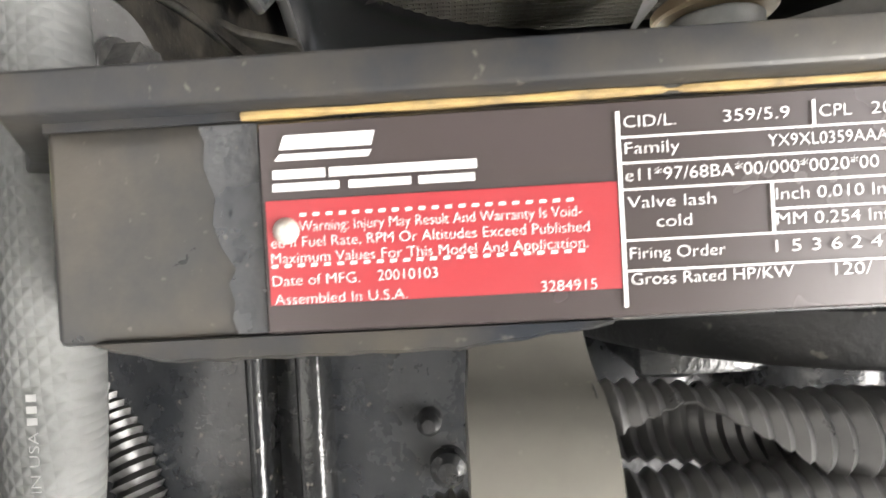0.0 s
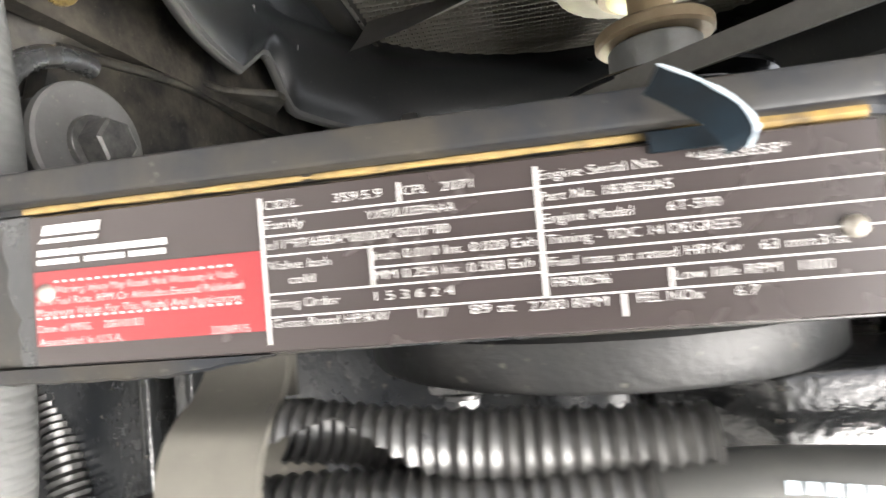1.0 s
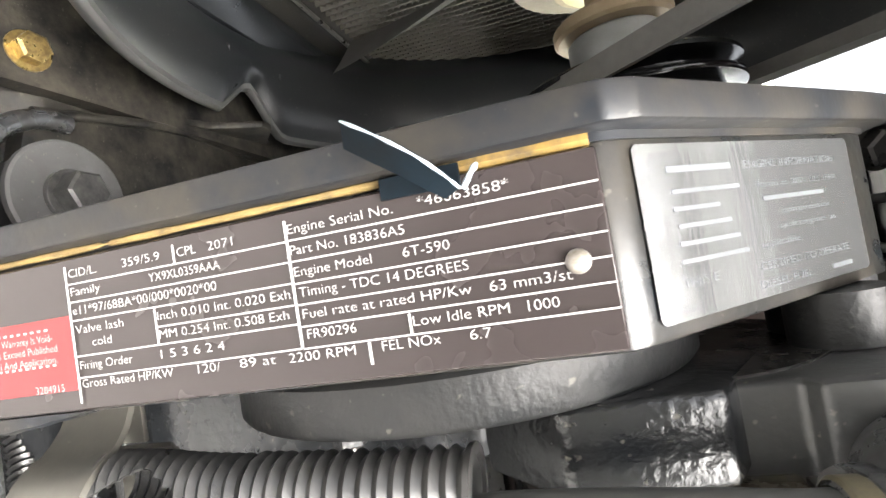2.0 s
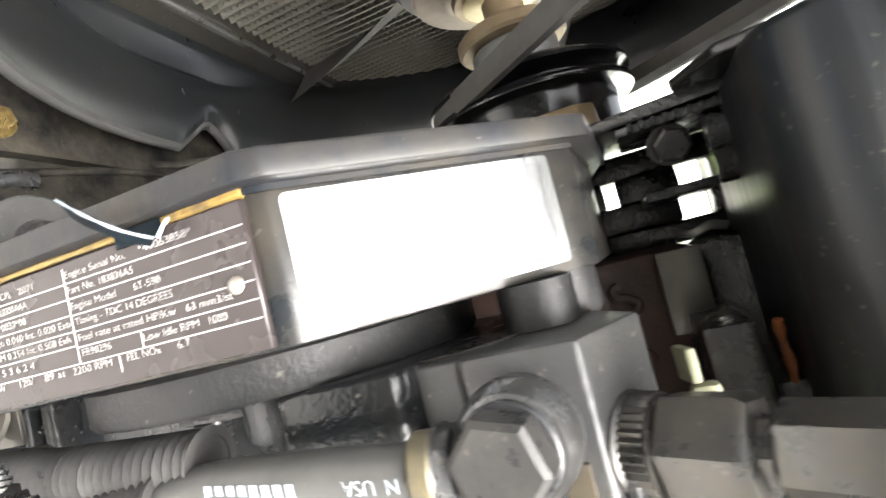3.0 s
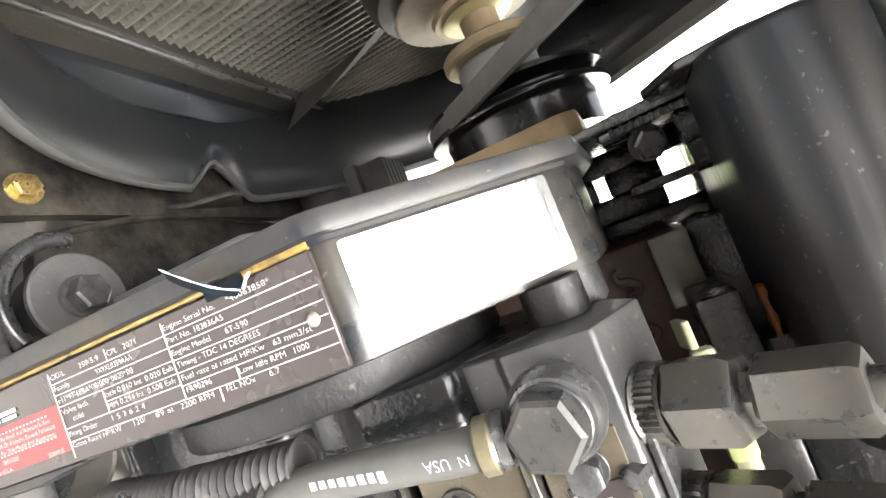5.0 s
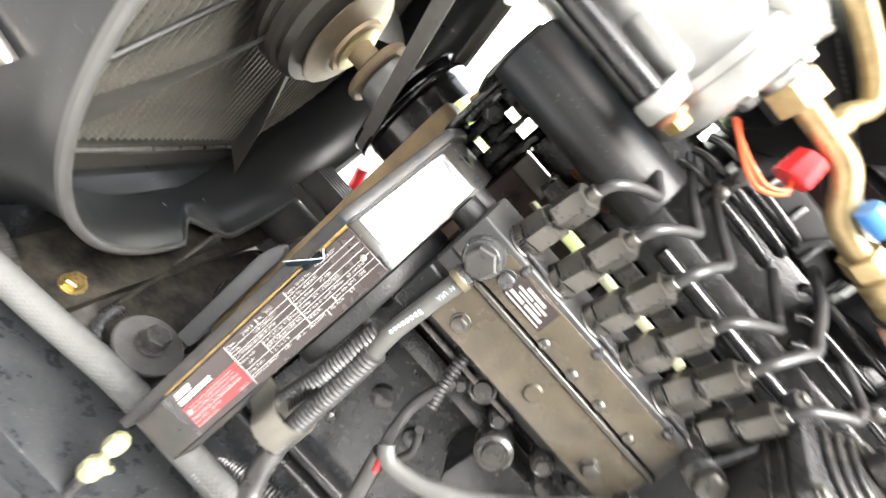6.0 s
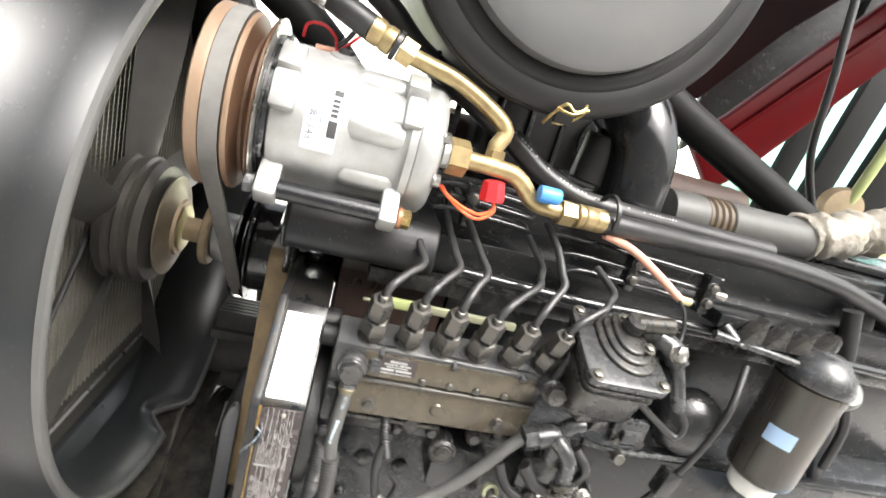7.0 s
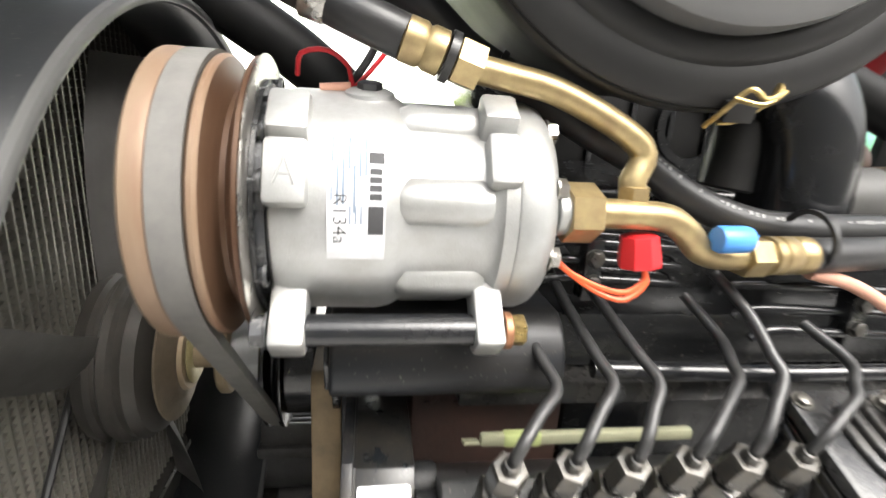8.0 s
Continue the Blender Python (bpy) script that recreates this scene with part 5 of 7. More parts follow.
shroud = start("fan_shroud", (-0.25, FY, 0.72), "smooth black plastic fan shroud ring with a lip lightened for its highlight", "fan shroud")
def notched(bm):
    """Cuts the notch into the lip near the bottom and draws the far part of the lip out towards the engine."""
    for v in bm.verts:
        a = math.degrees(math.atan2(v.co.y - FY, FZ - v.co.z))
        near = max(0.0, min(1.0, (v.co.x + 0.262) / 0.045))
        if -1.5 < a < 12.5:
            depth = 1 - abs(a - 5.5) / 7.0
            v.co.x -= 0.030 * max(0.0, depth) * near
        if 8.0 < a < 125.0:
            v.co.x += 0.0125 * near * min(1.0, (a - 8.0) / 3.0) * min(1.0, (125.0 - a) / 30.0)
    return bm


ring = part("ring", notched(lathe([(0.345, -0.335), (0.318, -0.310), (0.300, -0.292), (0.2910, -0.275), (0.2865, -0.258), (0.2860, -0.243), (0.2890, -0.228), (0.2940, -0.2165), (0.2975, -0.2115), (0.2990, -0.2095), (0.3015, -0.2095), (0.3030, -0.2115), (0.3050, -0.235), (0.312, -0.262), (0.330, -0.290), (0.362, -0.318), (0.40, -0.335)], fax(), 240)), PLASTIC, shroud)
# the lip's highlight is put into its colour, a grey paler than the ring
part("lip", notched(lathe([(0.2958, -0.2132), (0.2964, -0.2090), (0.2984, -0.2074), (0.3002, -0.2070), (0.3022, -0.2074), (0.3042, -0.2090), (0.3046, -0.2132), (0.3000, -0.2110)], fax(), 240)), LIPGREY, shroud, "shroud rim with its highlight put into a paler grey")
for a_, dx in ((1.5, -0.013), (11.2, 0.004)):
    seam = []
    for k in range(12):
        q = k / 11
        ang = radians(a_ + (-2.2 if a_ < 5 else 0.6) * q)
        r = 0.2935 - 0.0075 * q
        xx = -0.2260 + dx * 0.4 - 0.030 * q
        seam.append(Vector((xx, FY + r * math.sin(ang), FZ - r * math.cos(ang))))
    part("seam", sweep(seam, 0.0011, 6), DARKPRINT, shroud, "dark seam beside the notch")
part("floor_panel", prism([(-0.3085, 0.690), (-0.3085, 0.752), (-0.300, 0.750), (-0.283, 0.736), (-0.283, 0.690)], 'y', 0.115, 0.41, 0.001), PLASTIC, shroud)
part("back_panel", lathe([(0.36, -0.318), (0.47, -0.322), (0.47, -0.335), (0.36, -0.335)], fax(), 64), PLASTIC, shroud)

rad = start("radiator", (-0.33, FY, 0.72), "black radiator core with fine fins behind the fan", "radiator")
CX, C0, C1, ZB, ZT = -0.3220, -0.12, 0.64, 0.780, 1.36
part("bottom_rail", prism([(-0.352, ZB - 0.120), (-0.352, ZB), (-0.315, ZB), (-0.309, ZB - 0.008), (-0.309, ZB - 0.120)], 'y', C0 - 0.02, C1 + 0.02, 0.002), COREFRAME, rad)
solo_frame = part("top_tank", box(-0.355, -0.309, C0 - 0.02, C1 + 0.02, ZT, ZT + 0.08, 0.006), COREFRAME, rad)
part("edge_bead", tube([(-0.3075, C0, ZB + 0.0012), (-0.3075, C1, ZB + 0.0012)], 0.0022, 8), STEEL, rad, "bright worn edge of the core frame")
part("rear_screen", box(CX - 0.030, CX - 0.024, C0, C1, ZB, ZT), FIN, rad)
ntube = int((C1 - C0) / 0.0105)
tube_mesh = None
for k in range(ntube):
    y = C0 + 0.0105 * (k + 0.5)
    if tube_mesh is None:
        first_tube = part("core_tube", box(CX - 0.02, CX + 0.0005, y - 0.0011, y + 0.0011, ZB, ZT), FIN, rad)
        tube_mesh, y_first = first_tube.data, y
    else:
        o = new("core_tube", tube_mesh)
        o.parent = rad
        o.location = (0, y - y_first, 0)
fins = bmesh.new()
for k in range(ntube - 1):
    y0 = C0 + 0.0105 * (k + 0.5) + 0.0012
    y1 = y0 + 0.0105 - 0.0024
    n = 170
    pts = [(fins.verts.new((CX - 0.018, y0 if i % 2 else y1, ZB + (ZT - ZB) * i / n)), fins.verts.new((CX - 0.0012, y0 if i % 2 else y1, ZB + (ZT - ZB) * i / n))) for i in range(n + 1)]
    for p, q in zip(pts, pts[1:]):
        fins.faces.new((p[0], p[1], q[1], q[0]))
tagged(part("fin_pack", fins, FIN, rad, smooth=0), kind="stuff")
for a, b in (((-0.300, 0.05, 1.20), (-0.300, FY - 0.05, FZ + 0.0)), ((-0.300, FY - 0.05, FZ + 0.0), (-0.300, 0.02, 0.80))):
    solo("brace_rod", tube([a, b], 0.0032, 8), RUBBER, "thin black brace rod in front of the radiator core", "rod", "radiator brace rods")

belt = bmesh.new()
BX = -0.1430
A, B, RA, RB = Vector((CY, CZ)), Vector((FY, FZ)), 0.0690, 0.0640
dv = B - A
base_ang = math.atan2(dv.y, dv.x)
off = math.acos((RA - RB) / dv.length)
loop = []
for k in range(33):
    a = base_ang + off + (2 * math.pi - 2 * off) * k / 32
    loop.append(Vector((BX, A.x + RA * math.cos(a), A.y + RA * math.sin(a))))
for k in range(33):
    a = base_ang - off + (2 * off) * k / 32
    loop.append(Vector((BX, B.x + RB * math.cos(a), B.y + RB * math.sin(a))))
fullp = []
for i, p in enumerate(loop):
    q = loop[(i + 1) % len(loop)]
    n = max(1, int((q - p).length / 0.006))
    fullp += [p.lerp(q, j / n) for j in range(n)]
mid = (A + B) / 2
rows_b = []
n = len(fullp)
for i, p in enumerate(fullp):
    d = (fullp[(i + 1) % n] - fullp[i - 1]).normalized()
    o = d.cross(X)
    if o.dot(p - Vector((BX, mid.x, mid.y))) < 0:
        o = -o
    rows_b.append([belt.verts.new(p + o * a + X * b) for a, b in ((0.0032, -0.0066), (0.0032, 0.0066), (-0.0055, 0.0045), (-0.0055, -0.0045))])
for i in range(n):
    p, q = rows_b[i], rows_b[(i + 1) % n]
    for j in range(4):
        belt.faces.new((p[j], p[(j + 1) % 4], q[(j + 1) % 4], q[j]))
belt_thing = start("v_belt", (BX, CY, CZ), "grey rubber V-belt from the compressor down to the fan pulley", "belt")
part("band", belt, BELT, belt_thing)

# ---- engine block and head ----
block = start("engine_block", (0.35, 0.3, 0.70), "black painted cast engine block with a brown upper side", "engine")
part("upper_side", box(-0.031, 0.085, 0.130, 0.48, 0.955, 1.088, 0.004), BLOCKRUST, block, "unpainted brown casting")
part("upper_side", box(0.086, 0.80, 0.130, 0.48, 0.955, 1.088, 0.004), BLACK, block)
part("lower_side", box(-0.031, 0.80, 0.075, 0.50, 0.66, 0.955, 0.006), BLOCKGREY, block)
for z, h in ((0.7905, 0.0026), (0.8065, 0.0040)):
    part("rib", box(-0.031, 0.80, 0.062, 0.077, z - h, z + h, 0.0024, 3), BLACK, block)
part("rib", box(-0.031, 0.80, 0.060, 0.076, 0.935, 0.952, 0.003), BLACK, block)
part("cylinder_head", box(-0.030, 0.80, 0.160, 0.47, 1.090, 1.190, 0.006), BLACK, block)
part("rocker_cover", box(0.02, 0.80, 0.205, 0.42, 1.191, 1.206, 0.006, 3), BLACK, block)
part("manifold_cover", box(0.02, 0.80, 0.105, 0.20, 1.096, 1.136, 0.004), BLACK, block, "black intake manifold")
exhaust = part("exhaust_manifold", lathe([(0, 0.0), (0.034, 0.0), (0.036, 0.003), (0.036, 0.10), (0.031, 0.112), (0.031, 0.20), (0.036, 0.212), (0.036, 0.32), (0.031, 0.332), (0.031, 0.44), (0.036, 0.452), (0.036, 0.70), (0, 0.70)], aim((-0.02, 0.515, 1.212), (1, 0, 0)), 32), BLOCKRUST, block, "dark brown exhaust manifold")
part("manifold_lip", box(-0.005, 0.80, 0.088, 0.15, 1.078, 1.094, 0.002), CAST, block)
for x in (0.10, 0.22, 0.34, 0.46):
    part("manifold_bolt", hexa(0.006, 0.006, aim((x, 0.088, 1.086), (0, -1, 0)), None, 0.008), CASTGREY, block)
part("identification_tag", box(-0.0300, 0.0030, 0.1240, 0.1290, 1.0720, 1.0890, 0.001), STRAPSTEEL, block, "plain grey metal tag")
for dx in (0.0, 0.022):
    cast = tube([(-0.0205 + dx, 0.1285, 1.0560), (-0.0190 + dx, 0.1280, 1.0535), (-0.0155 + dx, 0.1280, 1.0545), (-0.0150 + dx, 0.1280, 1.0580), (-0.0120 + dx, 0.1280, 1.0620), (-0.0090 + dx, 0.1280, 1.0605), (-0.0085 + dx, 0.1285, 1.0570)], 0.0021, 8, None, 0.001)
    part("raised_mark", cast, BLOCKRUST, block)
for x, z, r in ((0.02, 0.845, 0.006), (0.012, 0.868, 0.004), (0.006, 0.84, 0.004), (0.035, 0.89, 0.010), (0.11, 0.905, 0.014), (0.075, 0.885, 0.009), (0.13, 0.86, 0.008)):
    part("boss", lathe([(r, 0), (r * 0.9, 0.006), (r * 0.5, 0.008), (0, 0.008)], aim((x, 0.076, z), (0, -1, 0)), 20), BLACK, block)
part("oil_pan", box(-0.02, 0.80, 0.11, 0.46, 0.0, 0.655, 0.01), BLACK, block)

# fittings under the pump
lowpump = start("lift_pump", (0.11, 0.03, 0.90), "black fuel lift pump with plugs and nuts", "fuel pump")
part("body", prism(rounded(0.055, 0.05, 0.012), 'y', 0.030, 0.074, 0.003), BLACK, lowpump)
for v in lowpump.children[0].data.vertices:
    v.co += Vector((0.12, 0, 0.925))
for x, z, r, h in ((0.062, 0.972, 0.011, 0.014), (0.085, 0.965, 0.007, 0.012), (0.098, 0.950, 0.013, 0.02), (0.052, 0.962, 0.006, 0.012), (0.125, 0.968, 0.008, 0.016), (0.148, 0.973, 0.006, 0.012)):
    part("plug", lathe([(0, h), (r * 0.55, h), (r * 0.62, h - 0.002), (r * 0.8, h - 0.001), (r, h - 0.003), (r, 0), (0, 0)], aim((x, 0.040, z), (0, -1, 0)), 28), CAST, lowpump)
part("flange_strip", obox(pose(0.04, 0.030, 0.972), 0.10, 0.006, 0.004, 0.001), NUT, lowpump, "bright bar edge")

solenoid = start("shutoff_valve", (0.175, 0.0, 0.99), "dull grey fuel connector with a hexagon end", "fuel fitting")
part("hexagon", hexa(0.0115, 0.014, aim((0.158, 0.000, 0.9960), (0.9, 0.1, 0.25))), CASTGREY, solenoid)
part("elbow", tube([(0.170, 0.001, 0.999), (0.186, 0.003, 1.003), (0.194, 0.004, 0.996), (0.196, 0.006, 0.975)], 0.011, 18), CASTGREY, solenoid)
part("arm", tube([(0.190, 0.003, 1.004), (0.200, 0.0, 1.018), (0.208, 0.0, 1.020)], 0.0075, 14), CASTGREY, solenoid)
solo("braided_cable", tube([(0.0435, 0.0, 0.9130), (0.0520, -0.004, 0.9080), (0.0750, -0.006, 0.9150), (0.1040, -0.004, 0.9350), (0.130, -0.002, 0.962), (0.148, 0.0, 0.985), (0.158, 0.0, 0.9965)], 0.0055, 14), FUELHOSE, "grey braided hose drooping below the pump", "hose")
harness = start("sensor_lead", (0.05, 0.02, 0.86), "black sensor lead with a grey connector and red wire", "wiring")
part("lead", tube([(0.044, 0.02, 0.965), (0.038, 0.012, 0.94), (0.040, 0.004, 0.922), (0.046, 0.002, 0.905)], 0.004, 10), RUBBER, harness)
part("connector", tube([(0.046, 0.002, 0.905), (0.058, 0.004, 0.872), (0.064, 0.006, 0.850)], 0.006, 12), CONDUIT, harness)
part("tip", tube([(0.064, 0.006, 0.850), (0.070, 0.008, 0.833)], 0.0048, 12), PALEYELLOW, harness, "pale connector tip")
part("red_wire", tube([(0.047, -0.004, 0.908), (0.051, -0.004, 0.897)], 0.0022, 8), REDWIRE, harness)
part("tail", tube([(0.052, 0.01, 0.93), (0.064, 0.02, 0.91), (0.060, 0.02, 0.89), (0.052, 0.016, 0.885)], 0.003, 10), RUBBER, harness)
corr = start("coiled_lead", (0.04, 0.02, 0.95), "short black corrugated lead", "wiring")
part("coil", corrugated([(0.036, 0.024, 0.985), (0.040, 0.018, 0.962), (0.046, 0.014, 0.944)], 0.0048, 0.003, 0.0014), RUBBER, corr)

ytube = start("dipstick_tube", (0.15, 0.005, 0.89), "yellow zinc tube with a black stopper", "tube")
part("tube", lathe([(0.0085, 0.0), (0.0105, 0.0), (0.0108, 0.001), (0.0108, 0.09), (0, 0.09)], aim((0.140, 0.005, 0.9010), (0.78, 0.1, -0.55)), 28), PALEYELLOW, ytube)
part("mouth", disc(0.0088, 0.004, aim((0.141, 0.005, 0.9003), (0.78, 0.1, -0.55)), 24), STEEL, ytube)
part("stopper_ring", lathe([(0.005, 0), (0.0085, 0), (0.0085, 0.004), (0.005, 0.004)], aim((0.150, 0.01, 0.926), (0.1, -1, 0.2)), 24), PALEGREEN, ytube)
part("stopper", tube([(0.150, 0.012, 0.926), (0.150, 0.0, 0.918), (0.147, -0.002, 0.907)], 0.0045, 12), RUBBER, ytube)

# ---- fuel hose in its conduit and clamp ----
CRIMP = mat("stained_crimp", (0.2, 0.17, 0.1), 0.4, metal=0.5, other=(0.1, 0.095, 0.085), mix=0.8, scale=150, bump=0.2)
hose = start("fuel_hose", (-0.006, 0, 0.90), "dull grey rubber fuel hose with white lettering below the banjo", "hose")
HPTS = [(-0.0050, 0.0010, 1.0190), (-0.0052, 0.0000, 1.0100), (-0.0064, -0.0008, 0.9950), (-0.0072, -0.0010, 0.9650), (-0.0046, 0.0006, 0.9450), (-0.0026, 0.0024, 0.9200), (-0.0010, 0.0036, 0.8840), (0.0018, 0.0036, 0.8500)]
part("hose", tube(HPTS, 0.0058, 20), FUELHOSE, hose)
part("crimp", lathe([(0.0053, 0), (0.0068, 0.0006), (0.0071, 0.0026), (0.0066, 0.0036), (0.0071, 0.0046), (0.0071, 0.0080), (0.0058, 0.0088)], aim((-0.0050, 0.0018, 1.0225), (-0.04, -0.14, -1)), 28), WORN, hose, "crimped hose end")
part("crimp_ring", lathe([(0.0068, 0), (0.0074, 0.0006), (0.0074, 0.0040), (0.0068, 0.0046)], aim((-0.0050, 0.0009, 1.0185), (-0.04, -0.14, -1)), 28), CRIMP, hose, "stained crimp ring")


def on_hose(a, b):
    """A point on the hose's front skin: at height z = a, b metres round it."""
    t = b / 0.0059
    return Vector((-0.0052 - max(0.0, 1.010 - a) * 0.080 + 0.0060 * math.sin(t), -0.0003 - max(0.0, min(1.0, (1.010 - a) / 0.02)) * 0.0006 - 0.0060 * math.cos(t), a))


lettering([("USA", 0.0, -0.0012, 0.0068, 0.0030), ("N", -0.0050, -0.0012, 0.0024, 0.0030)], Matrix(), TAPEEDGE, hose, bend=lambda v: on_hose(1.0077 - v.x, v.y - 0.0002))
hb = bmesh.new()
for k in range(8):
    a0, tall = 0.9900 - 0.0030 * k, 0.0026 if k % 3 else 0.0032
    g = [[hb.verts.new(on_hose(a0 - d, -0.0012 + tall * i / 4)) for d in (0, 0.0020)] for i in range(5)]
    for p, q in zip(g, g[1:]):
        hb.faces.new((p[0], p[1], q[1], q[0]))
tagged(part("print_mark", hb, TAPEEDGE, hose, smooth=0), kind="stuff")
cond = start("wire_conduit", (-0.012, 0, 0.88), "split black corrugated conduit over the fuel hose", "conduit")
part("sleeve", corrugated([(-0.0120, 0.0040, 0.9585), (-0.0124, 0.0040, 0.9400), (-0.0128, 0.0042, 0.9230), (-0.0132, 0.0044, 0.9125)], 0.0078, 0.0031, 0.0012, 24), CONDUIT, cond)
part("end_rim", lathe([(0.0058, 0), (0.0079, 0), (0.0081, 0.0012), (0.0060, 0.0014), (0.0058, -0.006)], aim((-0.0120, 0.0040, 0.9580), (0.05, 0, 1)), 28), CONDUIT, cond)
# the split shell gapes open towards the clamp and shows the hose inside
half = bmesh.new()
HP2 = smooth_path([(-0.0132, 0.0044, 0.9125), (-0.0143, 0.0046, 0.8980), (-0.0156, 0.0052, 0.8850), (-0.0162, 0.0056, 0.8720)], 0.00073)
prevr = None
for i, p in enumerate(HP2):
    r = 0.0074 - (0.0011 if i % 4 == 2 else 0.0006 if i % 4 in (1, 3) else 0)
    q = max(0.0, (0.9125 - p.z) / 0.0405)
    gape = 165 - 128 * min(1.0, q / 0.62) ** 0.8 + (60 * (q - 0.62) / 0.38 if q > 0.62 else 0)
    gape += 4 * (i % 4 in (0, 1)) - 2
    ringh = []
    for k in range(19):
        a = radians(-170 + (170 + gape) * k / 18)
        ringh.append(half.verts.new(p + Vector((-r * math.cos(a), -r * math.sin(a), 0))))
    ringi = [half.verts.new(p + (v.co - p) * 0.90) for v in ringh]
    if prevr:
        for a_, b_, c_, d_ in zip(prevr[0], prevr[0][1:], ringh[1:], ringh):
            half.faces.new((a_, b_, c_, d_))
        for a_, b_, c_, d_ in zip(prevr[1], prevr[1][1:], ringi[1:], ringi):
            half.faces.new((d_, c_, b_, a_))
        half.faces.new((prevr[0][-1], prevr[1][-1], ringi[-1], ringh[-1]))
        half.faces.new((prevr[0][0], ringh[0], ringi[0], prevr[1][0]))
    prevr = (ringh, ringi)
part("split_shell", half, CONDUIT, cond, "gaping split in the conduit")
cond2 = start("fuel_hose_conduit", (0.0, 0.01, 0.84), "black corrugated conduit round the fuel hose under the strap", "conduit")
part("upper_run", corrugated([(-0.0048, 0.0004, 0.9480), (-0.0028, 0.0022, 0.9230), (-0.0018, 0.0030, 0.9020), (-0.0010, 0.0036, 0.8840), (0.0004, 0.0036, 0.8650), (0.0018, 0.0036, 0.8500)], 0.0078, 0.0034, 0.0012, 24), CONDUIT, cond2)
part("end_rim", lathe([(0.0058, 0), (0.0079, 0), (0.0080, 0.0012), (0.0058, 0.0014)], aim((-0.0048, 0.0004, 0.9475), (-0.08, -0.06, 1)), 28), CONDUIT, cond2)
part("lower_run", corrugated([(0.0018, 0.0036, 0.8500), (0.0060, 0.0036, 0.8330), (0.0118, 0.0042, 0.8160), (0.0198, 0.0055, 0.8010), (0.0300, 0.0100, 0.7780), (0.036, 0.020, 0.74), (0.038, 0.035, 0.68)], 0.0082, 0.0024, 0.0007, 20), CONDUIT, cond2)
clamp = start("hose_clamp", (-0.008, 0.002, 0.85), "wide flat steel strap clamp round the hoses", "clamp")
strap = bmesh.new()
CC = Vector((-0.0072, 0.0098, 0.0))
path = [Vector((-0.0337, 0.0128, 0.0)), Vector((-0.0310, 0.0124, 0.0)), Vector((-0.0275, 0.0105, 0.0)), Vector((-0.0248, 0.0082, 0.0))]
for k in range(34):
    a = radians(17 + 300 * k / 33)
    path.append(CC + Vector((-0.0158 * math.cos(a), -0.0158 * math.sin(a), 0.0)))
rowsx = []
for i, p in enumerate(path):
    d = (path[min(i + 1, len(path) - 1)] - path[max(i - 1, 0)]).normalized()
    o = Vector((-d.y, d.x, 0)) if i < 4 else (p - CC).normalized()
    if o.dot(p - CC) < 0:
        o = -o
    inset = max(0.0, 1 - i / 5.0) * 0.0012
    rowsx.append([strap.verts.new(p + o * t + Vector((0, 0, z))) for t, z in ((0, 0.8515 + inset), (0.0013, 0.8519 + inset), (0.0013, 0.8741 - inset), (0, 0.8745 - inset))])
for p, q in zip(rowsx, rowsx[1:]):
    for j in range(4):
        strap.faces.new((p[j], p[(j + 1) % 4], q[(j + 1) % 4], q[j]))
strap.faces.new(rowsx[0])
strap.faces.new(rowsx[-1][::-1])
part("strap", strap, STRAPSTEEL, clamp)
part("back_leg", box(-0.0337, -0.0220, 0.0146, 0.0162, 0.8530, 0.8730, 0.0005), STRAPSTEEL, clamp)

# ---- front support, mount and frame ----
ghose = start("lower_coolant_hose", (-0.1, 0.052, 0.742), "thick grey fabric-covered hose with faded print", "hose")
part("hose", tube([(-0.50, 0.058, 0.708), (-0.32, 0.053, 0.724), (-0.20, 0.052, 0.7335), (-0.11, 0.052, 0.7430), (-0.03, 0.052, 0.7420), (0.03, 0.055, 0.735), (0.10, 0.06, 0.715), (0.2, 0.06, 0.66)], 0.0118, 22), GREYHOSE, ghose)
lettering([("IN USA", 0.0, 0.0, 0.0150, 0.0027)], Matrix(((-1, 0, 0, 0.0080), (0, 0, -1, 0.0397), (0, -1, 0, 0.7465), (0, 0, 0, 1))), GREYPRINT, ghose)
part("print_mark", bars([(-0.0105 - 0.0029 * k, 0.7438, 0.0018, 0.0027) for k in range(3)], Matrix(((1, 0, 0, 0), (0, 0, -1, 0.0397), (0, 1, 0, 0), (0, 0, 0, 1)))), GREYPRINT, ghose, smooth=0)
csec = start("corrugated_loom", (-0.3, 0.06, 0.74), "black corrugated loom beside the grey hose", "conduit")
part("front_run", corrugated([(-0.48, 0.076, 0.720), (-0.36, 0.080, 0.728), (-0.29, 0.084, 0.726), (-0.25, 0.084, 0.712), (-0.225, 0.080, 0.690)], 0.0072, 0.0034, 0.0014), CONDUIT, csec)
part("rear_run", corrugated([(-0.085, 0.096, 0.690), (-0.05, 0.090, 0.716), (-0.010, 0.080, 0.733), (0.020, 0.070, 0.750), (0.06, 0.064, 0.762), (0.12, 0.064, 0.758)], 0.0072, 0.0034, 0.0014), CONDUIT, csec)
mount = start("engine_mount", (-0.128, 0.15, 0.69), "round black rubber engine mount with a hexagon bolt", "engine mount")
MD = Vector((0.02, -0.06, 1.0)).normalized()
MB = Vector((-0.1310, 0.1420, 0.7010))
part("washer", lathe([(0, -0.004), (0.0325, -0.004), (0.0340, -0.0025), (0.0340, 0.0015), (0.0325, 0.0028), (0.020, 0.0030), (0.0185, 0.0022), (0, 0.0022)], aim(MB, MD), 56), MOUNTDUST, mount, "wide dusty steel washer")
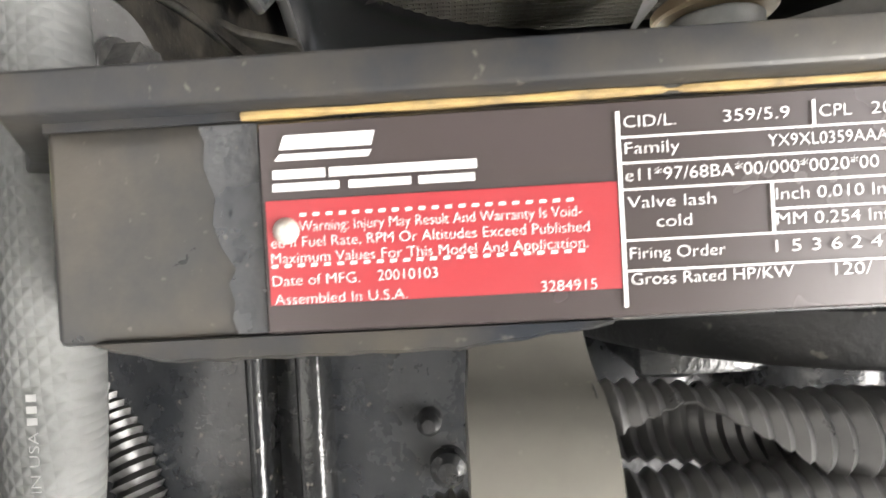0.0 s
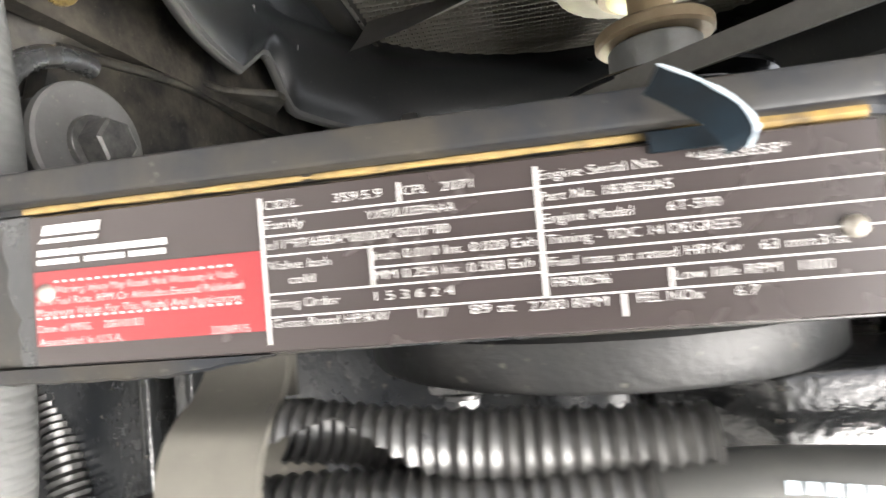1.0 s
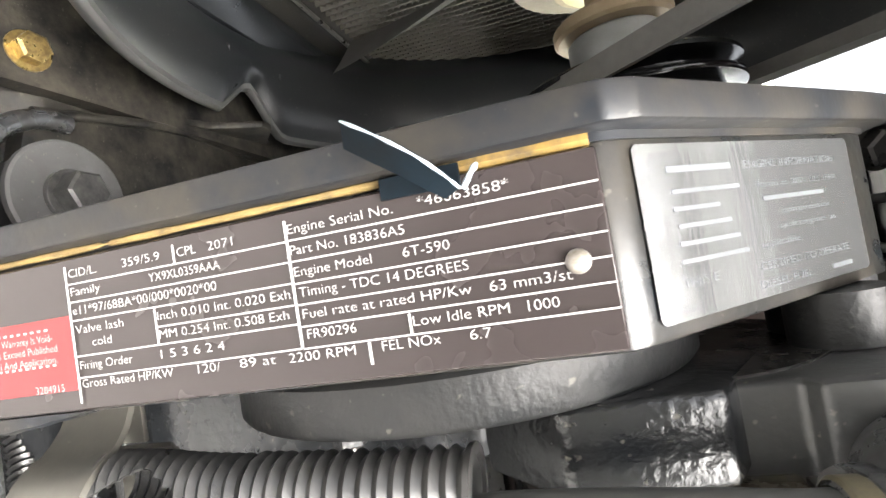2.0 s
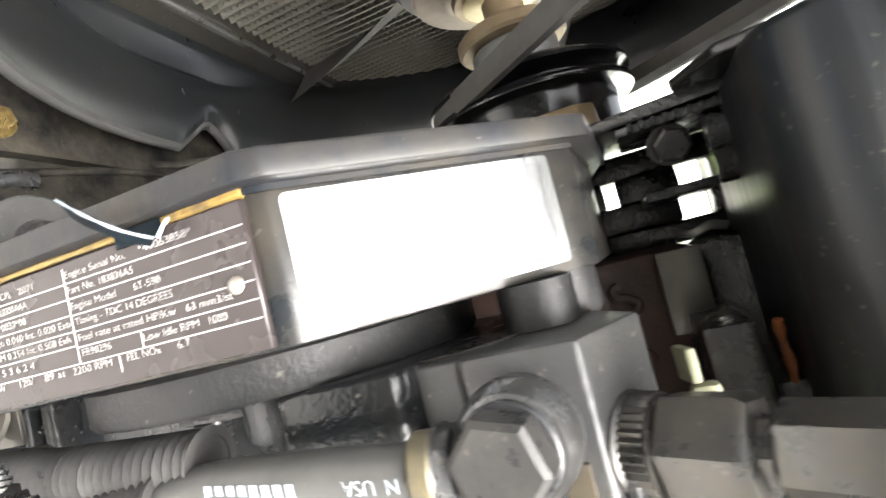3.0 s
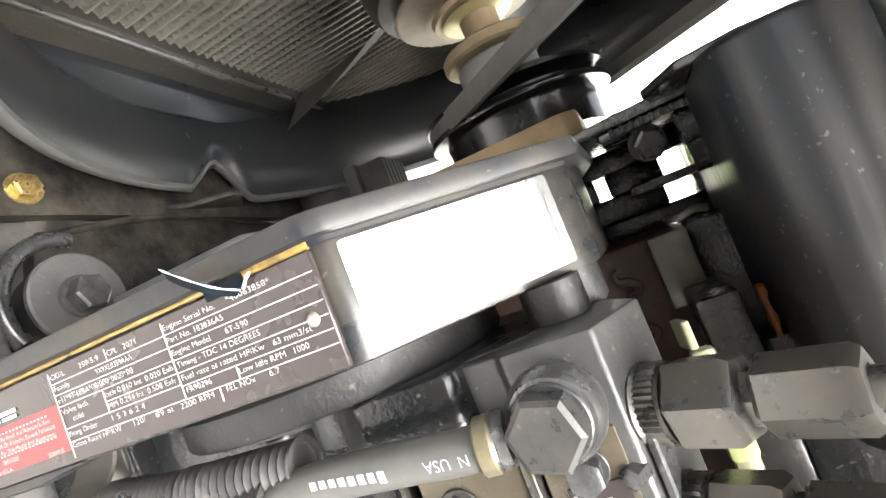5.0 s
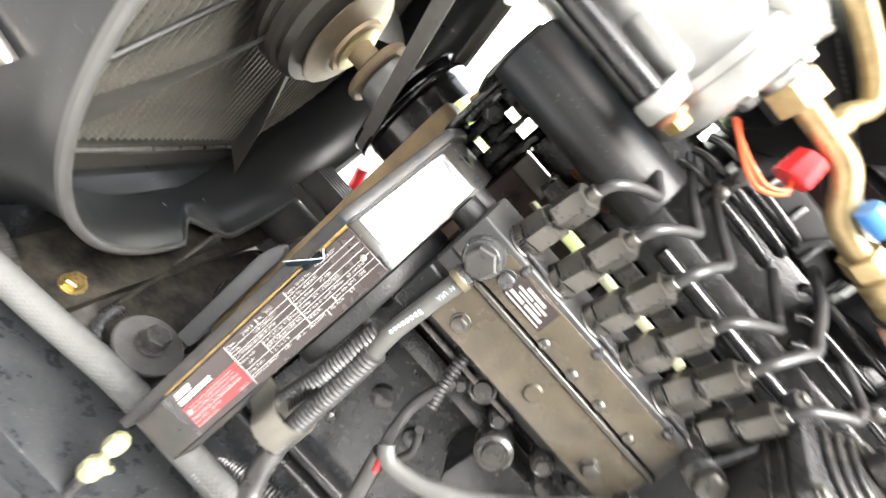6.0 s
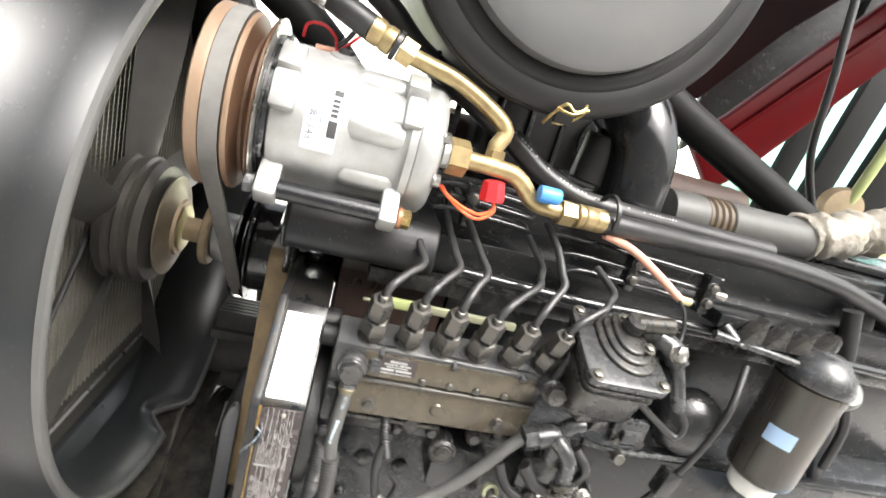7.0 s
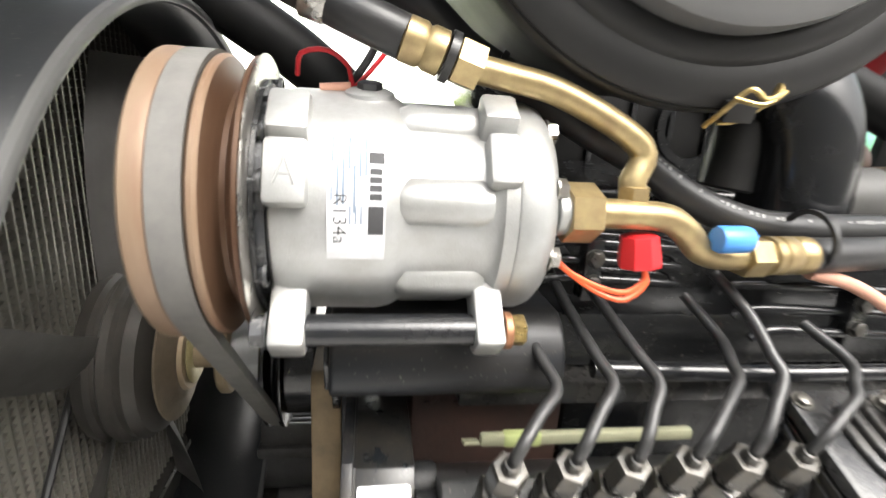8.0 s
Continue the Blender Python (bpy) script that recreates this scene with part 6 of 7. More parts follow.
part("bolt_head", hexa(0.0132, 0.0170, aim(MB + MD * 0.0022, MD, 10), None, 0.0160, 0.0012), MOUNTBOLT, mount, "dark worn hexagon bolt head", smooth=20)
part("cushion", lathe([(0.024, -0.03), (0.030, -0.028), (0.031, -0.012), (0.028, -0.004), (0, -0.004)], aim(MB, MD), 40), RUBBER, mount)
arch = start("mount_bracket", (-0.13, 0.16, 0.66), "black cast arched bracket round the engine mount", "bracket")
pts = []
for k in range(15):
    a = radians(60 + 130 * k / 14)
    s1 = MD.cross(Vector((1, 0, 0))).normalized()
    pts.append(MB - MD * 0.004 + Vector((1, 0, 0)) * (math.cos(a) * 0.047) + s1 * (-math.sin(a) * 0.047))
part("rim", sweep(pts, 0.0060, 12), WORN, arch, "worn rim of the bracket")
support = start("front_support", (-0.2, 0.2, 0.6), "greasy black front engine support plates", "support")
slab = bmesh.new()
outline = [(-0.204, 0.060), (-0.199, 0.180), (-0.190, 0.300), (-0.184, 0.400), (-0.182, 0.470), (-0.300, 0.470), (-0.460, 0.470), (-0.460, 0.060)]
top = [slab.verts.new((x, y, 0.6810 + 0.105 * (y - 0.060))) for x, y in outline]
low = [slab.verts.new(v.co - Vector((0, 0, 0.012))) for v in top]
slab.faces.new(top)
slab.faces.new(low[::-1])
for i in range(len(low)):
    slab.faces.new((low[i], low[(i + 1) % len(low)], top[(i + 1) % len(low)], top[i]))
part("cross_plate", slab, GREASE, support, "dusty greasy cross plate", smooth=20)
part("tab", prism([(0.240, 0.698), (0.268, 0.708), (0.292, 0.7395), (0.305, 0.7395), (0.336, 0.712), (0.372, 0.706), (0.372, 0.698)], 'x', -0.206, -0.200, 0.001), GREASE, support, "bent tab standing in the shroud's notch")
part("casting", prism([(0.150, 0.58), (0.160, 0.655), (0.200, 0.690), (0.30, 0.690), (0.36, 0.67), (0.52, 0.65), (0.52, 0.58)], 'x', -0.172, -0.1065, 0.006), BLACK, support)
part("casting_boss", lathe([(0, 0.0), (0.022, 0.0), (0.024, -0.002), (0.024, -0.03), (0, -0.03)], aim((-0.112, 0.192, 0.775), (-0.1, -0.6, 0.8)), 36), BLACK, support)
part("front_mass", box(-0.345, -0.196, 0.27, 0.55, 0.45, 0.675, 0.006), GREASE, support)
part("arm_plate", prism([(-0.182, 0.128), (-0.196, 0.246), (-0.182, 0.40), (-0.168, 0.436), (-0.143, 0.425), (-0.118, 0.25), (-0.110, 0.16), (-0.150, 0.120)], 'z', 0.681, 0.6955, 0.003), GREASE, support, "dark dusty arm running to the mount")
part("arm_edge", tube([(-0.181, 0.130, 0.6965), (-0.195, 0.246, 0.6968), (-0.181, 0.40, 0.6968), (-0.167, 0.434, 0.6968)], 0.0032, 10), GREASE, support)
part("lower_web", prism([(0.10, 0.55), (0.12, 0.66), (0.15, 0.68), (0.30, 0.68), (0.30, 0.55)], 'x', -0.45, -0.095, 0.004), GREASE, support)
part("gold_bolt", hexa(0.0094, 0.0115, aim((-0.2215, 0.1375, 0.6890), (0.04, -0.20, 0.97), 8), None, 0.0122, 0.0012), GOLD, support, "gold zinc flange bolt", smooth=20)
rail = start("frame_rail", (-0.1, 0.04, 0.55), "dark steel frame rail with brushed grease streaks", "frame")
part("rail", box(-0.70, 0.80, 0.003, 0.095, 0.50, 0.690, 0.004), RAILSTEEL, rail)
part("flange", box(-0.70, 0.80, -0.075, 0.0025, 0.648, 0.664, 0.003), RAILSTEEL, rail, "lower dark flange of the rail")
TAPZINC = mat("pale_tap_zinc", (0.30, 0.32, 0.20), 0.36, metal=0.2, other=(0.44, 0.43, 0.24), mix=0.8, scale=130, bump=0.3)
cock = start("grease_fitting", (-0.0678, 0.008, 0.690), "pale yellow-green plated tap standing on the frame", "fitting")
TM = aim((-0.0678, 0.0080, 0.7120), (-0.035, 0.02, 1))
part("foot", disc(0.0045, 0.026, TM @ Matrix.Translation((0, 0, -0.023)), 18), BOLTDARK, cock, "dark stem")
part("body", lathe([(0, 0), (0.0055, 0), (0.0082, 0.003), (0.0090, 0.007), (0.0084, 0.014), (0.0052, 0.0185), (0, 0.0185)], TM, 10), TAPZINC, cock, smooth=25)
part("neck", lathe([(0, 0.018), (0.0044, 0.018), (0.0038, 0.022), (0.0038, 0.029), (0.0046, 0.0325), (0, 0.0325)], TM, 20), TAPZINC, cock)
part("cap", lathe([(0, 0.032), (0.0062, 0.032), (0.0076, 0.034), (0.0078, 0.041), (0.0068, 0.0450), (0.0040, 0.0475), (0, 0.0480)], TM, 8), TAPZINC, cock, "pale faceted cap", smooth=20)
part("handle", obox(TM @ Matrix.Translation((-0.008, 0.004, 0.009)), 0.010, 0.005, 0.006, 0.0015), TAPZINC, cock)
plug = start("drain_plug", (-0.0215, 0.104, 0.730), "small rusty plug in a grey hexagon boss on the engine block", "plug")
PGM = aim((-0.0215, 0.104, 0.730), (0, -1, 0.45))
part("boss", hexa(0.0095, 0.014, PGM, None, 0.0115, 0.001), BOLTDARK, plug, smooth=20)
part("core", lathe([(0, 0.0135), (0.0068, 0.0135), (0.0068, 0.0158), (0.0056, 0.0170), (0.0040, 0.0160), (0, 0.0160)], PGM, 24), PLUGRUST, plug, "rusty plug")
rod = start("silver_rod", (-0.26, -0.03, 0.91), "short bright steel rod fixed on the shroud", "rod")
part("rod", tube([(-0.2440, -0.0340, 0.9230), (-0.300, -0.0620, 0.9560)], 0.0062, 16), STEEL, rod)
part("collar", disc(0.012, 0.02, aim((-0.300, -0.062, 0.956), (-0.80, -0.40, 0.46)), 24), WHITEPLASTIC, rod)
latch = start("shroud_latch", (-0.25, -0.05, 1.12), "yellow zinc latch with a pale block on the shroud", "latch")
part("hook", tube([(-0.246, -0.052, 1.105), (-0.247, -0.056, 1.125), (-0.249, -0.056, 1.140), (-0.262, -0.060, 1.146)], 0.006, 12), PALEYELLOW, latch)
part("bar", obox(pose(-0.250, -0.058, 1.142, 0, 20, 0), 0.036, 0.008, 0.010, 0.001), PALEYELLOW, latch)
part("block", obox(pose(-0.272, -0.068, 1.095, 0, 8, 20), 0.026, 0.02, 0.038, 0.003), GREYPIPE, latch)

# pipes low between fan and housing
for p0, p1, p2, r in (((-0.09, 0.43, 0.772), (-0.1755, 0.4454, 0.7560), (-0.30, 0.48, 0.725), 0.036), ((-0.09, 0.42, 0.712), (-0.183, 0.444, 0.704), (-0.30, 0.49, 0.68), 0.016)):
    solo("water_pipe", tube([p0, p1, p2], r, 28), PIPEGREY, "grey coolant pipe between fan and engine", "pipe", "coolant pipes")
solo("pale_post", disc(0.005, 0.05, aim((-0.135, 0.23, 0.76), (0.1, 0.1, 1)), 16), ALU, "short bright post in the front casting", "post")
finned = start("finned_cover", (-0.14, 0.36, 0.86), "grey finned casting beyond the fan pulley", "casting")
for k in range(6):
    part("fin", box(-0.190, -0.108, 0.365 + 0.010 * k, 0.371 + 0.010 * k, 0.842, 0.872, 0.002), PIPEGREY, finned)
part("base", box(-0.195, -0.106, 0.360, 0.425, 0.825, 0.841, 0.004), PIPEGREY, finned)
handle = start("red_handle", (-0.19, 0.82, 0.0), "red plastic handle on a dark rod seen past the fan", "handle")
part("grip", tube([(-0.222, 0.80, 0.800), (-0.210, 0.80, 0.765), (-0.197, 0.80, 0.722)], 0.0135, 14), RED, handle)
part("rod", tube([(-0.197, 0.80, 0.724), (-0.192, 0.81, 0.60), (-0.190, 0.82, 0.0)], 0.007, 12, step=0.05), STRUTBLACK, handle, "dark rod")

# ---- injector lines along the head ----
for k, (y, z) in enumerate(((0.078, 1.1680), (0.074, 1.1540), (0.070, 1.1410))):
    solo("rail_line", tube([(0.150 + 0.012 * k, y, z - 0.006), (0.162 + 0.012 * k, y - 0.001, z), (0.23, y - 0.005, z), (0.31, y - 0.01, z - 0.002), (0.335 - 0.01 * k, y - 0.012, z - 0.003)], 0.0032, 12), BLACKGLOSS, "thin black fuel line held in clamp blocks", "fuel line", "fuel lines along the head")
for k, z in enumerate((1.1880, 1.1760, 1.1640)):
    solo("rail_line", tube([(0.040, 0.10, z - 0.004), (0.055, 0.098, z), (0.10, 0.096, z - 0.001), (0.132, 0.097, z - 0.003), (0.136, 0.104, z - 0.004), (0.131, 0.112, z - 0.002), (0.08, 0.118, z)], 0.0030, 12), BLACKGLOSS, "thin black fuel line doubled back along the head", "fuel line", "fuel lines along the head")
for c in ((0.238, 0.068, 1.154), (0.318, 0.060, 1.150), (0.072, 0.094, 1.172)):
    cb = start("line_clamp", c, "black two-bolt clamp block on the fuel lines", "clamp", "fuel line clamps")
    part("block", obox(Matrix.Translation(c), 0.011, 0.013, 0.040, 0.001), BLACK, cb)
    for dz in (-0.008, 0.008):
        part("bolt", hexa(0.0048, 0.005, aim((c[0], c[1] - 0.0065, c[2] + dz), (0, -1, 0.1)), None, 0.006), NUT, cb)
for x, m_ in ((0.292, PALEYELLOW), (0.325, STEEL)):
    solo("line_sleeve", tube([(x, 0.058, 1.139 if m_ is PALEYELLOW else 1.152), (x + 0.012, 0.057, 1.1385 if m_ is PALEYELLOW else 1.1515)], 0.0042, 14), m_, "short bright sleeve on a fuel line", "sleeve", "line sleeves")
solo("long_pipe", tube([(0.075, 0.075, 1.112), (0.20, 0.070, 1.110), (0.28, 0.062, 1.114), (0.42, 0.066, 1.108), (0.60, 0.08, 1.10)], 0.0058, 16), BLACKGLOSS, "long black pipe along the pump's far side", "pipe")
strip = start("fuel_gallery", (0.07, 0.07, 1.06), "pale yellow-green plated gallery bar behind the delivery valves", "fuel pipe")
part("bar", box(0.004, 0.142, 0.0590, 0.0650, 1.0690, 1.0770, 0.002), PALEGREEN, strip)
part("tape", box(0.018, 0.042, 0.0583, 0.0657, 1.0684, 1.0776, 0.002), LIME, strip, "lime coloured tape")
part("end_strip", prism([(0.0600, 1.0700), (0.0600, 1.0728), (0.0680, 1.0700), (0.0680, 1.0672)], 'x', -0.006, 0.0038, 0.0006), PALEGREEN, strip, "pale bent end strip")
lever = start("throttle_lever", (0.25, 0.0, 1.09), "grey throttle lever with a ball joint and cable", "lever")
part("joint", tube([(0.243, 0.0, 1.1180), (0.256, -0.008, 1.1120), (0.262, -0.012, 1.1020)], 0.0095, 16), CASTGREY, lever)
part("boss", disc(0.011, 0.016, aim((0.236, 0.010, 1.114), (0.7, -0.6, 0.2)), 24, 0.002), CAST, lever)
part("link", tube([(0.262, -0.012, 1.1020), (0.270, -0.016, 1.080), (0.278, -0.016, 1.062)], 0.0058, 14), CASTGREY, lever)
part("nut", hexa(0.0075, 0.008, aim((0.256, -0.012, 1.112), (0.3, -0.9, 0.3)), None, 0.009), STEEL, lever)
part("cable", tube([(0.278, -0.016, 1.064), (0.290, -0.018, 1.048), (0.285, -0.018, 1.035), (0.262, -0.014, 1.047), (0.240, -0.012, 1.062), (0.232, -0.01, 1.072)], 0.0032, 10), RUBBER, lever)
solo("white_clip", obox(pose(0.2600, -0.006, 1.0720, 10, 0, -15), 0.012, 0.008, 0.014, 0.002), WHITEPLASTIC, "small white plastic clip beside the governor", "clip")
for x, y, z, sx in ((0.205, 0.0, 1.035, 0.03), (0.225, 0.012, 1.020, 0.02), (0.245, 0.01, 1.045, 0.016)):
    solo("linkage_block", obox(pose(x, y, z, 12, 8, 20), sx, 0.018, 0.014, 0.003), CAST, "small dark linkage casting below the governor", "linkage", "governor linkage")
for pts2, r2, m2 in ((((0.186, -0.004, 1.004), (0.200, -0.012, 0.990), (0.205, -0.010, 0.962)), 0.0075, CASTGREY), (((0.213, 0.002, 0.992), (0.226, -0.004, 0.975), (0.224, 0.004, 0.950)), 0.0048, RUBBER), (((0.170, 0.002, 0.966), (0.184, -0.004, 0.950), (0.204, -0.002, 0.944)), 0.0062, RUBBER),
                    (((0.150, 0.010, 0.958), (0.160, 0.002, 0.940), (0.178, 0.000, 0.930)), 0.0045, RUBBER)):
    fitting = start("pump_fitting", pts2[0], "dark fuel pipe fitting with a bright end nut under the governor", "fitting", "fittings under the governor")
    part("pipe", tube(pts2, r2, 14), m2, fitting)
    part("end_nut", hexa(r2 * 1.35, 0.006, aim(pts2[-1], (0.2, -0.4, -0.9)), None, r2 * 1.5), STEEL if m2 is RUBBER else NUT, fitting, "plated hexagon end nut")
rngn = random.Random(12)
for k in range(16):
    a = 0.150 + 0.0056 * k
    p_ = (a, 0.002 - 0.010 * rngn.random(), 0.958 - 0.05 * rngn.random())
    r_ = 0.0042 + 0.0034 * rngn.random()
    nutt = start("fitting_nut", p_, "small hexagon nut on a stud in the fuel fittings", "nut", "fitting nuts")
    d_ = (0.5 * rngn.random() - 0.1, -0.9, 0.5 * rngn.random())
    part("nut", hexa(r_, 0.006 + 0.004 * rngn.random(), aim(p_, d_, 60 * rngn.random()), None, r_ * 1.25), (NUT, STRAPSTEEL, NUT, STEEL)[k % 4], nutt)
    part("stud", disc(r_ * 0.5, 0.026, aim(Vector(p_) - Vector(d_).normalized() * 0.012, d_), 12), NUT, nutt)

# ---- fuel filter ----
FILTERCAN = mat("filter_paint", (0.035, 0.032, 0.028), 0.3, other=(0.075, 0.066, 0.052), mix=0.7, scale=20, bump=0.1, stretch=(3, 3, 0.3))
filt = start("fuel_filter", (0.42, 0.035, 0.955), "black spin-on fuel filter with a pale blue label", "fuel filter")
FA = aim((0.447, 0.032, 0.975), (0.03, -0.02, 1))
part("canister", lathe([(0, 0), (0.027, 0), (0.032, 0.004), (0.0333, 0.010), (0.0333, 0.110), (0.0345, 0.112), (0.0345, 0.118), (0.0310, 0.120), (0, 0.120)], FA, 64), FILTERCAN, filt)
LV = FA.inverted() @ Vector((0.447 - 0.3, 0.032 - 0.25, 1.03))
LA = math.degrees(math.atan2(LV.y, LV.x))
part("label", lathe([(0.0337, 0.052), (0.0337, 0.070)], FA, 16, None, LA - 22, LA + 24), PALEBLUE, filt, "pale blue label")
part("drain", lathe([(0, -0.022), (0.018, -0.022), (0.022, -0.018), (0.024, -0.002), (0, 0)], FA, 32), WHITEPLASTIC, filt, "white drain cup")
part("head", lathe([(0.0345, 0.1205), (0.0350, 0.1215), (0.0350, 0.128), (0.0300, 0.141), (0.0180, 0.152), (0, 0.154)], FA, 48), CASTGREY, filt, "dark grey domed filter head")
for k in range(3):
    part("white_mark", lathe([(0.0336, 0.066 + 0.010 * k), (0.0336, 0.069 + 0.010 * k)], FA, 6, None, LA - 84, LA - 66), WHITEPRINT, filt)
for x, z in ((0.345, 1.124), (0.475, 1.12)):
    solo("sender_plug", tube([(x, 0.05, z), (x + 0.012, 0.035, z - 0.012)], 0.007, 14), BLACK, "black connector on the filter head", "connector", "connectors by the fuel filter")
fbr = start("filter_bracket", (0.41, 0.06, 1.11), "black ribbed filter head bracket with a grey-green cap", "bracket")
part("plate", obox(pose(0.410, 0.062, 1.130, 0, 0, 0), 0.15, 0.03, 0.016, 0.003), BLACK, fbr)
for k in range(4):
    part("rib", prism([(0.352 + 0.028 * k, 1.118), (0.376 + 0.028 * k, 1.118), (0.374 + 0.028 * k, 1.146)], 'y', 0.030, 0.046, 0.001), CAST, fbr)
part("edge_pipe", tube([(0.33, 0.040, 1.118), (0.40, 0.030, 1.112), (0.475, 0.022, 1.104)], 0.0045, 12), CASTGREY, fbr)
part("cap", lathe([(0, 0.012), (0.014, 0.012), (0.017, 0.008), (0.018, 0.0), (0, 0)], aim((0.470, 0.016, 1.094), (-0.2, -0.7, 0.6)), 28), TEAL, fbr, "grey-green cap")
solo("filter_lead", tube([(0.36, 0.02, 1.10), (0.345, 0.0, 1.06), (0.335, 0.0, 1.01), (0.330, 0.01, 0.97), (0.32, 0.02, 0.93)], 0.0035, 10), RUBBER, "black lead hanging beside the fuel filter", "cable")
solo("lead_plug", obox(pose(0.325, 0.01, 0.965, 0, 10, 0), 0.018, 0.016, 0.03, 0.003), BLACK, "black square plug on a lead", "connector")

# ---- air cleaner ----
AX, AZ = 0.097, 1.4200
acb = start("cleaner_bracket", (0.1, 0.26, 1.258), "black bracket between engine and air cleaner", "bracket")
part("saddle", box(0.015, 0.10, 0.22, 0.33, 1.2585, 1.300, 0.008), BLACK, acb)
part("foot", box(0.030, 0.062, 0.222, 0.300, 1.2055, 1.2580, 0.003), BLACK, acb)
air = start("air_cleaner", (AX, 0.2, 1.27), "big dark grey plastic air cleaner canister with a domed lid", "air cleaner")
AM = aim((AX, 0.0, AZ), (0, 1, 0))
part("canister", lathe([(0.02, 0.052), (0.1500, 0.052), (0.1515, 0.054), (0.1515, 0.066), (0.1490, 0.070), (0.1450, 0.075), (0.1430, 0.20), (0.1400, 0.42), (0, 0.43)], AM, 96), CAN, air)
part("lid", lathe([(0, 0.0285), (0.085, 0.0285), (0.1085, 0.0292), (0.1140, 0.0312), (0.1160, 0.0360), (0.1168, 0.0560), (0.02, 0.0560)], AM, 96), LID, air, "pale grey flat lid")
part("lid_ring", lathe([(0.1165, 0.0440), (0.1190, 0.0425), (0.1260, 0.0432), (0.1285, 0.0455), (0.1300, 0.0470), (0.1330, 0.0462), (0.1400, 0.0462), (0.1460, 0.0478), (0.1488, 0.0503), (0.1490, 0.0519), (0.1165, 0.0530)], AM, 96), CAN, air, "dark stepped rim round the lid")
clip = start("lid_clip", (0.117, 0.036, 1.273), "yellow zinc wire clip holding the air cleaner lid", "clip")
part("wire", tube([(0.100, 0.050, 1.2620), (0.1020, 0.040, 1.2700), (0.1090, 0.034, 1.2800), (0.1160, 0.032, 1.2760), (0.1240, 0.034, 1.2790), (0.1270, 0.038, 1.2830), (0.1280, 0.044, 1.2760), (0.1180, 0.050, 1.2660), (0.1080, 0.052, 1.2640)], 0.0014, 8, step=0.002), GOLD, clip)
part("keeper", obox(pose(0.114, 0.046, 1.2700, 20, 0, 0), 0.016, 0.006, 0.010, 0.001), CAN, clip)
part("wire", tube([(0.1030, 0.036, 1.2755), (0.1150, 0.031, 1.2735), (0.1290, 0.036, 1.2800)], 0.0013, 8, step=0.002), GOLD, clip)
elbow = start("intake_elbow", (0.25, 0.15, 1.20), "shiny black rubber intake elbow below the air cleaner", "intake hose")
part("elbow", tube([(0.200, 0.24, 1.335), (0.218, 0.19, 1.315), (0.235, 0.160, 1.290), (0.248, 0.150, 1.255), (0.252, 0.150, 1.210), (0.252, 0.150, 1.185)], 0.0375, 32, step=0.008), BLACKGLOSS, elbow)
part("hose_clamp", lathe([(0.0375, 0), (0.0395, 0.001), (0.0395, 0.010), (0.0375, 0.011)], aim((0.252, 0.150, 1.186), (0, 0, 1)), 40), BLACK, elbow)
part("breather", lathe([(0.02, 0), (0.022, 0.002), (0.022, 0.05), (0.02, 0.052)], aim((0.208, 0.165, 1.215), (0.1, 0, 1)), 30), RUBBER, elbow)
duct = start("turbo_pipe", (0.42, 0.2, 1.19), "grey pipe with a brown bellows and foil wrap", "pipe")
DM = aim((0.325, 0.195, 1.2050), (1, 0.10, 0.03))
part("sleeve", lathe([(0, 0), (0.026, 0), (0.0275, 0.001), (0.0275, 0.050), (0.026, 0.051)], DM, 40), GREYPIPE, duct)
part("bellows", sweep([DM @ Vector((0, 0, 0.050 + 0.0025 * i)) for i in range(17)], lambda i, s: 0.0282 if i % 4 < 2 else 0.0255, 32), BROWNPIPE, duct, "brown rubber bellows")
part("pipe", lathe([(0.026, 0.088), (0.0275, 0.089), (0.0270, 0.150), (0.0265, 0.235)], DM, 40), GREYPIPE, duct)
foil = sweep([DM @ Vector((0.004 * math.sin(i * 0.5), 0.0015 * i, 0.215 + 0.006 * i)) for i in range(28)], lambda i, s: 0.030 + 0.003 * math.sin(i * 1.3), 24)
rngd = random.Random(5)
for v in foil.verts:
    v.co += Vector((rngd.uniform(-1, 1), rngd.uniform(-1, 1), rngd.uniform(-1, 1))) * 0.0020
part("foil", foil, FOIL, duct, "crumpled foil wrap", smooth=50)
part("bracket", obox(DM @ Matrix.Translation((-0.005, -0.034, 0.105)), 0.008, 0.014, 0.05, 0.002), CASTGREY, duct)
part("clamp_screw", disc(0.006, 0.016, aim(DM @ Vector((0, -0.034, 0.075)), (1, 0, 0.2)), 16), STEEL, duct)

# made-up dark block that closes a bright gap below the air cleaner
intake = start("intake_manifold", (0.26, 0.44, 1.15), "ribbed black filler block added to darken the gap below the air cleaner", "manifold")
part("chamber", box(0.125, 0.410, 0.425, 0.500, 1.150, 1.318, 0.014, 3), STRUTBLACK, intake)
for k in range(5):
    part("rib", box(0.150 + 0.052 * k, 0.158 + 0.052 * k, 0.419, 0.4245, 1.165, 1.300, 0.0015), BLACK, intake)
part("flange", lathe([(0.040, 0), (0.050, 0.001), (0.050, 0.010), (0.040, 0.011)], aim((0.335, 0.418, 1.255), (0, -1, 0)), 40), BLACK, intake)

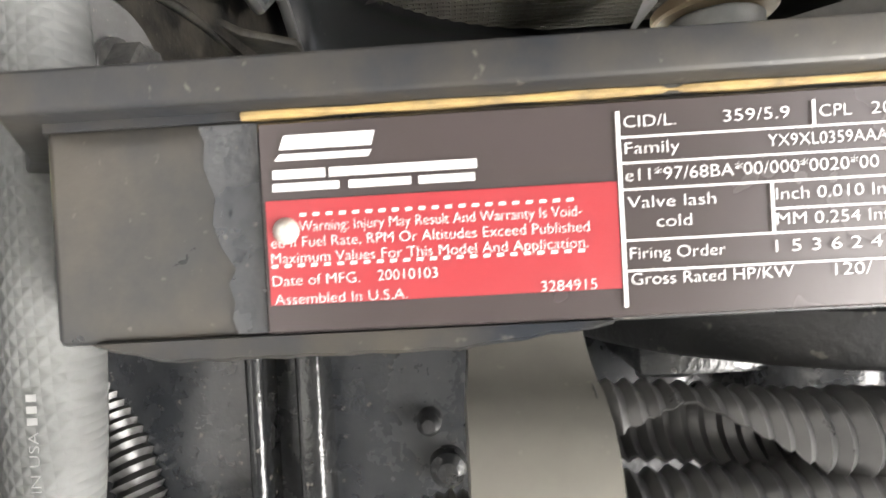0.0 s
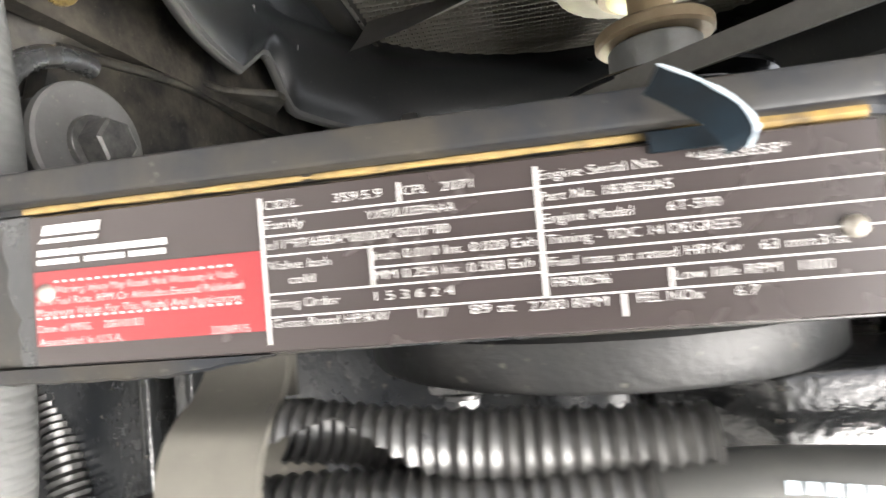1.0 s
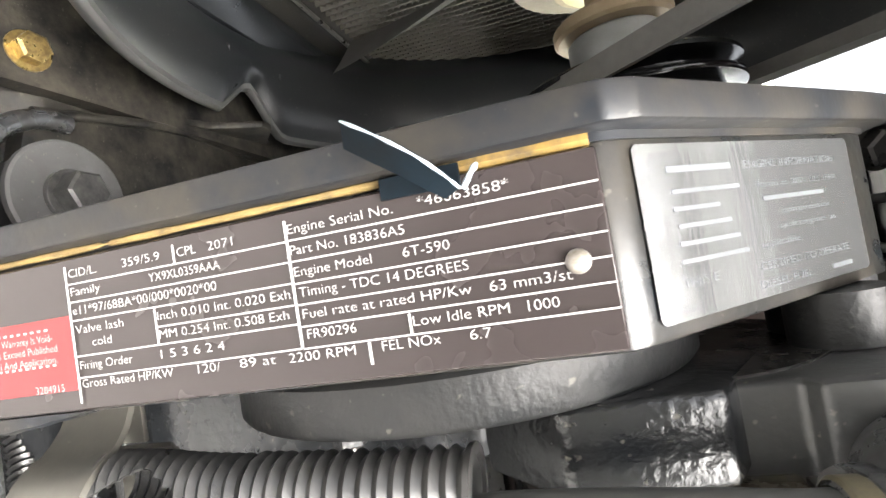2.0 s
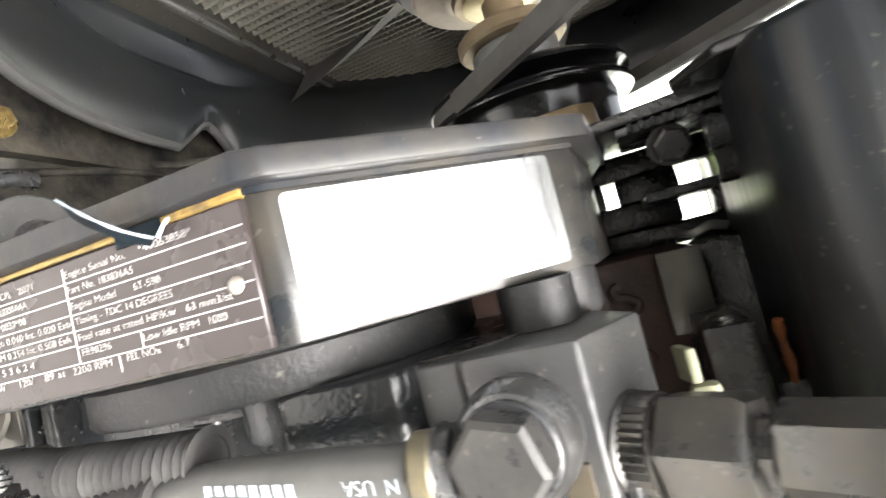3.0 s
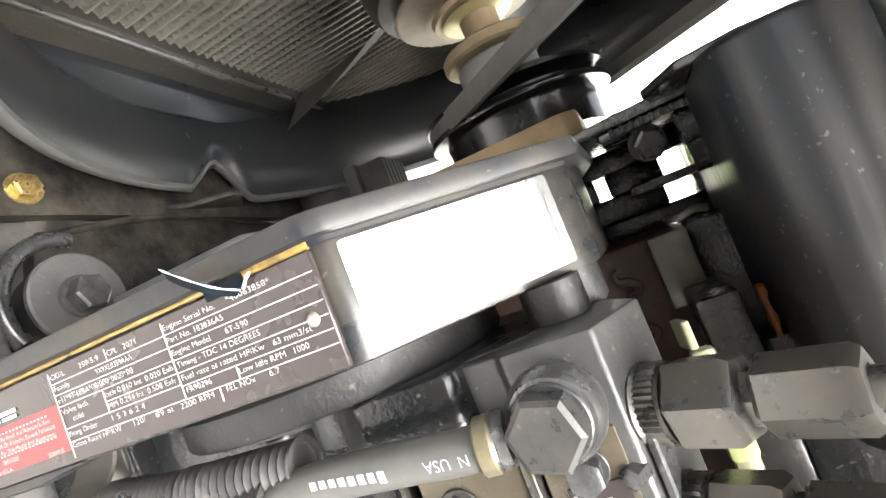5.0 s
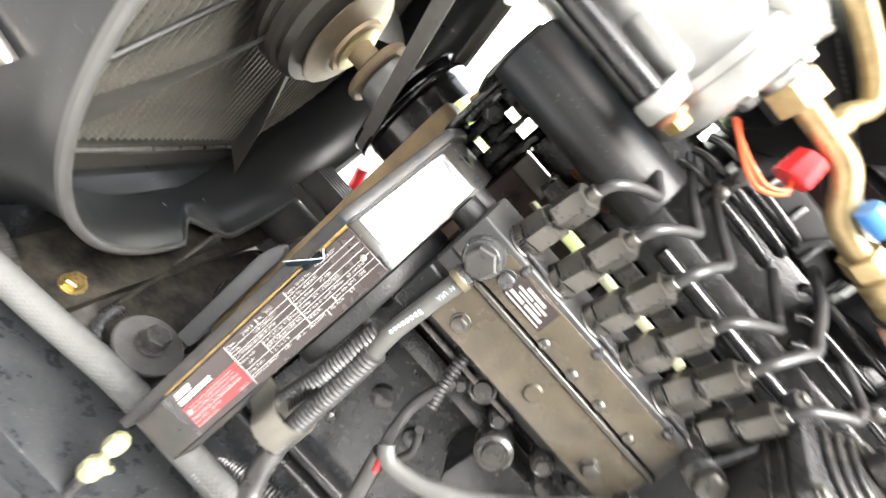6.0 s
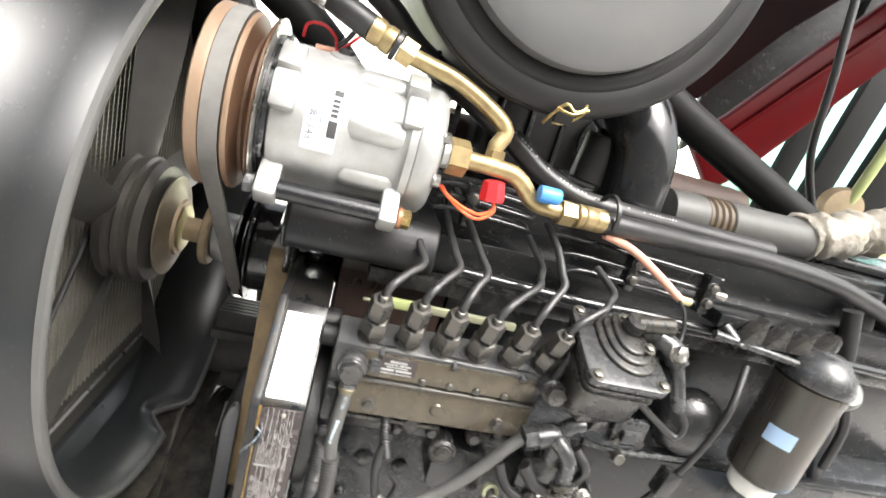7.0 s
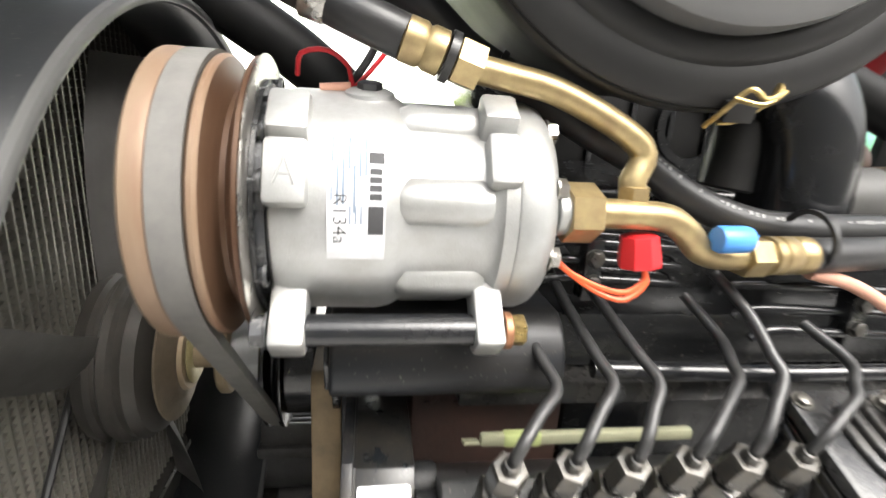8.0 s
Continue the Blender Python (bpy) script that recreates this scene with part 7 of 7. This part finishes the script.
# ---- cab and hood beyond the engine ----
solo("hood_strut", tube([(0.30, 0.30, 1.355), (0.363, 0.30, 1.327), (0.70, 0.30, 1.205), (1.0, 0.30, 1.09)], 0.024, 24, step=0.05), STRUTBLACK, "thick black strut crossing behind the air cleaner", "strut")
hood = start("tractor_hood", (0.7, 0.6, 0.9), "dark red hood frame with a black inner lining", "hood")
part("beam", prism([(0.590, 1.315), (0.676, 1.229), (0.718, 1.262), (0.945, 1.565), (1.12, 1.80), (0.985, 1.80), (0.765, 1.525), (0.657, 1.387)], 'y', 0.60, 0.625, 0.006), REDPAINT, hood, "dark red painted beam")
part("beam_fold", prism([(0.655, 1.345), (0.668, 1.338), (1.055, 1.80), (1.035, 1.80)], 'y', 0.588, 0.5995, 0.003), REDPAINT, hood)
part("lining", prism([(0.20, 1.30), (0.50, 1.32), (0.60, 1.40), (0.72, 1.56), (1.0, 1.85), (1.0, 2.1), (0.20, 2.1)], 'y', 0.64, 0.66, 0.003), DARKLINING, hood, "black inner lining")
# panel added out of view, to hide sky from the shroud and foil label
part("front_roof", prism([(-0.08, 1.866), (0.70, 2.05), (0.70, 2.08), (-0.08, 1.896)], 'x', -0.75, 0.0995, 0.003), DARKLINING, hood)
part("roof", prism([(0.10, 1.98), (0.638, 2.09), (0.638, 2.12), (0.10, 2.01)], 'x', 0.10, 1.45, 0.003), DARKLINING, hood)
part("rear_wall", prism([(0.80, 1.30), (1.5, 1.95), (1.5, 2.2), (0.95, 1.9), (0.80, 1.48)], 'y', 0.95, 0.97, 0.003), BLACK, hood)
cab = start("cab", (1.2, 0.9, 0.0), "dark cab front with pale green tinted windows", "cab")
part("firewall", prism([(0.62, 0.0), (1.6, 0.0), (1.6, 1.18), (0.95, 1.18), (0.62, 1.05)], 'y', 0.72, 0.78, 0.006), BLACK, cab)
for p0, p1, w in (((1.075, 1.17), (1.135, 1.80), 0.062), ((1.190, 1.17), (1.262, 1.80), 0.085), ((1.330, 1.17), (1.420, 1.80), 0.16)):
    part("pillar", prism([p0, (p0[0] + w, p0[1]), (p1[0] + w, p1[1]), p1], 'y', 0.93, 0.955, 0.003), STRUTBLACK, cab)
cab_window = part("window", prism([(0.88, 1.175), (1.60, 1.175), (2.0, 1.75), (1.33, 1.75)], 'y', 0.985, 0.992), GLASS, cab, "pale green tinted glass")
cab_window.visible_shadow = False
solo("hanging_cable", tube([(0.60, 0.38, 1.60), (0.615, 0.36, 1.45), (0.64, 0.36, 1.33), (0.70, 0.36, 1.24), (0.78, 0.38, 1.2)], 0.006, 12), RUBBER, "thin black cable hanging behind the engine", "cable")
solo("lime_hose", tube([(0.82, 0.40, 1.45), (0.80, 0.40, 1.33), (0.795, 0.41, 1.25)], 0.009, 12), LIME, "yellow-green hose near the cab", "hose")
solo("junction_cap", lathe([(0, 0), (0.03, 0), (0.035, 0.006), (0.03, 0.03), (0, 0.034)], aim((0.80, 0.43, 1.27), (-0.4, -1, 0)), 32), HUB, "round tan cap near the cab", "cap")
rngf = random.Random(8)
crumple = sweep([Vector((0.70 + 0.02 * i, 0.40 + 0.01 * math.sin(i * 2), 1.20 - 0.012 * i)) for i in range(9)], lambda i, s: 0.028 + 0.008 * math.sin(i * 2.7), 16)
for v in crumple.verts:
    v.co += Vector((rngf.uniform(-1, 1), rngf.uniform(-1, 1), rngf.uniform(-1, 1))) * 0.010
solo("foil_bundle", crumple, FOIL, "crumpled silver insulation by the cab", "insulation")

# hoses and leads behind the fuel filter
for pts3, r3 in ((((0.54, 0.10, 1.16), (0.56, 0.09, 1.08), (0.575, 0.08, 0.98), (0.60, 0.08, 0.86)), 0.010), (((0.60, 0.14, 1.18), (0.612, 0.13, 1.08), (0.63, 0.12, 0.96), (0.66, 0.12, 0.85)), 0.013), (((0.66, 0.16, 1.22), (0.665, 0.15, 1.12), (0.70, 0.14, 1.02), (0.76, 0.14, 0.95)), 0.009),
                 (((0.50, 0.05, 1.11), (0.53, 0.04, 1.05), (0.535, 0.04, 0.99)), 0.005)):
    solo("rear_cable", tube(pts3, r3, 14, step=0.01), RUBBER, "black cable hanging behind the fuel filter", "cable", "cables behind the fuel filter")
jug = start("water_bottle", (0.50, -0.01, 0.93), "pale blue plastic bottle low beside the fuel filter", "bottle")
part("shell", lathe([(0, 0), (0.028, 0), (0.034, 0.006), (0.034, 0.030), (0.020, 0.046), (0.012, 0.050), (0, 0.050)], aim((0.505, 0.0, 0.900), (0.05, -0.1, 1)), 36), PALEBLUE, jug)
solo("yellow_cap", lathe([(0, 0), (0.008, 0), (0.009, 0.002), (0.008, 0.010), (0, 0.011)], aim((0.395, 0.0, 0.945), (0, -0.6, 0.8)), 24), GOLD, "small yellow cap below the fuel filter", "cap")

# fuel transfer parts below the governor
tp = start("transfer_pump", (0.205, 0.05, 0.90), "black transfer pump with plated nuts below the governor", "fuel pump")
part("body", box(0.182, 0.222, 0.030, 0.072, 0.905, 0.955, 0.005), BLACK, tp)
part("cap_nut", hexa(0.012, 0.014, aim((0.2015, 0.034, 0.9040), (0, -0.5, -0.86)), None, 0.014), NUT, tp)
part("neck", disc(0.008, 0.020, aim((0.2040, 0.040, 0.954), (0, -0.2, 1)), 24), CASTGREY, tp)
for x_, z_ in ((0.187, 0.948), (0.217, 0.948), (0.187, 0.912), (0.217, 0.912)):
    part("screw", hexa(0.0042, 0.004, aim((x_, 0.030, z_), (0, -1, 0)), None, 0.0055), NUT, tp)
lev = start("governor_bracket", (0.27, 0.04, 1.0), "dark stepped bracket under the governor", "bracket")
part("plate", box(0.262, 0.300, 0.030, 0.040, 0.985, 1.012, 0.002), CASTGREY, lev)
part("step", box(0.270, 0.292, 0.022, 0.029, 0.992, 1.004, 0.0015), CASTGREY, lev)
for x_ in (0.268, 0.294):
    part("bolt", hexa(0.0045, 0.005, aim((x_, 0.030, 0.9905), (0, -1, 0)), None, 0.0058), NUT, lev)
part("pull_rod", tube([(0.245, 0.045, 0.972), (0.287, 0.050, 0.962), (0.340, 0.058, 0.958), (0.395, 0.062, 0.957)], 0.0036, 10), CASTGREY, lev)
part("rod_end", disc(0.0065, 0.010, aim((0.287, 0.044, 0.962), (0, -1, 0.1)), 20, 0.001), STRAPSTEEL, lev)
dome = start("starter_cover", (0.39, 0.07, 0.97), "round black cover behind the fuel filter", "cover")
part("dome", lathe([(0.040, 0), (0.038, 0.010), (0.030, 0.020), (0.016, 0.026), (0, 0.027)], aim((0.375, 0.075, 0.998), (-0.1, -1, 0.1)), 40), BLACK, dome)
gp = start("gear_panel", (0.30, 0.07, 0.86), "black triangular side panel below the pump", "panel")
part("sheet", prism([(0.255, 0.958), (0.300, 0.880), (0.300, 0.70), (0.60, 0.70), (0.60, 0.945)], 'y', 0.058, 0.064, 0.002), BLACK, gp)
part("edge", tube([(0.257, 0.056, 0.952), (0.300, 0.056, 0.877)], 0.0016, 8), CASTGREY, gp)
